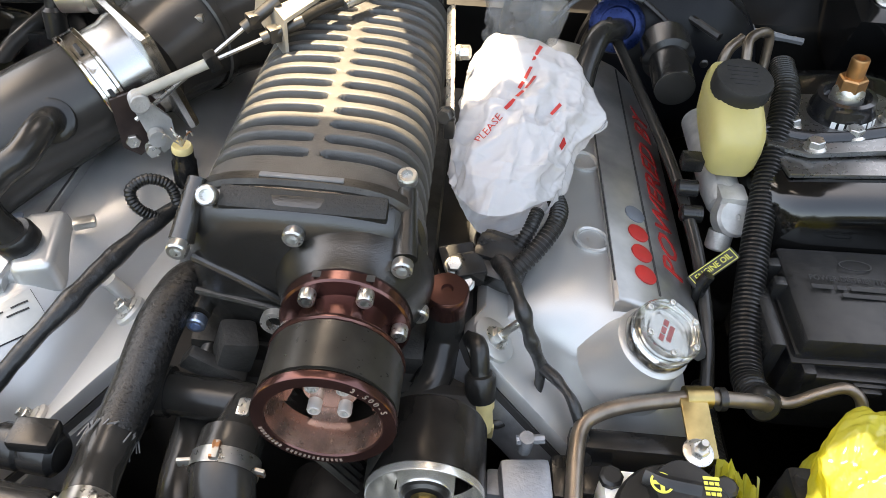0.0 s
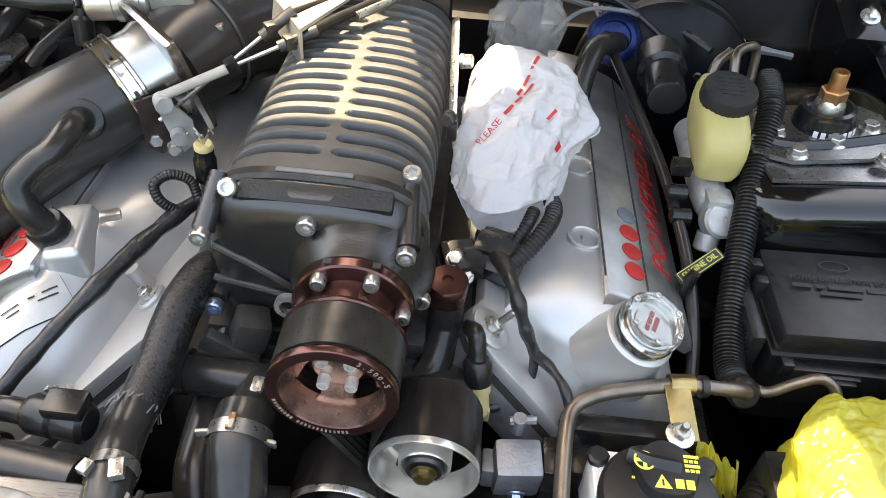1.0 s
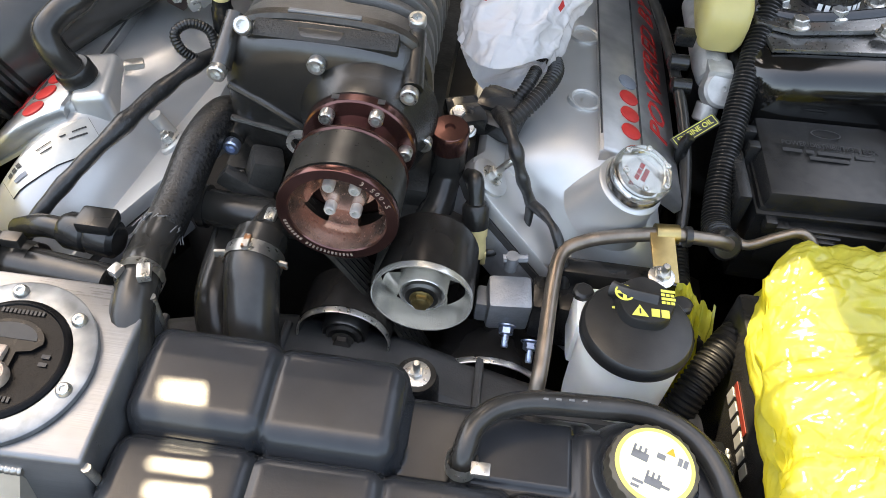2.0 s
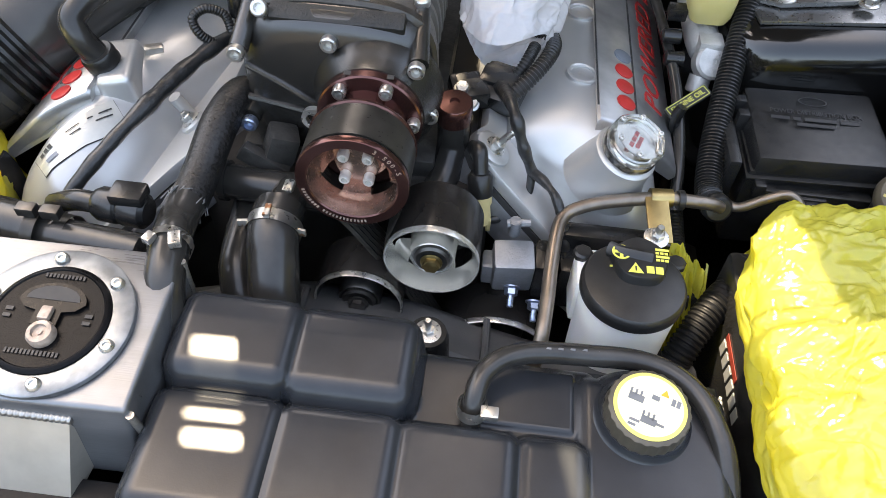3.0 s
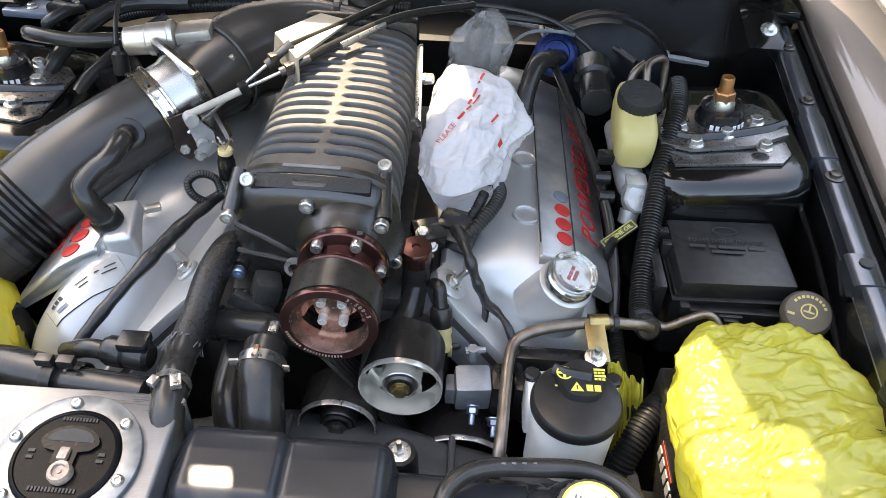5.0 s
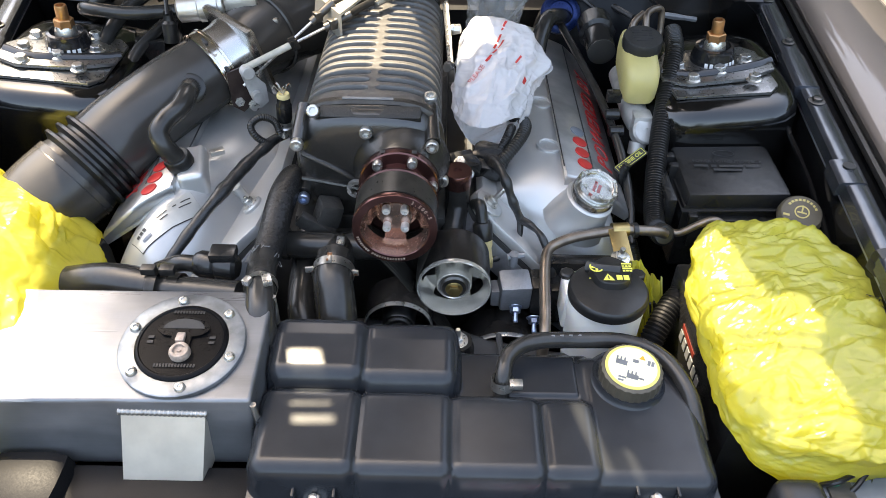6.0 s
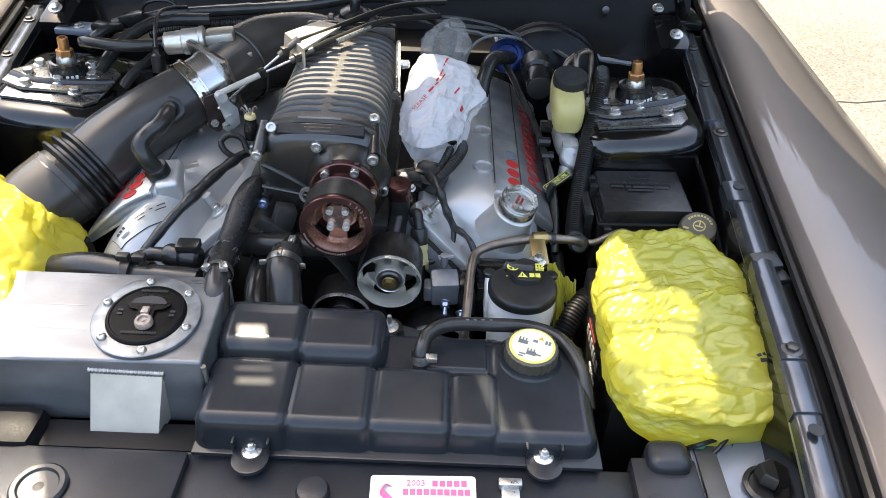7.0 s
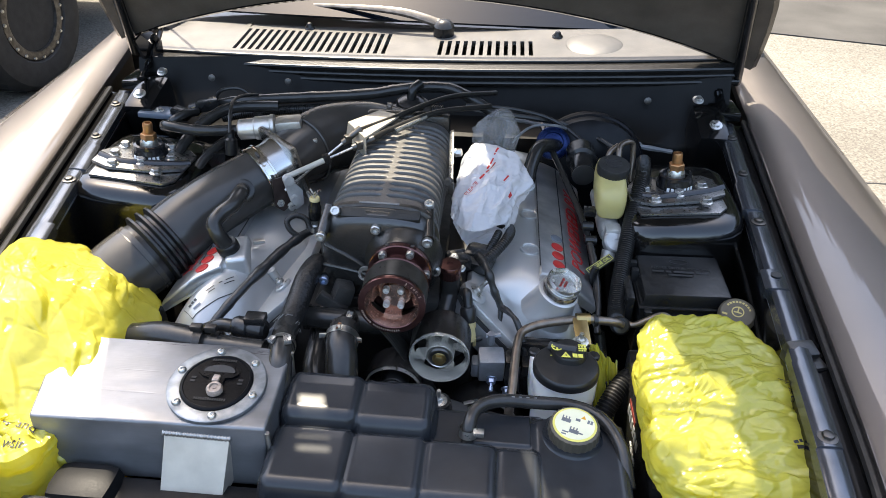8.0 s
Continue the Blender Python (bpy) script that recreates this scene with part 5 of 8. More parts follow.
def catch_tank():
    t = thing("catch_tank", (-0.25, 0.165, 0.70), "welded brushed aluminium coolant tank with a black filler cap", "tank")
    bm = B()
    xl0, xl1, xr = -0.395, -0.425, -0.097
    top = [(xr, 0.102, 0.862), (xr, 0.238, 0.8775), (xl1, 0.235, 0.8775), (xl0, 0.095, 0.862)]
    low = [(xr - 0.006, 0.094, 0.768), (xr + 0.004, 0.232, 0.745), (xl1, 0.23, 0.745), (xl0, 0.088, 0.768)]
    vs = [bm.verts.new(p) for p in top + low]
    for q in ((0, 1, 2, 3), (4, 5, 6, 7), (0, 1, 5, 4), (1, 2, 6, 5), (2, 3, 7, 6), (3, 0, 4, 7)):
        bm.faces.new([vs[i] for i in q])
    bmesh.ops.recalc_face_normals(bm, faces=bm.faces)
    bmesh.ops.bevel(bm, geom=bm.edges[:], offset=0.004, segments=3, profile=0.6, affect="EDGES")
    body = part("body", bm, "tankalu", t)
    bm = tube(B(), [(xr + 0.001, 0.103, 0.855), (xr + 0.001, 0.110, 0.785)], 0.0034, 8, n=24, corr=(0.0036, 0.22))
    part("weld_bead", bm, "weld", t)
    part("weld_bead", tube(B(), [(xr, 0.232, 0.876), (xr, 0.232, 0.80)], 0.0030, 8, n=24, corr=(0.0036, 0.22)), "weld", t)
    n = Vector((0, -0.113, 1)).normalized()
    c = Vector((-0.177, 0.1635, 0.8700)) + n * 0.0005
    bm = lathe(B(), [(0.0635, 0.0), (0.0635, 0.0045), (0.062, 0.0055), (0.047, 0.0055), (0.046, 0.004)], c, n, 72, caps=False)
    ring = part("filler_ring", bm, "ringzinc", t, "zinc-plated bolt ring")
    m = basis(n)
    for k in range(6):
        a = radians(60 * k + 12)
        bm = B()
        p = c + m @ Vector((0.0545 * math.cos(a), 0.0545 * math.sin(a), 0.0055))
        lathe(bm, [(0.0058, 0), (0.0054, 0.0022), (0.0040, 0.0036), (0.0024, 0.0038), (0.0022, 0.002), (0.0001, 0.002)], p, n, 18)
        part("bolt", bm, "steel", ring)
    bm = lathe(B(), [(0.0465, 0.0), (0.0465, 0.007), (0.045, 0.0085), (0.0425, 0.009), (0.0415, 0.0078), (0.0001, 0.0075)], c, n, 64)
    cap = part("filler_cap", bm, "capcoat", t, "black fuel-style filler cap")
    # recessed handle
    bm = B()
    x0, y0 = m.col[0], m.col[1]
    out = []
    for i in range(17):
        a = math.pi * i / 16
        out.append((0.026 * math.cos(a), 0.012 + 0.017 * math.sin(a)))
    out += [(-0.020, 0.006), (-0.010, 0.004), (-0.010, -0.008), (0.010, -0.008), (0.010, 0.004), (0.020, 0.006)]
    mm = plane(c + n * 0.0078, (1, 0, 0), n)
    t2 = B()
    f = t2.faces.new([t2.verts.new((u, v, 0)) for u, v in out])
    ex = bmesh.ops.extrude_face_region(t2, geom=[f])
    bmesh.ops.translate(t2, verts=[g for g in ex["geom"] if isinstance(g, bmesh.types.BMVert)], vec=(0, 0, 0.003))
    merge(bm, t2, mm)
    part("handle", bm, "capdark", cap)
    bm = B()
    t2 = B()
    f = t2.faces.new([t2.verts.new((0.021 * math.cos(math.pi * i / 12), 0.0135 + 0.0125 * math.sin(math.pi * i / 12), 0)) for i in range(13)])
    ex = bmesh.ops.extrude_face_region(t2, geom=[f])
    bmesh.ops.translate(t2, verts=[g for g in ex["geom"] if isinstance(g, bmesh.types.BMVert)], vec=(0, 0, 0.0006))
    merge(bm, t2, mm @ Matrix.Translation((0, 0, 0.0028)))
    part("recess", bm, "inkdark", cap)
    bm = B()
    box(bm, c + m @ Vector((0, 0, 0)) + n * 0.012 + Vector((0.0, 0.001, 0)), (0.009, 0.012, 0.006), 0.002)
    part("latch", bm, "rustpale", cap, "rusty latch")
    bm = lathe(B(), [(0.0105, 0), (0.0105, 0.005), (0.009, 0.0075), (0.006, 0.0078), (0.0055, 0.005), (0.002, 0.005), (0.002, 0.0065), (0.0001, 0.0065)], c + n * 0.008 + Vector((0.003, -0.0155, -0.0015)), n, 24)
    part("key_lock", bm, "rustpale", cap, "corroded key lock")
    bm = bars(B(), mm @ Matrix.Translation((-0.02, -0.030, 0.001)), [[(0.003 * k, 0.0018) for k in range(14)]], 0.004, 0.01)
    part("raised_lettering", bm, "emboss", cap)
    part("raised_lettering", bars(B(), mm @ Matrix.Translation((-0.016, 0.036, 0.001)), [[(0.003 * k, 0.0018) for k in range(11)]], 0.0035, 0.01), "emboss", cap)
    for s in (-1, 1):
        part("raised_lettering", bars(B(), mm @ Matrix.Translation((s * 0.031 - 0.003, 0.004, 0.001)), [[(0, 0.006)], [(0, 0.006)]], 0.003, 0.006), "emboss", cap)
    # bracket welded to the front face
    bm = B()
    plate_pts = [(-0.225, 0.097, 0.845), (-0.143, 0.097, 0.842), (-0.150, 0.060, 0.770), (-0.229, 0.060, 0.770)]
    q = [Vector(p) for p in plate_pts]
    vs = [bm.verts.new(p) for p in q]
    bm.faces.new(vs)
    bm.faces.new([bm.verts.new(p) for p in (q[1], Vector((-0.143, 0.104, 0.80)), Vector((-0.143, 0.104, 0.776)), q[2])])
    bmesh.ops.remove_doubles(bm, verts=bm.verts[:], dist=0.001)
    bmesh.ops.recalc_face_normals(bm, faces=bm.faces)
    bmesh.ops.solidify(bm, geom=bm.faces[:], thickness=0.004)
    part("bracket", bm, "bracketalu", t)
    bm = tube(B(), [(-0.227, 0.098, 0.847), (-0.141, 0.099, 0.844)], 0.0040, 8, n=26, corr=(0.0044, 0.22))
    part("weld_bead", bm, "weld", t)
    part("plug_weld", lathe(B(), [(0.010, 0), (0.008, 0.004), (0.003, 0.0035), (0.0001, 0.005)], (-0.133, 0.106, 0.797), FRONT, 16), "weld", t)


M["tankalu"] = brushed("brushed_sheet_aluminium", (0.215, 0.222, 0.232), 0.38)
M["bracketalu"] = mat("bare_aluminium", (0.60, 0.555, 0.48), 0.42, 0.7, var=0.12, scale=25, bump=0.05, bscale=300)
M["weld"] = mat("tig_weld", (0.36, 0.35, 0.33), 0.38, 0.9, var=0.2, scale=100)
M["ringzinc"] = mat("galvanised_ring", (0.25, 0.265, 0.275), 0.42, 0.8, var=0.4, scale=45, rvar=0.2)
M["capdark"] = mat("cap_recess", (0.004, 0.004, 0.0045), 0.3, var=0.2, spec=0.2)
M["capcoat"] = mat("black_cap_paint", (0.004, 0.004, 0.0045), 0.30, var=0.25, scale=60, spec=0.12, bump=0.2, bscale=900)
M["rustpale"] = mat("pale_rust", (0.40, 0.33, 0.28), 0.6, 0.5, var=0.35, scale=150, bump=0.4)


def degas_bottle():
    """Black moulded expansion tank: two rows of pillowed lobes, a saddle and a capped neck."""
    t = thing("expansion_tank", (0.13, 0.13, 0.72), "black moulded coolant expansion tank with ribbed lobes", "coolant tank")

    # top as one moulded skin: pillowed lobes with rounded grooves between them
    lobes = ((-0.090, 0.004, 0.143, 0.226, 0.858, 0.017), (0.004, 0.100, 0.143, 0.226, 0.852, 0.017),
             (-0.092, 0.004, 0.046, 0.143, 0.838, 0.017), (0.004, 0.097, 0.048, 0.143, 0.834, 0.017), (0.097, 0.189, 0.050, 0.143, 0.830, 0.017),
             (0.189, 0.244, 0.052, 0.143, 0.826, 0.017), (0.236, 0.354, 0.050, 0.206, 0.822, 0.018), (0.085, 0.250, 0.120, 0.216, 0.815, 0.012),
             (0.162, 0.228, 0.152, 0.206, 0.8185, 0.002))

    def top(x, y):
        best = 0.70
        for x0, x1, y0, y1, z1, r in lobes:
            dx, dy = min(x - x0, x1 - x) + 0.006, min(y - y0, y1 - y) + (0.004 if y0 < 0.1 else 0.0)
            if dx < r and dy < r:
                d = r - math.hypot(r - dx, r - dy)
            else:
                d = min(dx, dy)
            if d >= r:
                drop = 0.0
            elif d >= 0:
                drop = r * (1 - math.sqrt(max(0.0, 1 - (1 - d / r) ** 2)))
            else:
                drop = r - d * 7
            fall = 0.12 * max(0.0, y1 - 0.03 - y) if y0 > 0.14 and z1 > 0.84 else 0.03 * max(0.0, y1 - 0.02 - y)
            best = max(best, z1 - drop - fall)
        return best
    xs, ys = np.linspace(-0.104, 0.366, 236), np.linspace(0.034, 0.236, 102)
    bm = sheet(B(), [[(x, y, top(x, y)) for x in xs] for y in ys])
    part("moulding", bm, "tankblack", t, sharp=60)
    bm = B()
    box(bm, (0.1315, 0.1295, 0.7880), (0.464, 0.194, 0.006), 0.002)
    part("seam_flange", bm, "tankblack", t)
    c = Vector((0.2875, 0.169, 0.818))
    n = Vector((0, -0.06, 1))
    bm = lathe(B(), [(0.052, -0.012), (0.046, 0.0), (0.040, 0.003), (0.036, 0.006), (0.034, 0.012)], c, n, 40)
    part("neck", bm, "tankblack", t)
    bm = lathe(B(), [(0.0335, 0.008), (0.0335, 0.020), (0.0325, 0.027), (0.030, 0.0285), (0.0001, 0.0285)], c, n, 96, scallop=(24, 0.035))
    cap = part("cap", bm, "capgrey", t, "serrated black pressure cap with a cream warning label")
    bm = lathe(B(), [(0.0285, 0.0286), (0.0285, 0.0294), (0.0278, 0.0296), (0.0001, 0.0296)], c, n, 64)
    part("label_rim", bm, "yellowrim", cap)
    bm = lathe(B(), [(0.0255, 0.0296), (0.0255, 0.0300), (0.0001, 0.0300)], c, n, 64)
    lab = part("label", bm, "cream", cap)
    mm = plane(c + n.normalized() * 0.0301, (1, -0.35, 0), n)
    bm = B()
    for ox, oy in ((-0.018, 0.006), (-0.004, -0.009)):
        merge(bm, bars(B(), mm @ Matrix.Translation((ox, oy, 0)), [[(0, 0.0016), (0.004, 0.0016), (0.008, 0.0016)], [(0, 0.012)]], 0.006, 0.004))
    merge(bm, bars(B(), mm @ Matrix.Translation((-0.001, 0.008, 0)), [[(0, 0.006)]], 0.004, 0.005))
    merge(bm, bars(B(), mm @ Matrix.Translation((0.008, -0.013, 0)), [[(0, 0.006)], [(-0.02, 0.008)], [(-0.02, 0.006)]], 0.002, 0.004))
    merge(bm, bars(B(), mm @ Matrix.Translation((0.014, 0.010, 0)), [[(0, 0.003), (0.004, 0.003)]], 0.006, 0.004))
    part("print", bm, "grey", lab)
    bm = B()
    t2 = B()
    t2.faces.new([t2.verts.new(p) for p in ((-0.0035, 0, 0), (0.0035, 0, 0), (0, 0.006, 0))])
    merge(bm, t2, mm @ Matrix.Translation((0.008, 0.012, 0.0002)))
    part("warning_sign", bm, "orange", lab)
    for x, y in ((-0.032, 0.036), (0.297, 0.044)):
        bm = B()
        plate(bm, rounded(0.042, 0.070, 0.0205), (x, y + 0.004, 0.788), (0, 0, 1), 0.006, up=(0, 1, 0), bevel=0.002)
        for s in (-1, 1):
            box(bm, (x + s * 0.0195, y + 0.016, 0.800), (0.003, 0.040, 0.022), 0.001)
        ear = part("mounting_ear", bm, "tankblack", t)
        bm = B()
        hex_bolt(bm, (x, y, 0.7935), (0, 0, 1), 0.0065, 0.008, stud=0.004, flange=1.75)
        part("bolt", bm, "steel", ear)
    # small hose from the front nipple over to the side
    h = thing("overflow_hose", (0.2, 0.2, 0.83), "thin black rubber hose with printed marks and a clamp", "hose")
    part("hose", tube(B(), [(0.151, 0.150, 0.815), (0.152, 0.160, 0.836), (0.160, 0.184, 0.844), (0.188, 0.204, 0.843), (0.240, 0.214, 0.836), (0.292, 0.216, 0.832), (0.328, 0.197, 0.830), (0.349, 0.155, 0.822), (0.356, 0.11, 0.80)], 0.0092, 14), "hose", h)
    bm = lathe(B(), [(0.0118, -0.006), (0.0118, 0.006)], (0.1515, 0.155, 0.832), (0, 0.2, 1), 20, caps=False)
    bmesh.ops.solidify(bm, geom=bm.faces[:], thickness=0.001)
    box(bm, (0.165, 0.150, 0.836), (0.014, 0.010, 0.007), 0.001)
    part("clamp", bm, "steel", h)
    bm = B()
    for k in range(5):
        box(bm, (0.208 + 0.010 * k, 0.2075 + 0.0018 * k, 0.8492 - 0.0014 * k), (0.0042, 0.0018, 0.0008))
    part("print", bm, "grey", h)
    bm = B()
    hex_bolt(bm, (0.106, 0.246, 0.796), (0, -0.1, 1), 0.0065, 0.007, stud=0.014, flange=1.9)
    st = thing("mounting_stud", (0.106, 0.246, 0.78), "black post with a zinc nut and stud beside the tank", "stud")
    part("nut", bm, "steel", st)
    part("post", lathe(B(), [(0.022, -0.06), (0.020, -0.01), (0.017, 0.0)], (0.106, 0.246, 0.796), (0, 0, 1), 24), "black", st)


# bluish cast in the black stands in for mirrored sky
M["tankblack"] = mat("moulded_black", (0.0165, 0.0190, 0.0225), 0.27, var=0.2, scale=18, bump=0.05, bscale=600, dust=0.05)
M["capgrey"] = mat("cap_plastic", (0.060, 0.052, 0.038), 0.45, var=0.3, dust=0.4)
M["yellowrim"] = mat("label_yellow", (0.72, 0.64, 0.16), 0.5, var=0.08, scale=60)
M["orange"] = mat("orange_print", (0.75, 0.36, 0.03), 0.5, var=0.05)


def ps_reservoir():
    c = Vector((0.286, 0.300, 0.0))
    t = thing("power_steering_reservoir", (0.286, 0.30, 0.68), "white plastic fluid reservoir with a broad black printed lid", "fluid reservoir")
    bm = lathe(B(), [(0.030, 0.66), (0.041, 0.675), (0.044, 0.72), (0.0455, 0.80), (0.0465, 0.822)], c, (0, 0, 1), 48)
    box(bm, (0.286, 0.325, 0.79), (0.100, 0.045, 0.06), 0.006)
    part("bottle", bm, "white", t)
    bm = lathe(B(), [(0.0455, 0.819), (0.0478, 0.821), (0.0482, 0.828), (0.0475, 0.832), (0.045, 0.835), (0.030, 0.838), (0.0001, 0.838)], c, (0, 0, 1), 56)
    lid = part("lid", bm, "lidblack", t)
    bm = lathe(B(), [(0.027, 0.834), (0.026, 0.845), (0.0245, 0.8475), (0.0001, 0.8475)], Vector((0.290, 0.318, 0)), (0, 0, 1), 40, scallop=(5, 0.06))
    tube(bm, [(0.262, 0.33, 0.842), (0.275, 0.322, 0.846), (0.300, 0.318, 0.847)], 0.007, 8, flat=0.6)
    fill = part("filler_cap", bm, "lidblack", lid)
    for x, y in ((0.242, 0.338), (0.330, 0.338)):
        part("mounting_knob", lathe(B(), [(0.0095, 0.0), (0.0095, 0.005), (0.007, 0.007), (0.0001, 0.007)], (x, y, 0.819), (0, 0, 1), 8), "lidblack", t)
    # printed signs
    bm = lathe(B(), [(0.0085, 0), (0.0085, 0.0006), (0.0068, 0.0006), (0.0068, 0)], (0.272, 0.322, 0.8478), (0, 0, 1), 28, caps=False)
    box(bm, (0.272, 0.322, 0.848), (0.013, 0.003, 0.0006))
    box(bm, (0.272, 0.318, 0.848), (0.003, 0.007, 0.0006))
    for k in range(5):
        box(bm, (0.264 + 0.004 * k, 0.311, 0.8398), (0.0025, 0.002, 0.0006))
    mx = plane((0.303, 0.329, 0.8482), (1, 0, 0), (0, 0, 1))
    bars(bm, mx, [[(0, 0.012)], [(0, 0.003), (0.004, 0.003), (0.008, 0.003)], [(0, 0.012)], [(0, 0.003), (0.004, 0.003), (0.008, 0.003)]], 0.0026, 0.0042)
    t2 = B()
    a, b = [t2.verts.new(p) for p in ((-0.007, 0, 0), (0.007, 0, 0), (0, 0.012, 0))], None
    t2.faces.new(a)
    merge(bm, t2, plane((0.284, 0.299, 0.8483), (1, 0, 0), (0, 0, 1)))
    for s in (-1, 1):
        box(bm, (0.301 + s * 0.004, 0.304, 0.8483), (0.0068, 0.008, 0.0006), rot=(0, 0, 0))
    part("printed_sign", bm, "yellow", lid)
    bm = B()
    box(bm, (0.284, 0.3035, 0.8490), (0.0012, 0.005, 0.0005))
    box(bm, (0.301, 0.304, 0.8490), (0.0009, 0.008, 0.0005))
    part("sign_detail", bm, "inkdark", lid)
    bm = B()
    box(bm, (0.275, 0.380, 0.775), (0.12, 0.02, 0.07), 0.004)
    box(bm, (0.24, 0.36, 0.76), (0.03, 0.04, 0.06), 0.006)
    part("bracket", bm, "black", t)


M["lidblack"] = mat("lid_plastic", (0.015, 0.015, 0.015), 0.30, var=0.15, scale=30, bump=0.12, bscale=600, dust=0.14)


M["ductblack"] = mat("corrugated_conduit", (0.006, 0.006, 0.006), 0.5, var=0.2, scale=40, spec=0.2)


def steel_line():
    t = thing("power_steering_line", (0.28, 0.40, 0.83), "bent steel hydraulic line held by a gold bracket", "pipe")
    part("line", tube(B(), [(0.382, 0.420, 0.822), (0.372, 0.417, 0.828), (0.350, 0.414, 0.832), (0.32, 0.412, 0.834), (0.265, 0.402, 0.830), (0.236, 0.393, 0.825), (0.223, 0.382, 0.822), (0.217, 0.360, 0.820), (0.213, 0.32, 0.816), (0.210, 0.275, 0.810), (0.207, 0.245, 0.795), (0.203, 0.235, 0.74)], 0.0068, 14), "line", t)
    bm = B()
    lathe(bm, [(0.0095, -0.011), (0.0095, 0.011)], (0.318, 0.412, 0.834), (1, 0.1, 0), 20)
    box(bm, (0.3150, 0.384, 0.8310), (0.023, 0.050, 0.003), 0.001, rot=(17, 0, 6))
    br = part("bracket", bm, "gold", t, "yellow-zinc strap bracket")
    bm = B()
    lathe(bm, [(0.010, -0.003), (0.010, 0.003)], (0.338, 0.413, 0.833), (1, 0.1, 0), 18)
    part("grommet", bm, "rubber", t)
    bm = B()
    hex_bolt(bm, (0.312, 0.364, 0.8265), (0, -0.15, 1), 0.0072, 0.009, stud=0.010, flange=1.7)
    part("nut", bm, "steel", br)
    # corrugated loom dropping past it
    lm = thing("wiring_loom", (0.41, 0.6, 0.8), "black corrugated conduit running down the bay", "conduit")
    part("conduit", tube(B(), [(0.452, 0.80, 0.935), (0.443, 0.74, 0.93), (0.425, 0.68, 0.90), (0.405, 0.60, 0.855), (0.388, 0.52, 0.82), (0.380, 0.465, 0.806), (0.379, 0.436, 0.812), (0.380, 0.424, 0.818)], 0.0145, 16, corr=(0.0045, 0.16)), "rubber", lm)
    part("end_sleeve", lathe(B(), [(0.0135, -0.006), (0.0150, -0.004), (0.0150, 0.004), (0.0120, 0.008), (0.008, 0.0085)], (0.380, 0.424, 0.818), (0, -0.75, 0.45), 24), "rubber", lm)
    single("wiring_loom", tube(B(), [(0.365, 0.50, 0.74), (0.362, 0.42, 0.74), (0.36, 0.34, 0.76)], 0.010, 12, corr=(0.005, 0.16)), "rubber", (0.365, 0.45, 0.74), "black corrugated conduit low in the bay", "conduit")
    single("air_duct", tube(B(), [(0.42, 0.37, 0.76), (0.385, 0.335, 0.785), (0.352, 0.29, 0.765), (0.330, 0.255, 0.72)], 0.0155, 16, corr=(0.005, 0.10)), "ductblack", (0.37, 0.31, 0.77), "black corrugated tube beside the battery", "conduit")
    single("vacuum_line", tube(B(), [(0.382, 0.437, 0.82), (0.40, 0.425, 0.82), (0.425, 0.43, 0.83), (0.445, 0.432, 0.838), (0.458, 0.425, 0.833), (0.462, 0.412, 0.815)], 0.005, 10), "line", (0.42, 0.43, 0.82), "thin tan metal line bent beside the fuse box", "pipe")


def tensioner():
    t = thing("belt_tensioner", (0.18, 0.34, 0.76), "grey cast tensioner bracket with blue-zinc studs", "bracket")
    bm = B()
    box(bm, (0.178, 0.338, 0.792), (0.040, 0.034, 0.044), 0.005, rot=(8, 0, 6))
    box(bm, (0.156, 0.340, 0.784), (0.016, 0.024, 0.026), 0.004)
    part("body", bm, "castgrey", t)
    bm = B()
    box(bm, (0.209, 0.345, 0.783), (0.022, 0.04, 0.05), 0.008)
    part("arm", bm, "black", t)
    bm = B()
    for p in ((0.180, 0.325, 0.775), (0.205, 0.323, 0.758)):
        hex_bolt(bm, p, (0, -0.75, -0.35), 0.0068, 0.009, stud=0.012, flange=1.35)
    part("stud", bm, "bluesteel", t)
    bm = tube(B(), [(0.176, 0.36, 0.815), (0.176, 0.358, 0.835)], 0.006, 10, straight=True)
    tube(bm, [(0.168, 0.358, 0.83), (0.190, 0.36, 0.832)], 0.004, 8, straight=True)
    part("fitting", bm, "castgrey", t)
    # sensor plug on the timing chest
    p = thing("sensor_plug", (0.14, 0.40, 0.80), "tan plastic sensor connector on a black lead", "connector")
    bm = B()
    lathe(bm, [(0.010, -0.020), (0.0115, -0.012), (0.0105, 0.0), (0.012, 0.004), (0.012, 0.012)], (0.140, 0.396, 0.812), (-0.08, 0.35, 1), 16)
    for a in (0, 2.1, 4.2):
        box(bm, (0.1415 + 0.009 * math.cos(a), 0.389 + 0.006 * math.sin(a), 0.792), (0.005, 0.005, 0.016), 0.001)
    part("plug", bm, "tan", p)
    bm = lathe(B(), [(0.013, 0), (0.013, 0.02), (0.010, 0.024)], (0.139, 0.400, 0.824), (-0.1, 0.3, 1), 16)
    tube(bm, [(0.137, 0.407, 0.845), (0.134, 0.42, 0.862), (0.128, 0.44, 0.85)], 0.008, 10)
    part("boot", bm, "rubber", p)


supercharger()
idler("idler_pulley", (0.101, 0.306, 0.823), 0.0447, 0.062, "idlerface", "polished steel idler pulley with a black rim")
idler("lower_pulley", (0.033, 0.290, 0.768), 0.043, 0.05, "darksteel", "dark worn steel pulley low in the bay")
idler("crank_pulley", (0.170, 0.300, 0.690), 0.060, 0.05, "darksteel", "dark steel pulley deep under the bracket")

cam_cover(1)
LEFT_SHELL = cam_cover(-1)[1]
oil_cap()
hoses()
catch_tank()
degas_bottle()
ps_reservoir()
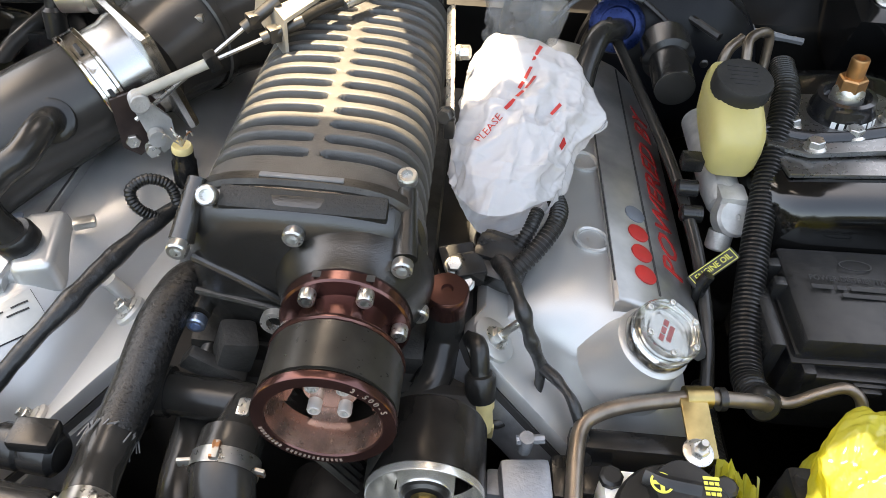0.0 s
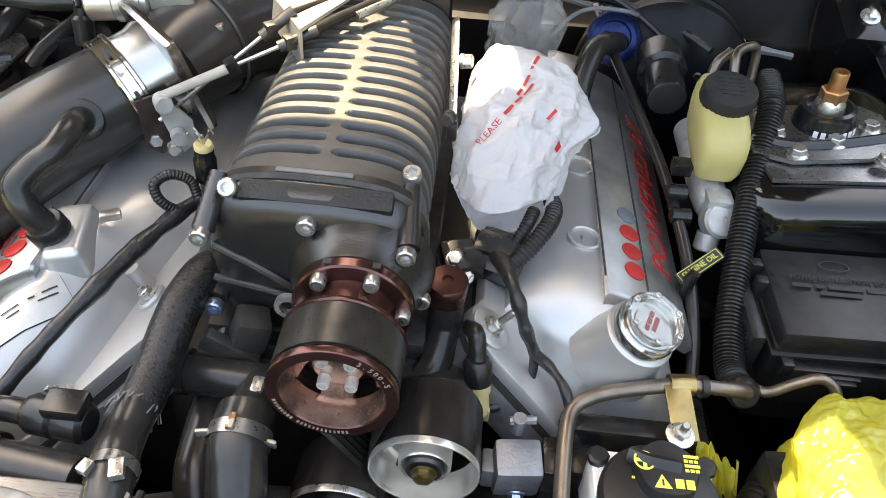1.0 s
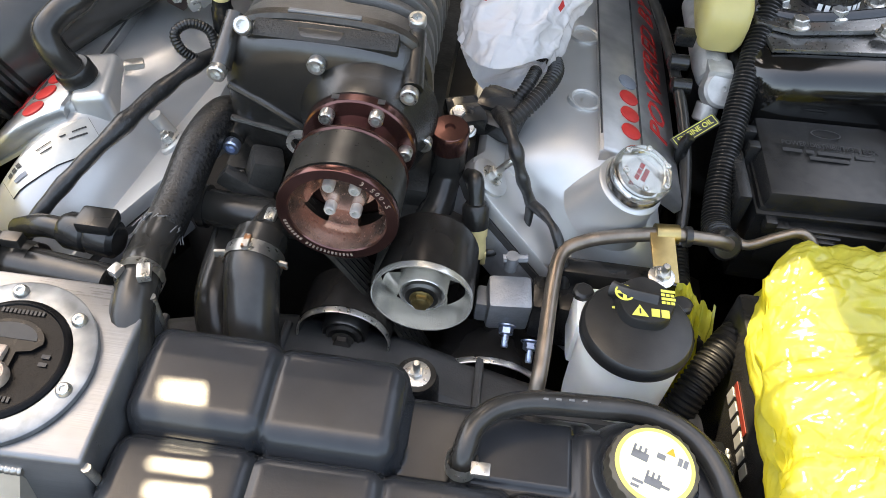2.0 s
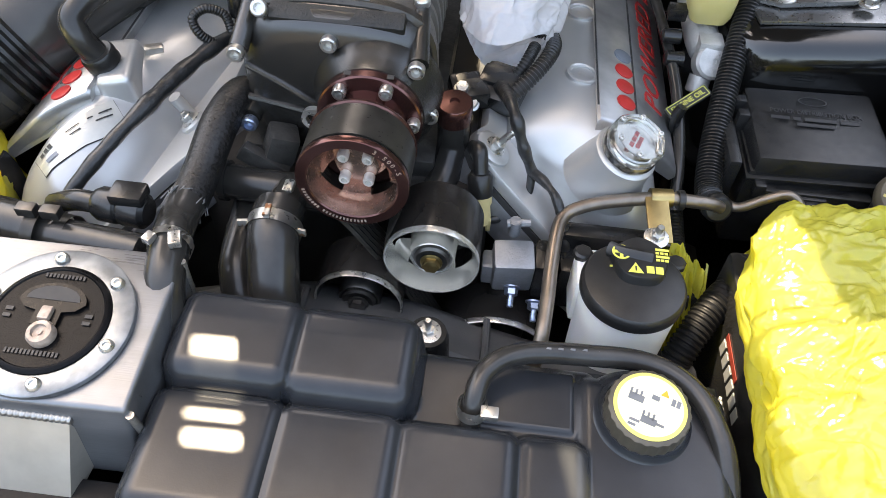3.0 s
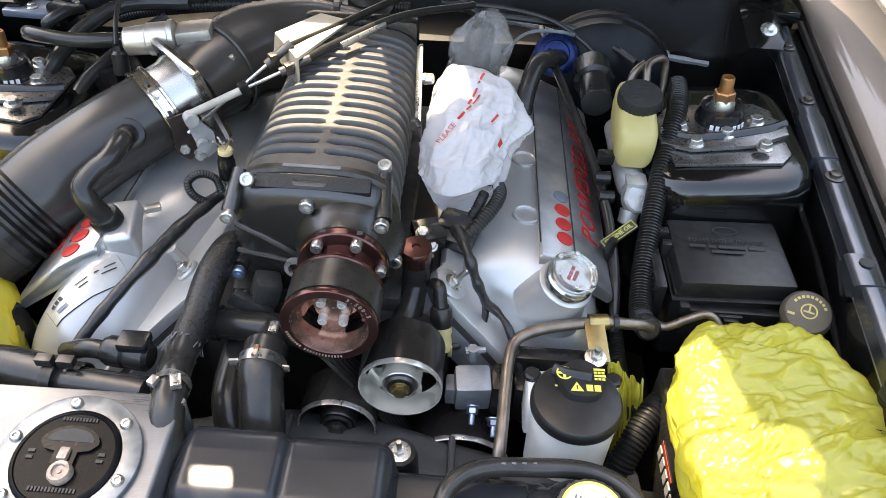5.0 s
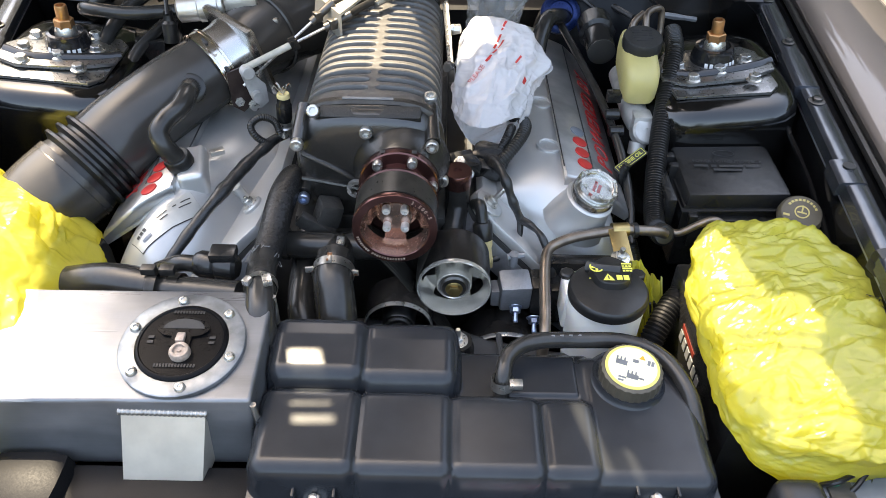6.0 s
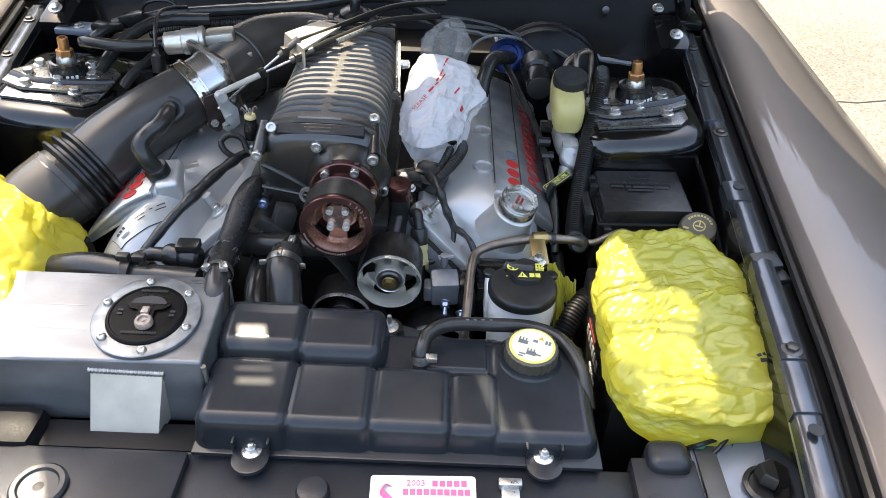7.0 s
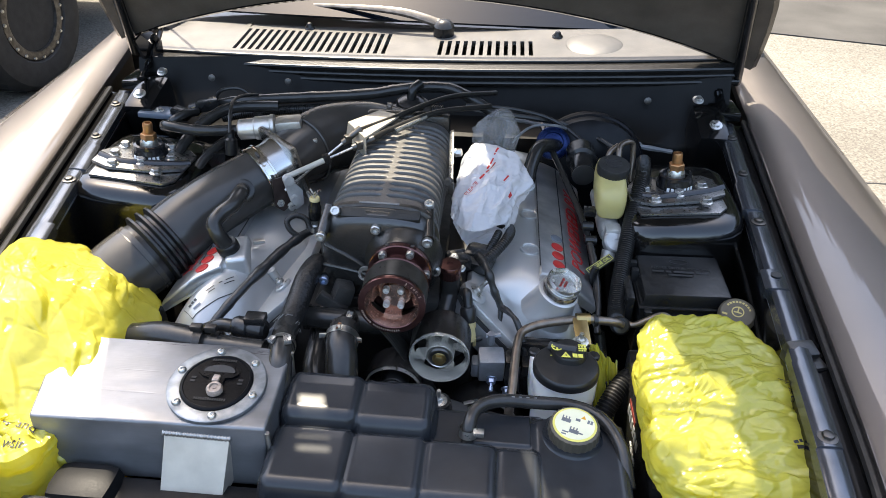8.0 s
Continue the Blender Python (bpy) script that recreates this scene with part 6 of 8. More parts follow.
steel_line()
tensioner()


# ---- things in the bay ----
def engine_block():
    t = thing("engine_block", (0.0, 0.65, 0.40), "dark engine block and intake valley under the covers", "engine")
    bm = B()
    box(bm, (0.0, 0.64, 0.62), (0.30, 0.52, 0.40), 0.02)
    part("block", bm, "void", t)
    for s in (-1, 1):
        part("cylinder_head", box(B(), (s * 0.235, 0.67, 0.66), (0.18, 0.46, 0.18), 0.02, rot=(0, s * 36, 0)), "void", t)
    bm = B()
    box(bm, (0.01, 0.395, 0.70), (0.26, 0.03, 0.26), 0.02)
    box(bm, (-0.15, 0.40, 0.66), (0.12, 0.03, 0.16), 0.02, rot=(0, 40, 0))
    part("timing_cover", bm, "void", t)
    bm = B()
    box(bm, (-0.01, 0.62, 0.825), (0.20, 0.40, 0.03), 0.008)
    part("valley_plate", bm, "castdark", t)
    bm = B()
    box(bm, (-0.06, 0.40, 0.862), (0.03, 0.03, 0.035), 0.006, rot=(0, 20, 20))
    box(bm, (-0.075, 0.385, 0.85), (0.05, 0.012, 0.02), 0.003, rot=(0, 35, 0))
    part("lug", bm, "castdark", t)


M["castdark"] = mat("dark_casting", (0.05, 0.048, 0.045), 0.5, 0.5, var=0.35, scale=50, bump=0.6, bscale=300)


def strut_plate(side):
    """Caster-camber plate with its bolts, bearing ring, stud and slotted arms."""
    cx, cy, z = 0.503 * side, 0.722, 0.914
    sl = 0.09 * side
    zz = lambda x: z + (x - cx) * sl * side
    t = thing("camber_plate", (cx, cy, z), "steel camber plate with bolts and a brass-topped stud", "camber plate", "camber plates")
    m = Matrix.Translation((cx, cy, z)) @ Euler((0, -math.atan(sl) * 1.0, 0)).to_matrix().to_4x4()

    def put(bm):
        bm.transform(m)
        return bm
    bm = plate(B(), [(-0.075, -0.085), (0.062, -0.085), (0.078, -0.065), (0.078, 0.045), (0.06, 0.065), (-0.06, 0.065), (-0.082, 0.03), (-0.082, -0.03)], (0, 0, -0.006), (0, 0, 1), 0.005, up=(0, 1, 0), bevel=0.001)
    part("base_plate", put(bm), "platesteel", t)
    bm = plate(B(), [(-0.088, -0.045), (-0.05, -0.062), (0.03, -0.055), (0.082, -0.03), (0.085, 0.0), (0.05, 0.03), (0.0, 0.052), (-0.06, 0.038), (-0.09, 0.0)], (0, 0, 0.0015), (0, 0, 1), 0.006, up=(0, 1, 0), bevel=0.001)
    part("top_plate", put(bm), "platesteel", t)
    bm = lathe(B(), [(0.034, 0.006), (0.033, 0.016), (0.030, 0.022), (0.029, 0.030), (0.024, 0.031), (0.022, 0.024)], (0, 0.012, 0), (0, 0, 1), 36)
    ring = part("bearing_ring", put(bm), "blackplate", t)
    bm = B()
    for k in range(7):
        if k == 3:
            continue
        a = radians(-130 + 13 * k + 10)
        bars(bm, plane((0.0345 * math.cos(a) * 0.98, 0.012 + 0.0345 * math.sin(a) * 0.98, 0.011), (-math.sin(a), math.cos(a), 0), (math.cos(a), math.sin(a), 0.1)), [[(-0.003, 0.005)]], 0.007, 0.01)
    part("print", put(bm), "paperwhite", ring)
    bm = lathe(B(), [(0.017, 0.024), (0.016, 0.034), (0.013, 0.040)], (0, 0.012, 0), (0, 0, 1), 28)
    part("spacer", put(bm), "steel", t)
    bm = B()
    lathe(bm, [(0.0145, 0.038), (0.0145, 0.050), (0.013, 0.0515)], (0, 0.012, 0), (0, 0, 1), 6)
    lathe(bm, [(0.0090, 0.050), (0.0090, 0.070), (0.0080, 0.072), (0.005, 0.072), (0.0045, 0.066), (0.0001, 0.066)], (0, 0.012, 0), (0, 0, 1), 20)
    part("strut_stud", put(bm), "brass", t, "brass-coloured stud and nut")
    for u, v in ((-0.058, -0.012), (-0.045, -0.052), (0.0, -0.030), (0.046, 0.0), (0.042, -0.062), (-0.056, 0.028), (0.028, 0.045)):
        bm = B()
        hex_bolt(bm, (u, v, 0.0075), (0, 0, 1), 0.0085, 0.010, flange=1.35)
        part("bolt", put(bm), "steel", t)
    bm = B()
    tube(bm, [(-0.085, -0.02, 0.009), (-0.03, -0.038, 0.010), (0.05, -0.022, 0.010), (0.085, -0.005, 0.009)], 0.006, 8, flat=0.5)
    part("slot_bar", put(bm), "blackplate", t)


M["platesteel"] = mat("plate_steel", (0.24, 0.238, 0.235), 0.30, 0.9, var=0.15, scale=30)
M["blackplate"] = mat("black_gloss_plate", (0.018, 0.018, 0.02), 0.2, 0.3, var=0.2, scale=30, coat=0.5, dust=0.12)


def fuse_box():
    t = thing("fuse_box", (0.49, 0.53, 0.70), "black plastic power distribution box with an embossed lid", "fuse box")
    bm = B()
    box(bm, (0.492, 0.535, 0.775), (0.150, 0.125, 0.11), 0.006)
    box(bm, (0.49, 0.468, 0.79), (0.12, 0.016, 0.05), 0.003)
    part("body", bm, "fuseblack", t)
    bm = B()
    box(bm, (0.492, 0.534, 0.838), (0.146, 0.124, 0.026), 0.006, taper=0.95, rot=(1.5, -2, 0))
    lid = part("lid", bm, "fuseblack", t)
    bm = B()
    box(bm, (0.492, 0.534, 0.826), (0.154, 0.132, 0.004), 0.001, rot=(1.5, -2, 0))
    part("lid_rim", bm, "fuseblack", lid)
    mm = plane((0.492, 0.553, 0.8535), (1, 0, 0.035), (0, -0.03, 1))
    bm = writing("POWER DISTRIBUTION BOX", 0.0095, mm @ Matrix.Translation((0, -0.004, 0)), 0.0004, squeeze=0.82)
    merge(bm, bars(B(), mm @ Matrix.Translation((-0.05, -0.015, 0)), [[(0, 0.02), (0.024, 0.008), (0.036, 0.034), (0.074, 0.02)], [(0.026, 0.04)]], 0.005, 0.009))
    t2 = lathe(B(), [(0.016, 0), (0.016, 0.0006), (0.0145, 0.0006), (0.0145, 0)], (0, 0, 0), (0, 0, 1), 32, caps=False)
    t2.transform(mm @ Matrix.Translation((0, 0.016, 0)) @ Matrix.Diagonal((1, 0.45, 1, 1)))
    merge(bm, t2)
    part("embossing", bm, "emboss", lid)
    bm = B()
    for y in (0.57, 0.545):
        part("hinge_clip", box(B(), (0.416, y, 0.835), (0.012, 0.012, 0.03), 0.002), "fuseblack", t)
    box(bm, (0.402, 0.52, 0.80), (0.014, 0.09, 0.075), 0.004)
    box(bm, (0.392, 0.512, 0.80), (0.012, 0.04, 0.035), 0.003)
    box(bm, (0.395, 0.548, 0.79), (0.012, 0.02, 0.04), 0.003)
    part("side_connector", bm, "fuseblack", t)
    bm = B()
    box(bm, (0.487, 0.462, 0.80), (0.03, 0.012, 0.024), 0.002)
    box(bm, (0.487, 0.454, 0.806), (0.018, 0.006, 0.008), 0.001)
    part("latch", bm, "fuseblack", t)
    part("latch", box(B(), (0.43, 0.463, 0.815), (0.012, 0.012, 0.016), 0.002), "fuseblack", t)


M["fuseblack"] = mat("fuse_box_plastic", (0.014, 0.014, 0.014), 0.25, var=0.18, scale=25, bump=0.3, bscale=900, dust=0.12)


def washer_cap():
    c, n = Vector((0.560, 0.438, 0.842)), Vector((-0.15, -0.45, 1)).normalized()
    t = thing("washer_bottle", (0.56, 0.45, 0.70), "black washer filler neck with a printed brown-black cap", "washer bottle")
    part("neck", tube(B(), [c - n * 0.01, c - n * 0.04, (0.565, 0.465, 0.76), (0.57, 0.47, 0.68)], [0.022, 0.02, 0.022, 0.024], 20), "rubber", t)
    bm = lathe(B(), [(0.027, -0.006), (0.029, 0.0), (0.0285, 0.006), (0.025, 0.0105), (0.012, 0.0125), (0.0001, 0.013)], c, n, 44)
    cap = part("cap", bm, "capbrown", t)
    mm = plane(c + n * 0.0129, (1, -0.4, 0), n)
    bm = B()
    for k in range(9):
        a = radians(150 - 15 * k)
        merge(bm, bars(B(), mm @ Matrix.Translation((0.019 * math.cos(a), 0.019 * math.sin(a), -0.0012)) @ Matrix.Rotation(a - math.pi / 2, 4, "Z"), [[(-0.0018, 0.0032)]], 0.0032, 0.01))
    t2 = lathe(B(), [(0.0095, 0), (0.0095, 0.0006), (0.0078, 0.0006), (0.0078, 0)], (0, 0, 0), (0, 0, 1), 20, caps=False)
    merge(bm, t2, mm)
    merge(bm, bars(B(), mm @ Matrix.Translation((-0.006, -0.001, 0)), [[(0, 0.012)]], 0.002, 0.01))
    merge(bm, bars(B(), mm @ Matrix.Translation((-0.001, 0.005, 0)), [[(0, 0.002)]], 0.01, 0.01))
    merge(bm, bars(B(), mm @ Matrix.Translation((-0.022, -0.008, -0.001)), [[(0, 0.008)]], 0.003, 0.01))
    part("print", bm, "goldprint", cap)


M["capbrown"] = mat("cap_brown", (0.085, 0.07, 0.048), 0.5, var=0.2, dust=0.25)
M["goldprint"] = mat("gold_print", (0.50, 0.40, 0.14), 0.5, var=0.1)


M["redprint"] = mat("dull_red_print", (0.20, 0.025, 0.015), 0.5, var=0.2, scale=60)
M["greyprint"] = mat("label_grey", (0.50, 0.50, 0.47), 0.36, 0.6, var=0.1, scale=50)


def superellipse(u, e):
    a = 2 * math.pi * u
    c, s = math.cos(a), math.sin(a)
    k = (abs(c) ** e + abs(s) ** e) ** (-1 / e)
    return c * k, s * k


def battery_bag():
    t = thing("battery", (0.46, 0.22, 0.66), "black car battery wrapped in a crinkled yellow plastic bag", "battery")
    bm = B()
    box(bm, (0.470, 0.240, 0.735), (0.172, 0.25, 0.17), 0.006)
    case = part("case", bm, "black", t)
    bm = writing("PREMIUM", 0.011, plane((0.3835, 0.225, 0.742), (0, -1, 0), (-1, 0, 0)), 0.0004, squeeze=0.95)
    part("lettering", bm, "greyprint", case)
    for k in range(6):
        part("letter_bar", bars(B(), plane((0.3835, 0.290 - 0.0145 * k, 0.770), (0, -1, 0), (-1, 0, 0)), [[(0.0, 0.010)]], 0.015, 0.03), "greyprint", case)
    part("red_stripe", bars(B(), plane((0.3832, 0.288, 0.786), (0, -1, 0), (-1, 0, 0)), [[(0.0, 0.050)]], 0.007, 0.013), "redprint", case, "dull red printed stripe")

    def shape(u, v):
        c, s = superellipse(u, 4.2)
        back = max(0.0, s - 0.45) / 0.55
        flare = 0.006 * noise.noise(Vector((c * 3, s * 3, 7)))
        if v < 0.42:
            f = v / 0.42
            hem = 0.752 + 0.060 * max(0.0, -c) * (1 - back)
            k, z = 1.0 - 0.03 * f + 0.03 * math.sin(f * 3.0), hem + (0.837 - hem) * f
        elif v < 0.62:
            f = (v - 0.42) / 0.20
            k, z = 0.99 - 0.11 * f * f, 0.837 + 0.022 * math.sin(f * math.pi / 2)
        else:
            f = (v - 0.62) / 0.38
            k, z = 0.88 * (1 - f), 0.859 + 0.004 * f
        x = c * k * ((0.113 if c > 0 else 0.104) + flare) * (1 - 0.32 * back) - 0.016 * back
        y = s * k * (0.158 + flare)
        if v >= 0.42:
            # battery posts, clamp and lid edge lift the film; it sags between them
            z += 0.014 * math.exp(-((x + 0.03) ** 2 + (y - 0.085) ** 2) / 0.0016) + 0.010 * math.exp(-((x - 0.035) ** 2 + (y - 0.02) ** 2) / 0.0012)
            z += 0.010 * noise.noise(Vector((x * 13, y * 11, 5))) - 0.012 * abs(noise.noise(Vector((x * 9 - y * 5, y * 15 + x * 7, 3)))) + 0.004 + 0.012 * s * k
        return (0.486 + x + 0.002 * s * k, 0.234 + y, z)
    bm = film_bag(B(), shape, 520, 290, 900, 3, 1.0, along=(1, 0.35, 0), lean=0.7, facet=0.0065, calm=0.42)
    bag = part("plastic_bag", bm, "film_yellow", t, "crinkled translucent yellow plastic bag")
    bm = writing("FOR RECY", 0.012, plane((0.572, 0.240, 1.0), (0.16, -1, 0), (0, 0, 1)), 0.0, squeeze=0.9)
    part("print", drape(bm, bag), "inkdark", bag, "dark printed lettering")
    # a loose flap hangs beside the case
    rows = []
    for i in range(25):
        u = i / 24
        up = float(np.interp(u, (0, 0.2, 0.55, 0.8, 1.0), (0.823, 0.832, 0.806, 0.797, 0.793)))
        row = []
        for j in range(21):
            f = j / 20
            fold = 0.022 * abs(noise.noise(Vector((u * 5 + f, f * 1.3, 4)))) + 0.008 * noise.noise(Vector((u * 14, f * 4, 9)))
            row.append((0.347 - 0.022 * f + (0.026 + 0.022 * f) * u, 0.300 + 0.055 * f + fold, 0.69 + (up - 0.69) * f))
        rows.append(row)
    part("loose_flap", sheet(B(), rows), "film_yellow", bag, "thin yellow flap hanging beside the case")
    mm = plane((0.553, 0.150, 1.0), (0.9, 0.3, 0), (0, 0, 1))
    part("small_print", drape(bars(B(), mm, [[(0, 0.006), (0.008, 0.004), (0.014, 0.006)], [(0, 0.01), (0.012, 0.008)]], 0.004, 0.007), bag), "inkdark", bag)
    return t


def left_bag():
    t = thing("airbox", (-0.45, 0.27, 0.66), "air filter box covered by a crinkled yellow plastic bag", "air filter")
    bm = B()
    box(bm, (-0.45, 0.28, 0.74), (0.20, 0.26, 0.16), 0.03)
    part("box", bm, "black", t)

    def shape(u, v):
        c, s = superellipse(u, 2.6)
        if v < 0.5:
            f = v / 0.5
            k, z = 1.0 - 0.04 * f, 0.74 + 0.10 * f
        else:
            f = (v - 0.5) / 0.5
            k, z = (1 - f) * 0.96, 0.84 + 0.10 * math.sin(min(1, f * 1.25) * math.pi / 2)
        x, y = c * k * 0.160, s * k * 0.205
        z += 0.026 * noise.noise(Vector((x * 9, y * 9, 2))) - 0.026 * abs(noise.noise(Vector((x * 11 + y * 4, y * 6, 8)))) * min(1, 3 * (1 - k) + 0.3)
        return (-0.480 + x - 0.35 * y, 0.300 + y, z - 0.03 * max(0.0, c) * k)
    bm = film_bag(B(), shape, 440, 240, 620, 8, 1.2, along=(0.5, -1, 0.1), lean=0.6, facet=0.006)
    part("plastic_bag", bm, "film_yellow", t, "crinkled translucent yellow plastic bag with dark print")

    def skirt(u, v):
        c, s = superellipse(u, 2.4)
        k = 1.0 if v < 0.6 else (1 - (v - 0.6) / 0.4)
        z = 0.70 + 0.13 * min(1, v / 0.6) + 0.01 * (1 - k)
        return (-0.44 + c * k * 0.07, 0.10 + s * k * 0.055, z + 0.01 * noise.noise(Vector((c, s, v)) * 3))
    bm = film_bag(B(), skirt, 240, 120, 240, 5, 0.9, along=(1, -0.3, 0.1), lean=0.5, facet=0.010)
    tail = part("bag_tail", bm, "film_yellow", t)
    for txt, x, y, rows in (("and", -0.400, 0.092, [(-0.058, 0.018), (-0.036, 0.010)]), ("", -0.43, 0.118, [(-0.02, 0.014), (-0.002, 0.008), (0.009, 0.012)]),
                            ("visit", -0.405, 0.068, [(-0.050, 0.016), (-0.030, 0.006)])):
        m = plane((x, y, 1.1), (1, -0.10, 0), (0, 0, 1))
        if txt:
            part("print", drape(writing(txt, 0.018, m, 0.0), tail, 0.0007), "inkdark", tail, "dark printed lettering")
        part("print_bar", drape(flat_rows(B(), m, [rows], 0.007, 0.01), tail, 0.0007), "inkdark", tail)


def white_bag():
    t = thing("coil_connector", (0.14, 0.58, 0.84), "wiring connectors wrapped in a white printed plastic bag", "plastic bag")

    def shape(u, v):
        c, s = superellipse(u, 2.3)
        # from the open lower front rim up to the rounded crown at the rear
        a, b = Vector((0.134, 0.536, 0.892)), Vector((0.170, 0.700, 0.984))
        d = b - a
        p = a + d * (v + 0.20 * c * c * (1 - v) ** 2)
        end = 1.0 if v < 0.82 else max(0.0, 1 - ((v - 0.82) / 0.18) ** 2.5) ** 0.5
        wide = float(np.interp(v, (0, 0.25, 0.6, 1), (0.043, 0.054, 0.060, 0.058))) * end
        deep = (0.040 + 0.004 * v) * end * (0.6 + 0.4 * min(1, v * 4))
        side = Vector((0.93, -0.32 - 0.25 * v, 0.05)).normalized()
        n = d.normalized().cross(side)
        pleat = 1 + 0.045 * math.sin(2 * math.pi * u * 11 + 3 * noise.noise(Vector((u * 5, v * 2, 1)))) * min(1, 4 * v * (1 - v) + 0.25) + 0.16 * (1 - v) ** 6
        corner = 0.30 * math.exp(-((v - 0.70) / 0.13) ** 2) * max(0.0, c) ** 4
        return p + (side * c * wide * (1.05 + 0.10 * v + corner if c > 0 else 1.0) - n * s * deep) * pleat
    bm = film_bag(B(), shape, 280, 180, 150, 12, 0.85, along=(0.2, 0.9, 0.5), lean=0.75, facet=0.009)
    bag = part("plastic_bag", bm, "film_white", t)
    for q, xd, txt, sz, rows in (((0.128, 0.588), (0.72, 0.85, 0), "PLEASE", 0.0095, [(0.020, 0.012), (0.035, 0.009), (0.047, 0.012)]),
                                 ((0.157, 0.634), (0.55, 1, 0), "", 0.0, [(-0.010, 0.008), (0.001, 0.010), (0.014, 0.012)]),
                                 ((0.182, 0.602), (0.8, 0.7, 0), "", 0.0, [(0.0, 0.010)]), ((0.192, 0.578), (0.5, 1, 0), "", 0.0, [(0.0, 0.008)])):
        m = plane((*q, 1.1), xd, (0, 0, 1))
        if txt:
            part("print", drape(writing(txt, sz, m, 0.0), bag, 0.0007), "red", bag, "red printed lettering")
        bm = flat_rows(B(), m, [rows], 0.0034, 0.01)
        part("print_bar", drape(bm, bag, 0.0007), "red", bag)
    bm = B()
    box(bm, (0.112, 0.515, 0.862), (0.035, 0.035, 0.02), 0.004, rot=(20, 0, 20))
    box(bm, (0.15, 0.52, 0.865), (0.05, 0.05, 0.03), 0.01, rot=(20, 0, -20))
    part("connector", bm, "black", t)
    bm = B()
    hex_bolt(bm, (0.108, 0.50, 0.874), (0, -0.5, 1), 0.007, 0.009, flange=1.3)
    hex_bolt(bm, (0.12, 0.492, 0.862), (0, -0.5, 1), 0.006, 0.007, flange=1.3)
    part("bolt", bm, "steel", t)


def clear_bag():
    t = thing("vacuum_fitting", (0.16, 0.85, 0.90), "black fitting wrapped in a clear crumpled plastic bag", "plastic bag")

    def shape(u, v):
        c, s = superellipse(u, 2.2)
        p = Vector((0.155, 0.805, 0.925)).lerp(Vector((0.178, 0.87, 0.995)), v)
        r = float(np.interp(v, (0, 0.2, 0.5, 0.75, 0.9, 1.0), (0.030, 0.046, 0.048, 0.036, 0.024, 0.012)))
        return p + Vector((c * r, -0.5 * s * r, s * r * 0.8))
    bm = film_bag(B(), shape, 150, 110, 240, 21, 0.9, along=(0.2, 0.7, 0.7), lean=0.5)
    part("plastic_bag", bm, "film_clear", t, "clear crumpled plastic bag")
    bm = B()
    tube(bm, [(0.16, 0.80, 0.90), (0.158, 0.84, 0.935), (0.165, 0.88, 0.965)], 0.022, 14)
    part("fitting", bm, "black", t)


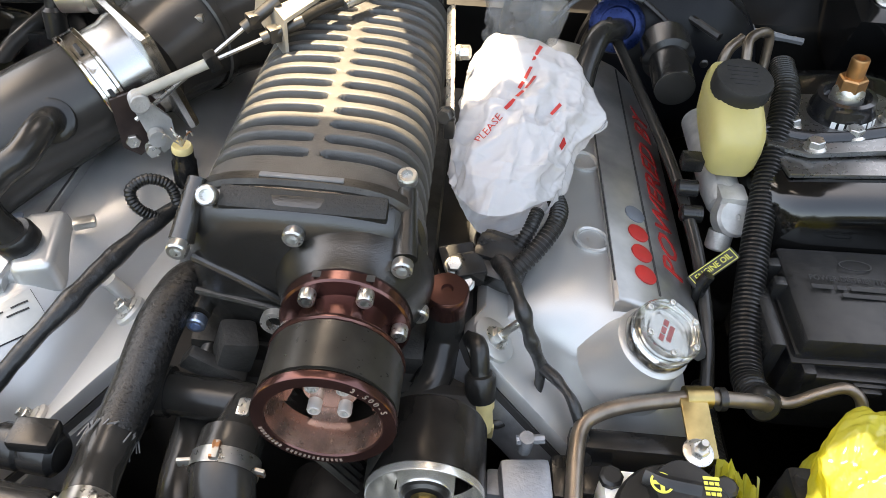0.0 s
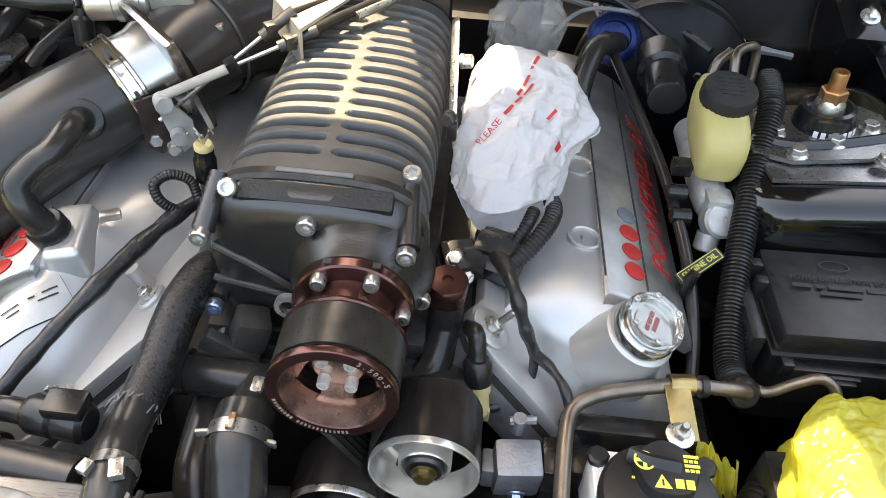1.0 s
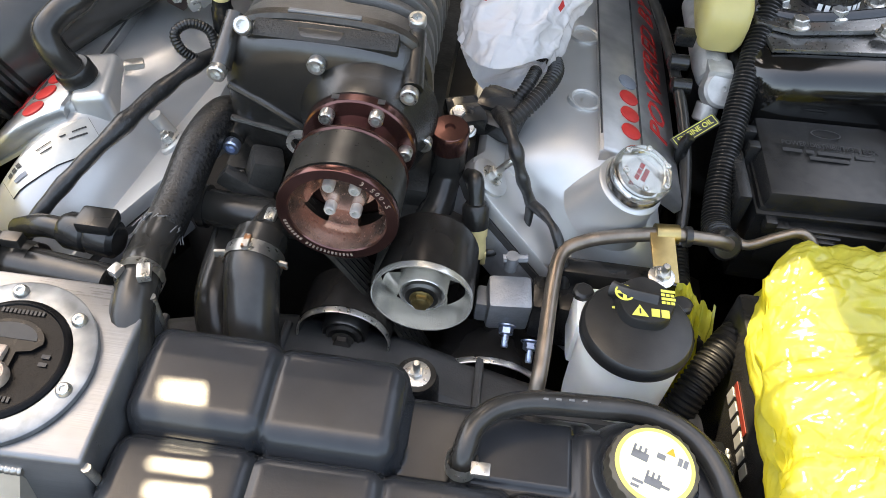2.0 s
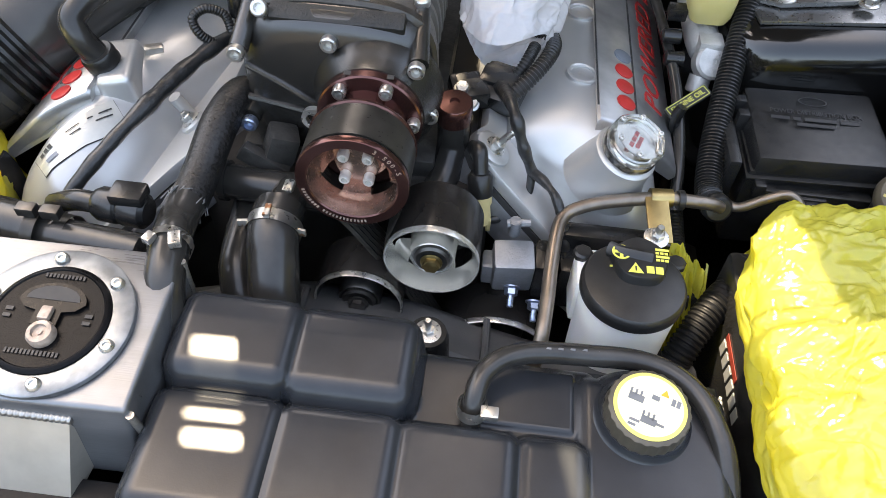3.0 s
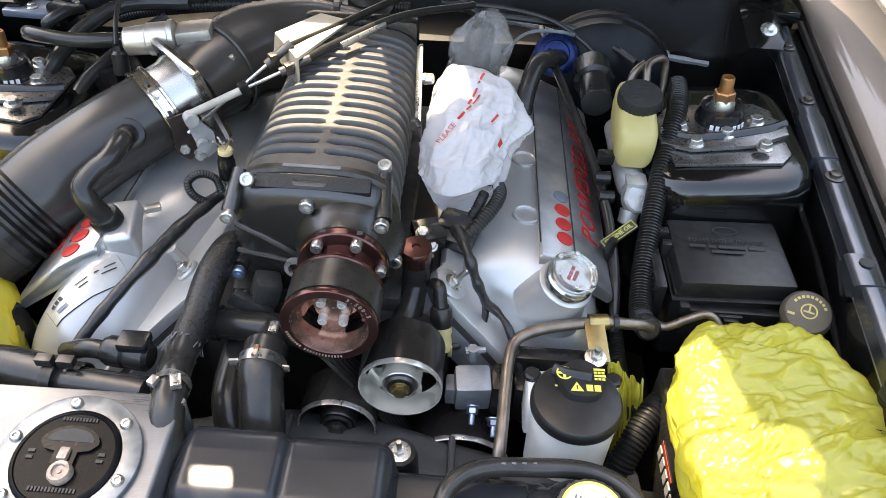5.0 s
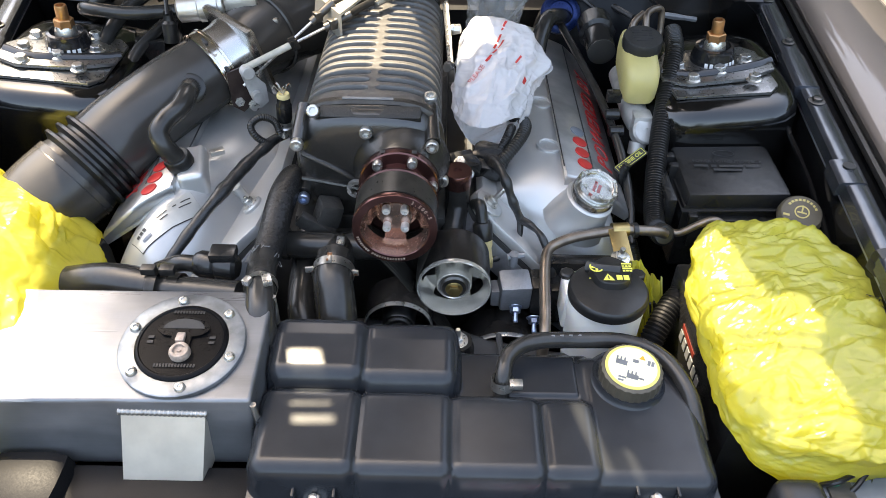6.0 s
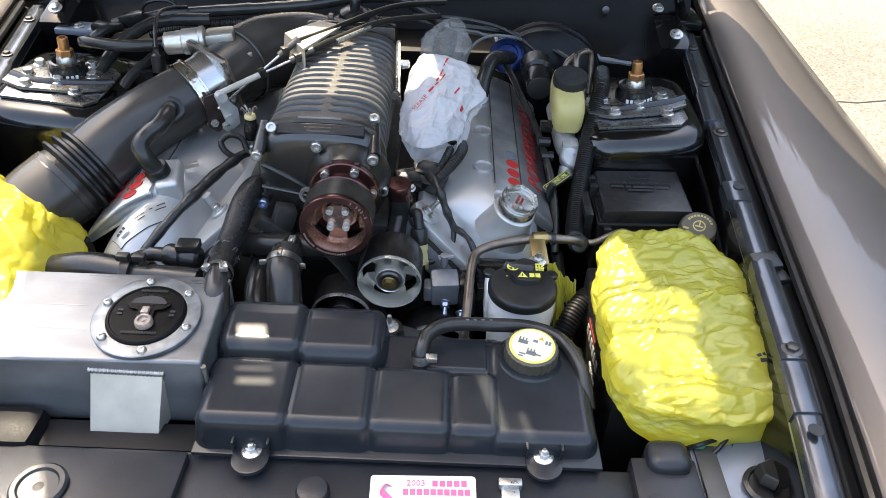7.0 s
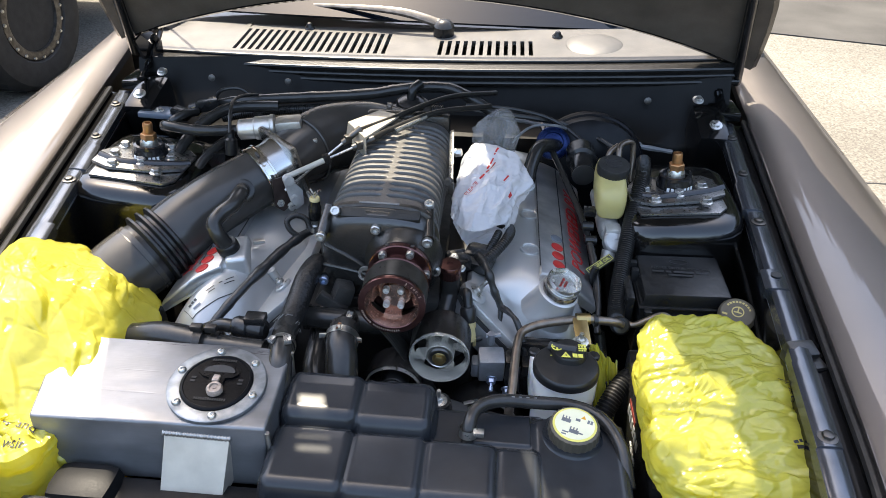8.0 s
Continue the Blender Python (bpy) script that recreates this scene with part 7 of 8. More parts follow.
def master_cylinder():
    t = thing("brake_master_cylinder", (0.385, 0.70, 0.83), "cast master cylinder with a yellowed reservoir and black cap", "master cylinder")
    bm = B()
    tilt = Matrix.Translation((0.380, 0.708, 0.915)) @ Euler((radians(14), 0, 0)).to_matrix().to_4x4()
    t2 = B()
    rings = []
    for z, sx, sy, oy in ((-0.024, 0.022, 0.038, -0.012), (-0.020, 0.028, 0.046, -0.010), (-0.012, 0.031, 0.051, -0.006), (0.008, 0.032, 0.054, 0.0), (0.022, 0.031, 0.053, 0.004), (0.030, 0.028, 0.047, 0.010), (0.034, 0.022, 0.036, 0.014)):
        ring = []
        for i in range(40):
            c, s = superellipse(i / 40, 5.0)
            ring.append((c * sx * 0.87, oy + s * sy, z))
        rings.append(ring)
    loft(t2, rings)
    merge(bm, t2, tilt)
    part("reservoir", bm, "yellowed", t, "yellowed translucent reservoir")
    n = Vector((0.02, -0.18, 1)).normalized()
    bm = lathe(B(), [(0.029, -0.010), (0.0300, -0.006), (0.0300, 0.006), (0.0285, 0.009), (0.0001, 0.0095)], (0.382, 0.714, 0.957), n, 60, scallop=(30, 0.025))
    cap = part("cap", bm, "capblack", t)
    bm = bars(B(), plane((0.366, 0.728, 0.9695), (1, 0, 0), n), [[(0.0, 0.012), (0.015, 0.016)], [(0, 0.03)], [(0.002, 0.02), (0.024, 0.006)], [(0, 0.03)], [(0.004, 0.022)]], 0.003, 0.0065)
    part("print", bm, "emboss", cap)
    bm = B()
    lathe(bm, [(0.020, -0.08), (0.020, 0.03), (0.018, 0.05), (0.016, 0.055)], (0.380, 0.70, 0.860), (0.05, -1, -0.12), 28)
    box(bm, (0.386, 0.648, 0.858), (0.03, 0.03, 0.03), 0.006)
    lathe(bm, [(0.021, -0.006), (0.021, 0.010), (0.018, 0.013), (0.003, 0.0135), (0.003, 0.011), (0.0001, 0.011)], (0.390, 0.635, 0.848), (0.1, -0.7, 0.6), 28)
    lathe(bm, [(0.013, 0), (0.013, 0.018), (0.011, 0.02)], (0.383, 0.63, 0.832), (-0.1, -0.4, -0.8), 18)
    part("casting", bm, "castalu", t)
    bm = B()
    box(bm, (0.345, 0.675, 0.885), (0.022, 0.018, 0.016), 0.003)
    lathe(bm, [(0.009, 0), (0.009, 0.02), (0.006, 0.022)], (0.352, 0.655, 0.865), (-1, 0, 0), 12)
    lathe(bm, [(0.009, 0), (0.009, 0.02), (0.006, 0.022)], (0.358, 0.635, 0.848), (-1, 0, 0), 12)
    part("fitting", bm, "black", t)
    bm = tube(B(), [(0.400, 0.74, 0.90), (0.398, 0.765, 0.955), (0.402, 0.785, 0.972), (0.425, 0.80, 0.972), (0.430, 0.795, 0.94), (0.43, 0.78, 0.90)], 0.0055, 10)
    tube(bm, [(0.375, 0.76, 0.90), (0.382, 0.785, 0.95), (0.40, 0.80, 0.965)], 0.006, 10)
    part("brake_line", bm, "line", t)
    # vacuum booster behind
    b = thing("brake_booster", (0.36, 0.93, 0.87), "dark round brake booster against the firewall", "brake booster")
    bm = lathe(B(), [(0.115, -0.05), (0.12, -0.02), (0.118, 0.01), (0.10, 0.03), (0.05, 0.045), (0.0001, 0.048)], (0.37, 0.965, 0.835), FRONT, 48)
    part("drum", bm, "booster", b)
    part("rim", lathe(B(), [(0.119, -0.028), (0.123, -0.024), (0.123, -0.012), (0.119, -0.008)], (0.37, 0.965, 0.835), FRONT, 48, caps=False), "booster", b)
    for a in (40, 140):
        part("stud", lathe(B(), [(0.006, 0.02), (0.006, 0.045), (0.004, 0.047)], (0.37 + 0.05 * math.cos(radians(a)), 0.965, 0.835 + 0.05 * math.sin(radians(a))), FRONT, 10), "darksteel", b)
    c = thing("check_valve_hose", (0.336, 0.80, 0.90), "thick black hose stub with a flat end cap", "hose")
    bm = lathe(B(), [(0.029, 0.0), (0.030, 0.03), (0.030, 0.036), (0.0235, 0.040), (0.0235, 0.085), (0.022, 0.088), (0.0001, 0.088)], (0.338, 0.875, 0.915), (0.02, -1, -0.12), 36)
    part("stub", bm, "black", c)
    bm = lathe(B(), [(0.0225, 0.0), (0.0225, 0.002), (0.020, 0.003), (0.0001, 0.003)], (0.3395, 0.787, 0.9045), (0.02, -1, -0.12), 36)
    part("end_cap", bm, "capblack", c)
    d = thing("blue_fitting", (0.28, 0.92, 0.90), "blue anodised round filler fitting", "fitting")
    bm = lathe(B(), [(0.022, -0.03), (0.024, 0.0), (0.034, 0.003), (0.035, 0.016), (0.030, 0.020), (0.022, 0.021), (0.021, 0.016), (0.0001, 0.016)], (0.285, 0.925, 0.905), (0, -0.75, 0.6), 40)
    part("ring", bm, "blue", d)


M["capblack"] = mat("ribbed_cap", (0.020, 0.020, 0.019), 0.5, var=0.2, bump=0.2, dust=0.2)
M["booster"] = mat("booster_paint", (0.006, 0.0065, 0.008), 0.3, 0.0, spec=0.2, var=0.3, scale=20, dust=0.1)


def fan_shroud():
    """Grey-black shroud between the radiator and the pulleys."""
    t = thing("fan_shroud", (0.0, 0.27, 0.70), "dark grey moulded fan shroud behind the expansion tank", "fan shroud")
    rows = []
    for y, z in ((0.225, 0.70), (0.232, 0.752), (0.245, 0.760), (0.285, 0.752), (0.300, 0.742), (0.318, 0.70), (0.322, 0.62)):
        rows.append([(x, y + 0.02 * math.cos(x * 9), z + 0.012 * math.cos(x * 14)) for x in np.linspace(-0.30, 0.36, 34)])
    part("panel", sheet(B(), rows, 0.003), "panelgrey", t)
    for x in (-0.14, -0.02, 0.16):
        part("rib", tube(B(), [(x, 0.24, 0.763 + 0.012 * math.cos(x * 14)), (x, 0.30, 0.755 + 0.012 * math.cos(x * 14))], 0.004, 8), "panelgrey", t)


def intake():
    t = thing("intake_tube", (-0.35, 0.58, 0.85), "matt black plastic intake elbow with a bellows joint", "intake tube")
    ax1 = Vector((-0.386, 0.523, 0.865))
    part("elbow", tube(B(), [(-0.250, 0.664, 0.930), (-0.268, 0.6465, 0.9235), (-0.315, 0.60, 0.905), (-0.36, 0.555, 0.882), ax1], [0.052, 0.053, 0.055, 0.057, 0.058], 40), "tubeplastic", t)
    d = (ax1 - Vector((-0.34, 0.575, 0.892))).normalized()
    bm = lathe(B(), [(0.057, -0.004), (0.066, 0.0), (0.066, 0.004), (0.057, 0.008), (0.057, 0.012), (0.068, 0.016), (0.068, 0.020), (0.058, 0.024), (0.058, 0.028), (0.070, 0.032), (0.070, 0.036), (0.060, 0.041), (0.064, 0.06)], ax1, d, 48)
    part("bellows", bm, "rubber", t)
    p2 = ax1 + d * 0.05
    part("inlet", tube(B(), [p2, p2 + d * 0.06, p2 + d * 0.12 + Vector((-0.005, -0.01, -0.02))], [0.064, 0.062, 0.060], 36), "tubeplastic", t)
    # PCV hose
    h = thing("breather_hose", (-0.29, 0.53, 0.86), "black formed breather hose from the intake elbow to the cam cover", "hose")
    part("hose", tube(B(), [(-0.272, 0.590, 0.928), (-0.265, 0.568, 0.942), (-0.260, 0.542, 0.948), (-0.264, 0.516, 0.942), (-0.278, 0.500, 0.934), (-0.286, 0.482, 0.924), (-0.280, 0.474, 0.908), (-0.267, 0.476, 0.884)], 0.0135, 20), "hose", h)
    bm = lathe(B(), [(0.021, -0.01), (0.021, 0.008), (0.017, 0.010)], (-0.271, 0.586, 0.931), (0.2, -0.75, 0.5), 24)
    part("collar", bm, "hose", h)
    # throttle body
    b = thing("throttle_assembly", (-0.22, 0.69, 0.93), "polished aluminium throttle body with a hose clamp and linkage", "throttle body")
    c = Vector((-0.250, 0.664, 0.930))
    n = (Vector((-0.315, 0.60, 0.905)) - c).normalized()
    bm = lathe(B(), [(0.0575, 0.000), (0.0585, 0.001), (0.0585, 0.004), (0.0570, 0.005), (0.0570, 0.016), (0.0585, 0.017), (0.0585, 0.020), (0.0575, 0.021)], c, n, 56, caps=False)
    cl = part("hose_clamp", bm, "chrome", b, "bright worm-drive hose clamp")
    for a in (20, 70, 200):
        m = basis(n)
        bm = box(B(), c + m @ Vector((0.0595 * math.cos(radians(a)), 0.0595 * math.sin(radians(a)), 0.011)), (0.003, 0.012, 0.004), 0.001, rot=m @ Euler((0, 0, radians(a))).to_matrix())
        part("slot", bm, "inkdark", cl)
    bm = lathe(B(), [(0.054, -0.045), (0.055, -0.03), (0.052, -0.02), (0.052, 0.0), (0.050, 0.006)], c, n, 48)
    box(bm, c - n * 0.04, (0.125, 0.014, 0.115), 0.012, rot=basis(n) @ Euler((math.pi / 2, 0, 0)).to_matrix())
    part("housing", bm, "alu", b)
    # idle valve on top
    bm = B()
    p = Vector((-0.262, 0.748, 0.985))
    dx = Vector((1, 0.18, 0.08)).normalized()
    lathe(bm, [(0.012, -0.062), (0.019, -0.058), (0.020, -0.03), (0.022, -0.028), (0.022, 0.0), (0.024, 0.002), (0.024, 0.008), (0.020, 0.010)], p, dx, 28)
    box(bm, p + dx * 0.035 + Vector((0, 0, -0.002)), (0.05, 0.042, 0.034), 0.008, rot=(0, -5, 10))
    box(bm, p + dx * 0.045 + Vector((0.01, -0.008, -0.022)), (0.07, 0.055, 0.010), 0.004, rot=(0, -5, 10))
    iac = part("idle_valve", bm, "castbright", b, "bright cast idle air valve")
    bm = B()
    hex_bolt(bm, p + dx * 0.062 + Vector((0, -0.018, -0.014)), (0, 0, 1), 0.008, 0.008)
    part("bolt", bm, "steel", iac)
    # bell crank
    bm = B()
    plate(bm, [(-0.022, 0.02), (0.010, 0.026), (0.024, 0.0), (0.012, -0.03), (-0.008, -0.042), (-0.022, -0.03)], (-0.205, 0.618, 0.925), (0.5, -0.85, 0.1), 0.004)
    part("throttle_cam", bm, "bronzedark", b)
    bm = B()
    plate(bm, [(-0.012, 0.022), (0.004, 0.020), (0.020, 0.0), (0.020, -0.026), (0.006, -0.034), (-0.004, -0.012)], (-0.192, 0.608, 0.925), (0.5, -0.85, 0.1), 0.006)
    lathe(bm, [(0.009, 0), (0.009, 0.016), (0.008, 0.017)], (-0.196, 0.606, 0.951), (0.5, -0.85, 0.1), 16)
    lathe(bm, [(0.008, 0), (0.008, 0.012)], (-0.185, 0.602, 0.914), (0.5, -0.85, 0.1), 12)
    part("lever", bm, "castalu", b)
    bm = B()
    hex_bolt(bm, (-0.214, 0.612, 0.900), (0.4, -0.9, 0.1), 0.007, 0.010, flange=1.1)
    hex_bolt(bm, (-0.190, 0.600, 0.900), (0.4, -0.9, 0.1), 0.007, 0.010, flange=1.1)
    part("bolt", bm, "steel", b)
    # plenum behind
    p = thing("intake_plenum", (-0.13, 0.85, 0.88), "large black intake plenum behind the supercharger", "plenum")
    part("duct", tube(B(), [(-0.235, 0.70, 0.925), (-0.215, 0.75, 0.93), (-0.17, 0.82, 0.935), (-0.10, 0.87, 0.93), (-0.02, 0.875, 0.92)], [0.055, 0.062, 0.068, 0.065, 0.06], 32), "tubeplastic", p)
    for k, (q, ax) in enumerate((((-0.205, 0.77, 0.932), (0.45, 0.85, 0.05)), ((-0.06, 0.8745, 0.926), (1, 0.1, -0.1)))):
        part("band", lathe(B(), [(0.066, -0.006), (0.0685, -0.004), (0.0685, 0.004), (0.066, 0.006)], q, ax, 40, caps=False), "tubeplastic", p)


M["bronzedark"] = mat("dark_cam", (0.07, 0.05, 0.045), 0.35, 0.7, var=0.3, scale=40)


def throttle_cables():
    t = thing("throttle_bracket", (-0.05, 0.70, 1.0), "bright folded metal bracket holding two throttle cables", "bracket")
    bm = B()
    q = [Vector(p) for p in ((-0.107, 0.719, 1.016), (-0.064, 0.650, 1.017), (-0.018, 0.782, 1.010), (-0.062, 0.800, 1.010))]
    bm.faces.new([bm.verts.new(p) for p in q])
    bm.faces.new([bm.verts.new(p) for p in (q[1], q[0], q[0] + Vector((-0.004, -0.004, -0.028)), q[1] + Vector((0, -0.004, -0.036)))])
    bmesh.ops.remove_doubles(bm, verts=bm.verts[:], dist=0.001)
    bmesh.ops.recalc_face_normals(bm, faces=bm.faces)
    bmesh.ops.solidify(bm, geom=bm.faces[:], thickness=0.003)
    part("plate", bm, "bracketalu", t)
    for k, (a, b, c) in enumerate((((-0.20, 0.60, 0.930), (-0.098, 0.668, 1.005), (0.06, 0.90, 1.005)), ((-0.196, 0.600, 0.956), (-0.076, 0.655, 1.000), (0.05, 0.80, 1.012)))):
        a, b, c = Vector(a), Vector(b), Vector(c)
        cab = part("cable", tube(B(), [a, b], 0.0022, 6, straight=True), "steel", t)
        bm = B()
        tube(bm, [b + (b - a).normalized() * -0.012, b + (b - a).normalized() * 0.03], 0.006, 10, straight=True)
        box(bm, b, (0.012, 0.012, 0.014), 0.002, rot=(0, 0, 40))
        part("ferrule", bm, "darksteel", cab)
        part("sheath", tube(B(), [b + (b - a).normalized() * 0.02, b.lerp(c, 0.35) + Vector((0, 0, 0.004)), c, c + Vector((0.10, 0.10, -0.02))], 0.0055, 10), "rubber", cab)
    a, b = Vector((-0.196, 0.600, 0.956)), Vector((-0.076, 0.655, 1.000))
    d = (b - a).normalized()
    part("rod_end", tube(B(), [a, a + d * 0.075], 0.0050, 12, straight=True), "rodgrey", t, "grey-white plastic cable end")
    bm = B()
    box(bm, a + d * 0.078, (0.012, 0.014, 0.016), 0.002, rot=(0, -20, 30))
    part("clip", bm, "black", t)
    part("steel_sleeve", tube(B(), [Vector((-0.02, 0.712, 1.006)), Vector((0.03, 0.775, 1.011))], 0.0052, 10, straight=True), "steel", t)


for s in (-1, 1):
    strut_plate(s)
engine_block()
fuse_box()
washer_cap()
battery_bag()
left_bag()
white_bag()
clear_bag()
master_cylinder()
intake()
throttle_cables()
M["panelgrey"] = mat("faded_shroud", (0.055, 0.056, 0.058), 0.35, var=0.2, scale=20, bump=0.2, bscale=500, dust=0.3)
fan_shroud()



# ---- front panel ----
def front_panel():
    t = thing("radiator_cover", (0.06, -0.03, 0.78), "black plastic radiator cover panel with fasteners and a stuck-on plate", "radiator cover")
    bm = B()
    box(bm, (0.165, -0.055, 0.7755), (0.55, 0.19, 0.012), 0.004, rot=(-1.5, 0, 0))
    part("panel", bm, "panelblack", t)
    bm = B()
    box(bm, (-0.245, -0.055, 0.785), (0.285, 0.18, 0.016), 0.006, rot=(-1.5, 0, 0))
    left = part("left_panel", bm, "panelblack", t)
    bm = lathe(B(), [(0.030, 0.0), (0.027, 0.003), (0.022, 0.003), (0.017, -0.004), (0.0001, -0.004)], (-0.245, -0.022, 0.795), (0, 0, 1), 36)
    part("dished_recess", bm, "panelblack", left)
    bm = lathe(B(), [(0.006, -0.003), (0.006, 0.0), (0.002, 0.001)], (-0.245, -0.022, 0.795), (0, 0, 1), 12)
    part("clip", bm, "inkdark", left)
    bm = B()
    box(bm, (0.432, 0.01, 0.782), (0.075, 0.075, 0.03), 0.006)
    box(bm, (0.437, 0.045, 0.789), (0.050, 0.042, 0.045), 0.016, seg=4)
    end = part("end_block", bm, "panelblack", t)
    part("button", lathe(B(), [(0.011, 0), (0.010, 0.003), (0.0001, 0.0035)], (0.415, -0.012, 0.797), (0, 0, 1), 20), "panelblack", end)
    bm = lathe(B(), [(0.019, 0), (0.019, 0.008), (0.016, 0.014), (0.008, 0.016), (0.0001, 0.016)], (0.044, -0.012, 0.782), (0, 0, 1), 28)
    part("push_clip", bm, "panelblack", t)
    mm = plane((0.163, -0.018, 0.7835), (1, 0.03, 0), (0, -0.02, 1))
    pl = thing("dash_plate", (0.163, -0.018, 0.783), "small white stuck-on plate with pink printing", "plate")
    t2 = plate(B(), rounded(0.116, 0.072, 0.004), (0, 0, 0), (0, 0, 1), 0.0012, up=(0, 1, 0))
    t2.transform(mm)
    part("plate", t2, "paperwhite", pl)
    bm = writing("2003", 0.0105, mm @ Matrix.Translation((-0.008, 0.026, 0.0016)), 0.0003)
    part("heading", bm, "pink", pl, "pink printed heading")
    bm = B()
    bars(bm, mm @ Matrix.Translation((0.010, 0.026, 0.0016)), [[(0.0, 0.006), (0.008, 0.006), (0.016, 0.006), (0.024, 0.006), (0.032, 0.006)]], 0.0072, 0.01)
    bars(bm, mm @ Matrix.Translation((-0.022, 0.015, 0.0016)), [[(0.0075 * k, 0.006) for k in range(10)]], 0.0072, 0.01)
    part("heading_bars", bm, "pink", pl)
    bm = tube(B(), [mm @ Vector(p) for p in ((-0.036, -0.03, 0.001), (-0.042, -0.012, 0.001), (-0.034, 0.0, 0.001), (-0.046, 0.012, 0.001), (-0.042, 0.024, 0.001), (-0.034, 0.022, 0.001))], [0.004, 0.005, 0.005, 0.008, 0.006, 0.003], 8, flat=0.12)
    part("emblem", bm, "pink", pl)
    bm = bars(B(), mm @ Matrix.Translation((-0.005, 0.003, 0.0016)), [[(0, 0.04)], [(0.004, 0.034)], [(0, 0.042)], [(0.006, 0.03)]], 0.0022, 0.0062)
    part("small_print", bm, "grey", pl)
    bm = B()
    box(bm, (0.258, 0.010, 0.788), (0.026, 0.010, 0.010), 0.002)
    box(bm, (0.258, 0.0, 0.784), (0.020, 0.016, 0.006), 0.001)
    part("spring_clip", bm, "steel", t)
    # lumps at the left front
    s = thing("air_inlet_duct", (-0.33, 0.06, 0.76), "black plastic air inlet duct end", "duct")
    bm = B()
    box(bm, (-0.322, 0.058, 0.776), (0.085, 0.06, 0.050), 0.020)
    box(bm, (-0.20, 0.062, 0.765), (0.20, 0.04, 0.03), 0.005)
    part("duct", bm, "matteblack", s)
    bm = B()
    box(bm, (-0.07, 0.052, 0.772), (0.14, 0.035, 0.010), 0.002)
    part("crossbar", bm, "panelblack", s)
    # headlamp bracket area at the right front
    h = thing("headlamp_bracket", (0.52, 0.03, 0.76), "painted steel corner bracket with green clip nuts and a rubber buffer", "bracket")
    rows = []
    for y, z in ((0.078, 0.778), (0.072, 0.786), (0.04, 0.785), (-0.05, 0.776), (-0.14, 0.76)):
        rows.append([(x, y + 0.22 * (x - 0.47), z + 0.012 * (x - 0.47) / 0.1) for x in np.linspace(0.470, 0.606, 13)])
    part("panel", sheet(B(), rows, 0.003), "bayblue", h)
    rows = []
    for f in np.linspace(0, 1, 7):
        y = 0.20 - 0.34 * f
        rows.append([(0.576 - 0.004 * f, y, 0.868 - 0.030 * f - 0.05 * max(0.0, f - 0.15)), (0.570 - 0.006 * f, y - 0.004, 0.858 - 0.030 * f - 0.05 * f), (0.566, y - 0.006, 0.80 - 0.02 * f), (0.562, y - 0.008, 0.79 - 0.03 * f)])
    part("corner_wall", sheet(B(), rows, 0.003), "bayblue", h)
    bm = B()
    plate(bm, [(-0.013, -0.05), (0.012, -0.05), (0.012, 0.045), (-0.013, 0.05)], (0.487, 0.03, 0.786), (0, 0, 1), 0.004, up=(0, 1, 0), bevel=0.001)
    part("tan_strip", bm, "silvergrey", h)
    for p in ((0.480, 0.078, 0.790), (0.536, 0.098, 0.796)):
        bm = lathe(B(), [(0.011, 0), (0.011, 0.005), (0.007, 0.008), (0.004, 0.005), (0.0001, 0.005)], p, (-0.2, -0.6, 0.8), 16)
        part("clip_nut", bm, "green", h)
    bm = lathe(B(), [(0.024, 0), (0.024, 0.003), (0.019, 0.005), (0.017, 0.002)], (0.540, 0.018, 0.792), (0, -0.1, 1), 28)
    part("gasket", bm, "rubber", h)
    bm = lathe(B(), [(0.008, 0.0), (0.009, 0.006), (0.0165, 0.008), (0.0165, 0.020), (0.014, 0.023), (0.0001, 0.0235)], (0.543, 0.022, 0.792), (0.12, 0.05, 1), 6)
    part("buffer", bm, "rubber", h)
    bm = lathe(B(), [(0.008, 0), (0.008, 0.001), (0.0001, 0.001)], (0.527, 0.070, 0.7905), (0, -0.1, 1), 20)
    part("stamp", bm, "rail", h)
    w = thing("headlamp_wiring", (0.49, 0.08, 0.78), "thin black headlamp wires looping under the battery bag", "wiring")
    for pts in (((0.455, 0.10, 0.72), (0.462, 0.075, 0.775), (0.478, 0.065, 0.800), (0.500, 0.075, 0.798), (0.53, 0.085, 0.800), (0.556, 0.115, 0.815)), ((0.47, 0.09, 0.73), (0.490, 0.062, 0.780), (0.515, 0.078, 0.800), (0.548, 0.115, 0.808)), ((0.445, 0.09, 0.72), (0.45, 0.075, 0.77), (0.452, 0.07, 0.79))):
        part("wire", tube(B(), pts, 0.0028, 8), "rubber", w)
    b = thing("hood_bumper", (0.605, 0.285, 0.87), "black moulded rubber hood bumper on the fender flange", "hood bumper")
    bm = B()
    box(bm, (0.603, 0.285, 0.882), (0.045, 0.045, 0.014), 0.003, rot=(0, 0, 12))
    box(bm, (0.600, 0.295, 0.892), (0.040, 0.028, 0.018), 0.005, rot=(12, 0, 12))
    part("block", bm, "rubber", b)


M["panelblack"] = mat("textured_black", (0.021, 0.022, 0.025), 0.27, var=0.15, scale=14, bump=0.25, bscale=1100, dust=0.05)
# blue-grey cast put into the colour for the sky it mirrors
M["bayblue"] = mat("bay_metal_sky_tint", (0.17, 0.20, 0.245), 0.42, 0.5, var=0.15, scale=14, coat=0.5, dust=0.15)
front_panel()


# ---- smaller things ----
def cable(name, pts, r, material, label, cat="cable", **kw):
    return single(name, tube(B(), pts, r, kw.pop("seg", 10), **kw), material, Vector(pts[0]), label, cat)


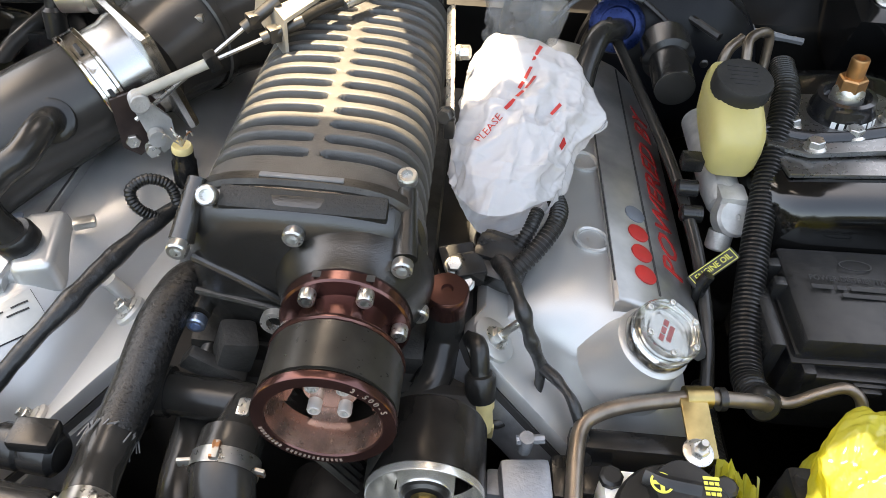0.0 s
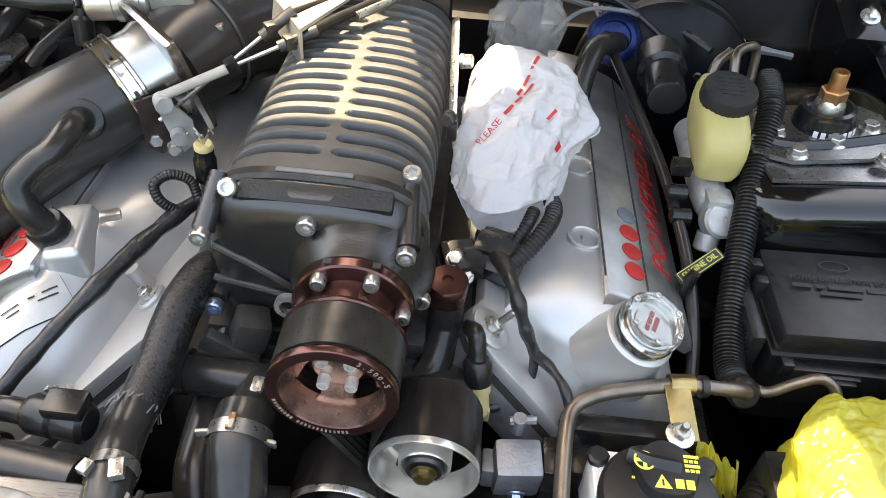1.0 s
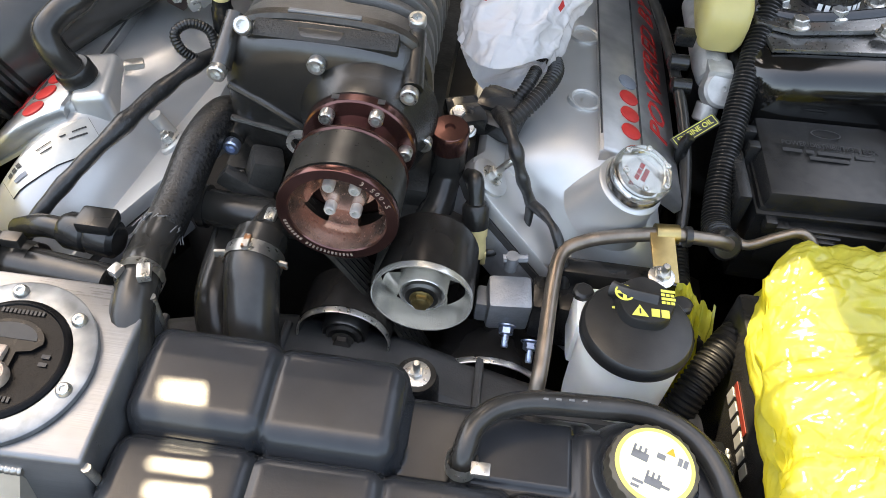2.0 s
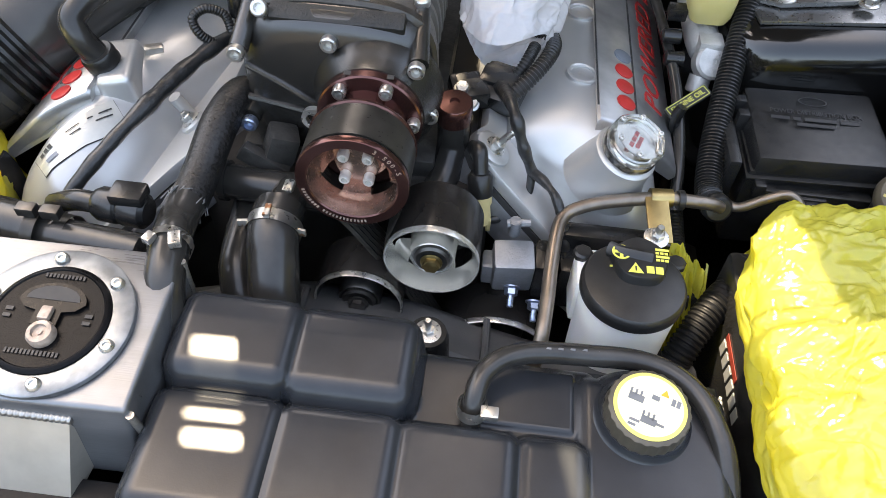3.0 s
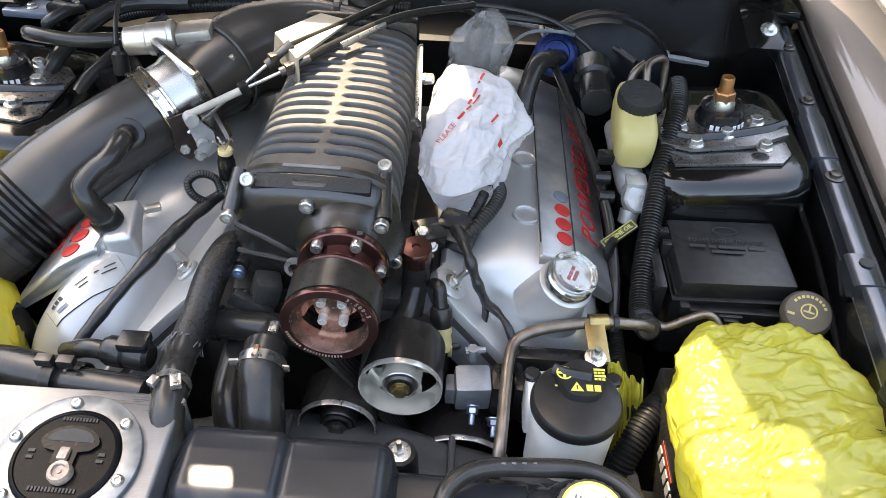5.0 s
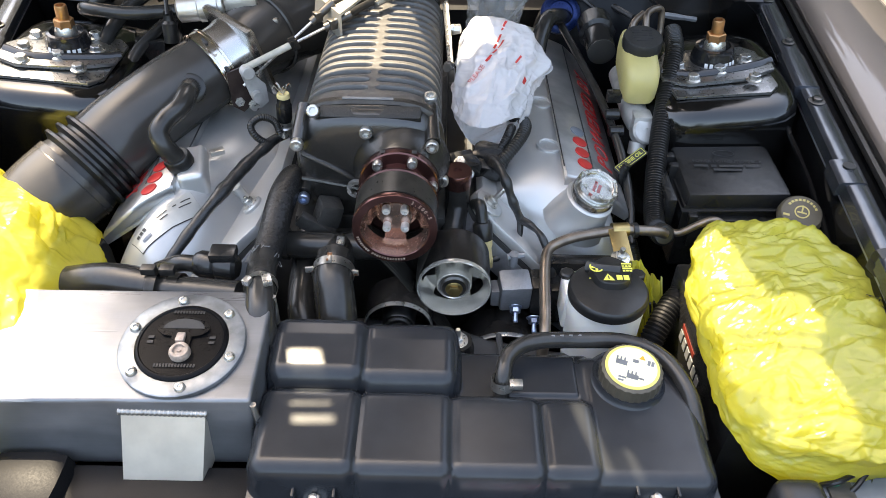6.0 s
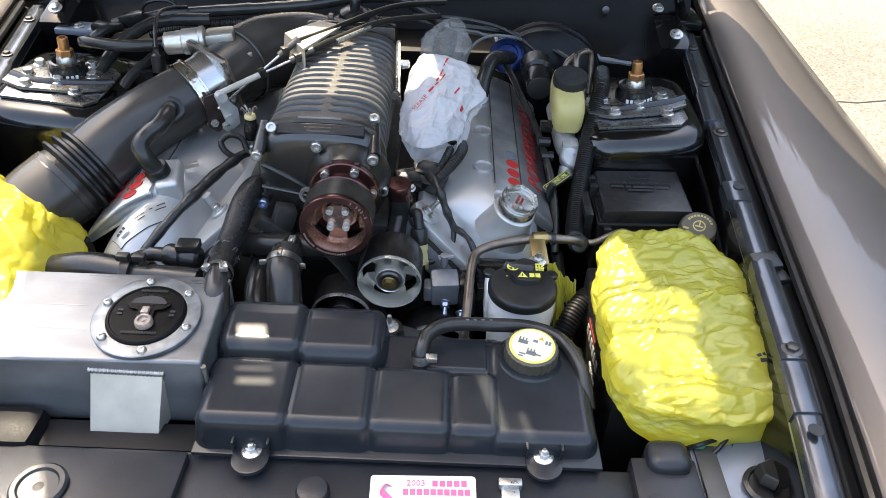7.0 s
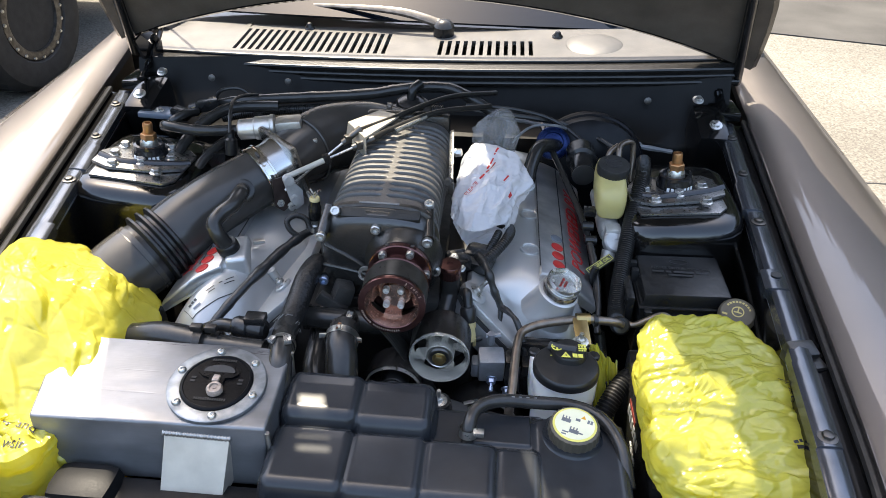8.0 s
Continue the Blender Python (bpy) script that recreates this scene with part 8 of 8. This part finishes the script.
def dipstick():
    a, b = Vector((0.337, 0.545, 0.841)), Vector((0.378, 0.577, 0.845))
    t = thing("dipstick", (0.35, 0.545, 0.80), "black dipstick handle with a yellow-lettered tag", "dipstick")
    d = (b - a).normalized()
    n = Vector((-0.15, -0.45, 1)).normalized()
    m = plane((a + b) / 2, d, n)
    bm = plate(B(), rounded((b - a).length + 0.002, 0.0135, 0.002), (0, 0, -0.003), (0, 0, 1), 0.005, up=(0, 1, 0))
    bm.transform(m)
    part("tag", bm, "inkdark", t)
    bm = writing("ENGINE OIL", 0.0086, m @ Matrix.Translation((0, 0, 0.0024)), 0.0002, squeeze=0.92)
    part("lettering", bm, "yellow", t, "yellow lettering")
    bm = B()
    for v in (-0.0057, 0.0057):
        t2 = B()
        box(t2, (0, v, 0.0023), (0.0496, 0.0006, 0.0004))
        merge(bm, t2, m)
    for u in (-0.0248, 0.0248):
        t2 = B()
        box(t2, (u, 0, 0.0023), (0.0006, 0.0114, 0.0004))
        merge(bm, t2, m)
    part("border", bm, "yellow", t)
    part("handle", tube(B(), [(0.350, 0.547, 0.846), (0.346, 0.546, 0.83), (0.352, 0.552, 0.79), (0.35, 0.55, 0.72)], [0.006, 0.007, 0.005, 0.005], 10), "black", t)


def sensor():
    t = thing("pressure_sensor", (-0.131, 0.532, 0.88), "black sensor with bare copper leads on a bright fitting", "sensor")
    ax = Vector((0.08, -0.03, 1)).normalized()
    c = Vector((-0.134, 0.533, 0.892))
    part("fitting", lathe(B(), [(0.009, 0), (0.011, 0.004), (0.011, 0.014), (0.009, 0.016), (0.009, 0.024)], c, ax, 16), "steel", t)
    part("body", lathe(B(), [(0.0095, 0.024), (0.0105, 0.028), (0.0105, 0.048), (0.009, 0.050), (0.009, 0.060)], c, ax, 18), "black", t)
    bm = lathe(B(), [(0.0080, 0.056), (0.0088, 0.058), (0.0088, 0.064), (0.0075, 0.066), (0.004, 0.064)], c, ax, 18)
    part("collar", bm, "tan", t)
    bm = B()
    rnd = random.Random(3)
    for k in range(7):
        p = c + ax * 0.064
        q = p + Vector((rnd.uniform(-.010, .010), rnd.uniform(-.008, .008), rnd.uniform(0.008, 0.018)))
        tube(bm, [p, p.lerp(q, 0.5) + Vector((rnd.uniform(-.004, .004), 0, 0.002)), q, q + Vector((rnd.uniform(-.005, .005), 0, -0.004))], 0.0008, 5, n=4)
    part("lead", bm, "steelrust", t)


def linkage_rod():
    t = thing("linkage_bar", (0.09, 0.65, 0.97), "flat zinc bar with bolts along the supercharger side", "bar")
    bm = tube(B(), [(0.083, 0.735, 1.002), (0.088, 0.66, 0.988), (0.093, 0.585, 0.969)], 0.0055, 8, flat=0.45)
    part("bar", bm, "steel", t)
    bm = B()
    hex_bolt(bm, (0.094, 0.668, 0.990), (1, -0.2, 0.2), 0.007, 0.012, flange=1.1)
    part("bolt", bm, "steel", t)
    bm = B()
    hex_bolt(bm, (0.090, 0.590, 0.972), (-0.3, -1, 0.2), 0.007, 0.010, flange=1.1)
    box(bm, (0.093, 0.585, 0.962), (0.010, 0.012, 0.02), 0.003)
    part("joint", bm, "darksteel", t)


def harnesses():
    r = thing("engine_harness", (0.17, 0.46, 0.86), "black tape-wrapped engine wiring harness on the cam cover", "wiring harness", "wiring harnesses")
    part("trunk", tube(B(), [(0.140, 0.525, 0.868), (0.152, 0.500, 0.878), (0.158, 0.472, 0.888), (0.166, 0.447, 0.886), (0.176, 0.436, 0.862), (0.189, 0.430, 0.834)], [0.009, 0.0075, 0.006, 0.0065, 0.006, 0.0055], 12, rough=0.3), "tape", r)
    part("branch", tube(B(), [(0.189, 0.430, 0.834), (0.188, 0.418, 0.812), (0.176, 0.405, 0.797), (0.158, 0.398, 0.792), (0.145, 0.395, 0.79)], 0.0045, 10, rough=0.3), "tape", r)
    part("branch", tube(B(), [(0.189, 0.430, 0.834), (0.203, 0.414, 0.835), (0.216, 0.394, 0.83), (0.228, 0.375, 0.80), (0.235, 0.36, 0.76)], 0.0052, 10, rough=0.3), "tape", r)
    part("loop", tube(B(), [(0.158, 0.498, 0.872), (0.176, 0.512, 0.886), (0.193, 0.535, 0.898), (0.199, 0.560, 0.900), (0.192, 0.585, 0.897), (0.178, 0.60, 0.890)], 0.0088, 12, corr=(0.004, 0.14)), "rubber", r, "corrugated conduit loop")
    part("loop", tube(B(), [(0.160, 0.520, 0.875), (0.172, 0.535, 0.892), (0.180, 0.555, 0.900)], 0.0068, 12, corr=(0.0035, 0.14)), "rubber", r)
    bm = B()
    box(bm, (0.150, 0.522, 0.872), (0.050, 0.030, 0.024), 0.008, rot=(10, 0, -15))
    box(bm, (0.120, 0.505, 0.866), (0.030, 0.026, 0.024), 0.005, rot=(10, 0, 20))
    part("connector", bm, "black", r)
    l = thing("engine_harness", (-0.19, 0.42, 0.87), "black tape-wrapped engine wiring harness on the cam cover", "wiring harness", "wiring harnesses")
    part("trunk", tube(B(), [(-0.136, 0.545, 0.888), (-0.150, 0.515, 0.892), (-0.166, 0.480, 0.891), (-0.180, 0.446, 0.888), (-0.196, 0.405, 0.882), (-0.216, 0.365, 0.870), (-0.240, 0.322, 0.848), (-0.268, 0.29, 0.81)], [0.008, 0.0075, 0.0085, 0.009, 0.008, 0.0075, 0.007, 0.007], 12, rough=0.25), "tape", l)
    part("loop", tube(B(), [(-0.150, 0.507, 0.892), (-0.166, 0.502, 0.908), (-0.172, 0.508, 0.922), (-0.160, 0.518, 0.928), (-0.144, 0.522, 0.920), (-0.136, 0.515, 0.905)], 0.0052, 10, corr=(0.003, 0.12)), "rubber", l)
    cable("fuel_line", [(0.262, 0.97, 0.93), (0.280, 0.90, 0.91), (0.308, 0.80, 0.885), (0.334, 0.70, 0.860), (0.350, 0.60, 0.835), (0.355, 0.52, 0.805), (0.354, 0.46, 0.77)], 0.0068, "hose", "thin black line along the cam cover edge", "pipe")
    cable("vacuum_hose", [(0.300, 0.93, 0.90), (0.275, 0.875, 0.925), (0.252, 0.835, 0.935), (0.238, 0.80, 0.915), (0.232, 0.77, 0.89)], 0.014, "hose", "black vacuum hose behind the cam cover", "hose", seg=14)


M["tape"] = mat("cloth_tape", (0.022, 0.022, 0.022), 0.30, var=0.4, scale=120, bump=0.8, bscale=180, dust=0.06)


def cover_extras():
    # breather boss and data label on the passenger-side cover
    t = thing("breather_boss", (-0.27, 0.48, 0.86), "silver cast breather boss on the cam cover", "boss")
    bm = B()
    box(bm, (-0.2535, 0.486, 0.862), (0.040, 0.078, 0.036), 0.009, rot=(3, -6, 12), seg=4, taper=0.9)
    box(bm, (-0.262, 0.470, 0.854), (0.054, 0.046, 0.034), 0.012, rot=(4, -16, 14), seg=4, taper=0.85)
    part("boss", bm, "silver", t)
    bm = lathe(B(), [(0.0185, -0.006), (0.0185, 0.006), (0.0165, 0.009)], (-0.2665, 0.476, 0.884), (-0.25, -0.2, 1), 24)
    part("grommet", bm, "rubber", t)
    bm = B()
    box(bm, (-0.226, 0.512, 0.876), (0.020, 0.012, 0.008), 0.003, rot=(0, 0, 25))
    part("lug", bm, "castbright", t)
    pl = thing("data_label", (-0.270, 0.401, 0.86), "pale printed data label on the silver cover", "label")
    m = plane((-0.2705, 0.4015, 1.0), (0.68, 0.73, 0), (0, 0, 1))
    for name, h, w, mt, lift in (("border", 0.029, 0.093, "emboss", 0.0005), ("plate", 0.0278, 0.0918, "greyprint", 0.0011)):
        bm = B()
        for i in range(12):
            for j in range(4):
                q = [m @ Vector((-w / 2 + w * (i + a) / 12, -h / 2 + h * (j + b) / 4, 0)) for a, b in ((0, 0), (1, 0), (1, 1), (0, 1))]
                bm.faces.new([bm.verts.new(p) for p in q])
        bmesh.ops.remove_doubles(bm, verts=bm.verts[:], dist=0.0002)
        part(name, drape(bm, LEFT_SHELL, lift), mt, pl)
    bm = flat_rows(B(), m @ Matrix.Translation((-0.010, 0.006, 0)), [[(0, 0.016), (0.024, 0.006), (0.036, 0.014)], [(0.002, 0.012), (0.030, 0.018)]], 0.0014, 0.005)
    part("print", drape(bm, LEFT_SHELL, 0.0016), "inkdark", pl)
    em = thing("cover_emblem", (-0.295, 0.375, 0.85), "dark emblem bars on the silver cover", "emblem")
    bm = flat_rows(B(), m @ Matrix.Translation((-0.040, 0.005, 0)), [[(0, 0.0036), (0.0048, 0.0036), (0.0096, 0.0036)]], 0.0055, 0.011)
    part("bar", drape(bm, LEFT_SHELL, 0.0016), "inkdark", em)
    bm = flat_rows(B(), m @ Matrix.Translation((-0.038, -0.006, 0)), [[(0, 0.012)]], 0.004, 0.011)
    part("oval", drape(bm, LEFT_SHELL, 0.0016), "greyblue", em)

def belt_run():
    pts = [(0.110, 0.690), (0.070, 0.775), (0.030, 0.838), (-0.006, 0.889)]
    for i in range(19):
        a = radians(215 - 14.0 * i)
        pts.append((AX + 0.0466 * math.cos(a), AZ + 0.0466 * math.sin(a)))
    pts += [(0.071, 0.880), (0.058, 0.838), (0.0555, 0.815), (0.060, 0.79)]
    rings = []
    y, w = 0.3315, 0.038
    for i, (x, z) in enumerate(pts):
        xa, za = pts[max(0, i - 1)]
        xb, zb = pts[min(len(pts) - 1, i + 1)]
        t = Vector((xb - xa, 0, zb - za)).normalized()
        o = Vector((-t.z, 0, t.x))
        p = Vector((x, y, z))
        ring = [p + o * (-0.0016 if k % 2 else 0.0) + Vector((0, -w / 2 + w * k / 12, 0)) for k in range(13)]
        ring += [p + o * 0.0012 + Vector((0, w / 2, 0)), p + o * 0.0012 + Vector((0, -w / 2, 0))]
        rings.append(ring)
    single("serpentine_belt", loft(B(), rings), "beltface", (AX, y, 0.8), "black ribbed rubber belt running over the pulleys", "belt")


def firewall_things():
    h = thing("firewall_harness", (-0.2, 1.0, 0.95), "black conduit-covered wiring harness along the firewall", "wiring harness", "wiring harnesses")
    part("trunk", tube(B(), [(-0.52, 0.99, 0.915), (-0.45, 0.99, 0.930), (-0.40, 0.985, 0.942), (-0.28, 0.985, 0.955), (-0.12, 0.985, 0.972), (-0.03, 0.985, 0.990), (0.05, 0.985, 0.996), (0.10, 0.97, 0.985), (0.16, 0.955, 0.955)], 0.012, 12, rough=0.12), "hose", h)
    part("lower_run", tube(B(), [(-0.44, 0.97, 0.905), (-0.376, 0.97, 0.92), (-0.22, 0.97, 0.94), (-0.05, 0.965, 0.95), (0.05, 0.96, 0.955)], 0.010, 10, corr=(0.005, 0.14)), "rubber", h)
    part("arch", tube(B(), [(-0.46, 0.985, 0.94), (-0.44, 0.98, 0.965), (-0.40, 0.98, 0.972), (-0.37, 0.98, 0.955)], 0.004, 8), "rubber", h)
    bm = B()
    box(bm, (-0.47, 0.97, 0.935), (0.05, 0.03, 0.025), 0.005, rot=(0, -10, 10))
    box(bm, (-0.53, 0.96, 0.915), (0.04, 0.03, 0.022), 0.005, rot=(0, 10, -10))
    part("plug", bm, "black", h)
    bm = B()
    box(bm, (-0.50, 0.965, 0.918), (0.022, 0.022, 0.016), 0.004)
    part("yellow_plug", bm, "tan", h, "tan plug")
    b = thing("wiper_boot", (-0.02, 0.95, 0.94), "black ribbed rubber grommet with a cable tie tail", "grommet")
    bm = lathe(B(), [(0.048, 0.0), (0.050, 0.008), (0.044, 0.012), (0.042, 0.020), (0.032, 0.024), (0.028, 0.034), (0.016, 0.040), (0.0001, 0.041)], (-0.018, 0.955, 0.944), (0, -0.25, 1), 36)
    part("boot", bm, "rubber", b)
    part("stem", tube(B(), [(-0.018, 0.945, 0.975), (-0.014, 0.95, 1.0), (0.0, 0.965, 1.01)], 0.010, 10), "rubber", b)
    bm = lathe(B(), [(0.009, 0), (0.009, 0.005), (0.004, 0.007), (0.0001, 0.007)], (-0.205, 0.962, 0.940), (0, -1, 0.4), 18)
    single("plug_button", bm, "tan", (-0.205, 0.962, 0.94), "small tan rubber plug on the firewall harness", "plug")
    # relay tray and hoses by the passenger tower
    k = thing("relay_bracket", (-0.585, 0.97, 0.90), "blue-grey tinted steel relay bracket with a bolt", "bracket")
    bm = B()
    box(bm, (-0.585, 0.965, 0.912), (0.075, 0.05, 0.012), 0.003, rot=(0, 4, 5))
    part("tray", bm, "bayblue", k)
    bm = B()
    hex_bolt(bm, (-0.58, 0.96, 0.918), (0, 0, 1), 0.007, 0.006)
    part("bolt", bm, "steel", k)
    for pts, r in (([(-0.497, 0.83, 0.93), (-0.495, 0.80, 0.952), (-0.475, 0.785, 0.958), (-0.42, 0.78, 0.955), (-0.36, 0.79, 0.955), (-0.31, 0.81, 0.95)], 0.011),
                   ([(-0.47, 0.75, 0.90), (-0.455, 0.80, 0.925), (-0.43, 0.86, 0.945), (-0.39, 0.91, 0.955), (-0.30, 0.93, 0.955)], 0.012),
                   ([(-0.42, 0.72, 0.88), (-0.41, 0.77, 0.90), (-0.37, 0.84, 0.925), (-0.33, 0.90, 0.94)], 0.010),
                   ([(-0.535, 0.93, 0.90), (-0.525, 0.90, 0.92), (-0.505, 0.92, 0.93), (-0.49, 0.95, 0.925)], 0.010)):
        cable("vacuum_hose", pts, r, "hose", "black rubber vacuum hose beside the strut tower", "hose", seg=14)
    v = thing("vacuum_solenoid", (-0.40, 0.79, 0.86), "black plastic solenoid cluster with connectors", "solenoid")
    bm = B()
    box(bm, (-0.405, 0.80, 0.885), (0.045, 0.05, 0.05), 0.006, rot=(0, 10, 20))
    box(bm, (-0.375, 0.83, 0.90), (0.03, 0.03, 0.04), 0.005, rot=(10, 0, -10))
    box(bm, (-0.43, 0.77, 0.87), (0.03, 0.04, 0.04), 0.005, rot=(0, 0, 30))
    part("body", bm, "black", v)
    bm = lathe(B(), [(0.012, 0), (0.012, 0.03), (0.008, 0.034), (0.007, 0.05)], (-0.352, 0.765, 0.915), (0, 0.2, 1), 14)
    part("spout", bm, "rubber", v)
    cable("sensor_lead", [(-0.350, 0.765, 0.96), (-0.358, 0.80, 0.985), (-0.37, 0.86, 0.99), (-0.372, 0.93, 0.975), (-0.36, 0.98, 0.96)], 0.0035, "rubber", "thin black sensor lead", "cable", seg=8)
    for k, pts in enumerate(([(0.17, 0.93, 0.965), (0.24, 0.95, 0.952), (0.30, 0.96, 0.94), (0.36, 0.95, 0.925), (0.41, 0.90, 0.915)], [(0.10, 0.92, 0.985), (0.20, 0.935, 0.975), (0.28, 0.94, 0.955), (0.34, 0.90, 0.93), (0.37, 0.85, 0.91)])):
        cable("brake_cable", pts, 0.0055 if k == 0 else 0.004, "rubber", "thin black cable across the firewall", "cable", seg=8)
    cable("ground_wire", [(0.20, 0.88, 0.925), (0.225, 0.90, 0.945), (0.25, 0.905, 0.955), (0.285, 0.90, 0.958), (0.31, 0.92, 0.945)], 0.0028, "grey", "thin grey wire over the blue fitting", "cable", seg=8)
    bm = B()
    box(bm, (0.215, 0.84, 0.885), (0.05, 0.06, 0.05), 0.01, rot=(10, 10, 0))
    single("intake_runner_end", bm, "castbright", (0.215, 0.84, 0.86), "pale cast fitting end behind the cam cover", "fitting")


def wing_details():
    rod = [(0.600, 0.66, 0.878), (0.592, 0.60, 0.874), (0.588, 0.50, 0.862), (0.585, 0.42, 0.845), (0.583, 0.36, 0.825)]
    cable("hood_rod", rod, 0.0042, "bay", "thin black rod along the inner wing", "rod", seg=8)
    for side in (-1, 1):
        for y, r in ((0.62, 0.010), (0.80, 0.008), (0.13, 0.010), (0.96, 0.009)):
            x = (r_in(y) - 0.044) if side > 0 else (l_in(y) + 0.050)
            bm = B()
            hex_bolt(bm, (x, y, lip_z(y) - 0.0105), (0, 0, 1), r * 0.75, 0.006, flange=1.6)
            single("flange_bolt", bm, "darksteel", (x, y, lip_z(y) - 0.0105), "dark painted hex bolt on the fender flange", "bolt", "fender flange bolts")
    # dark discs stand in for the shade inside the flange holes
    for y in (0.459, 0.02):
        bm = lathe(B(), [(0.008, 0), (0.008, 0.0012), (0.0001, 0.0012)], (r_in(y) - 0.044, y, lip_z(y) - 0.0085), (0, 0, 1), 18)
        bm.transform(Matrix.Identity(4))
        single("flange_hole_disc", bm, "inkdark", (r_in(y) - 0.044, y, lip_z(y) - 0.0085), "raised black disc standing in for a hole in the flange", "hole")
    # firewall corner clutter under the hinge
    for side in (-1, 1):
        t = thing("hinge_pillar", (0.63 * side, 1.03, 0.88), "shiny black hinge pillar pressing with bright edges", "pillar")
        bm = B()
        box(bm, (0.625 * side, 1.02, 0.90), (0.07, 0.13, 0.10), 0.02, rot=(15, 0, 0))
        part("pressing", bm, "bay", t)
        bm = B()
        hex_bolt(bm, (0.63 * side, 0.985, 0.945), (0, -0.5, 1), 0.009, 0.008)
        hex_bolt(bm, (0.60 * side, 1.05, 0.975), (0, -0.5, 1), 0.008, 0.008)
        part("bolt", bm, "steel", t)


def parked_vehicle():
    c = Vector((-2.45, 3.44, 0.42))
    t = thing("parked_truck", (-3.2, 3.44, 0.0), "black off-road truck parked beyond the car", "truck")
    ax = (1, -0.1, 0)
    prof = [(0.24, 0.0), (0.26, 0.03), (0.34, 0.045), (0.39, 0.03), (0.42, -0.02), (0.42, -0.22), (0.38, -0.27)]
    w = part("wheel", lathe(B(), prof, c, ax, 48, caps=False), "tyre", t, "black off-road wheel")
    part("tread", lathe(B(), [(0.40, 0.005), (0.435, -0.03), (0.435, -0.21), (0.40, -0.24)], c, ax, 72, scallop=(24, 0.06)), "tyre", w)
    part("rim", lathe(B(), [(0.245, 0.004), (0.245, 0.02), (0.225, 0.026), (0.20, 0.02), (0.19, -0.06), (0.10, -0.05), (0.09, -0.02), (0.0001, -0.02)], c, ax, 48), "darksteel", w, "dark rim with a ring of bolts")
    m = basis(ax)
    for k in range(20):
        a = 2 * math.pi * k / 20
        bm = B()
        hex_bolt(bm, c + m @ Vector((0.235 * math.cos(a), 0.235 * math.sin(a), 0.022)), ax, 0.009, 0.008, flange=1.1)
        part("rim_bolt", bm, "steel", w)
    bm = B()
    box(bm, (-3.35, 3.6, 1.05), (1.7, 4.2, 0.75), 0.12)
    part("body", bm, "bay", t, "black painted bodywork")
    bm = B()
    for y in (3.44, 5.6):
        for x in (-3.9,):
            lathe(bm, [(0.42, 0.0), (0.42, 0.25)], (x, y, 0.42), (1, 0, 0), 40)
    lathe(bm, [(0.42, -0.22), (0.42, 0.03), (0.24, 0.03)], (-2.45, 5.7, 0.42), (1, 0, 0), 40)
    part("far_wheel", bm, "tyre", t)


dipstick()
sensor()
linkage_rod()
harnesses()
cover_extras()
belt_run()
firewall_things()
wing_details()
parked_vehicle()
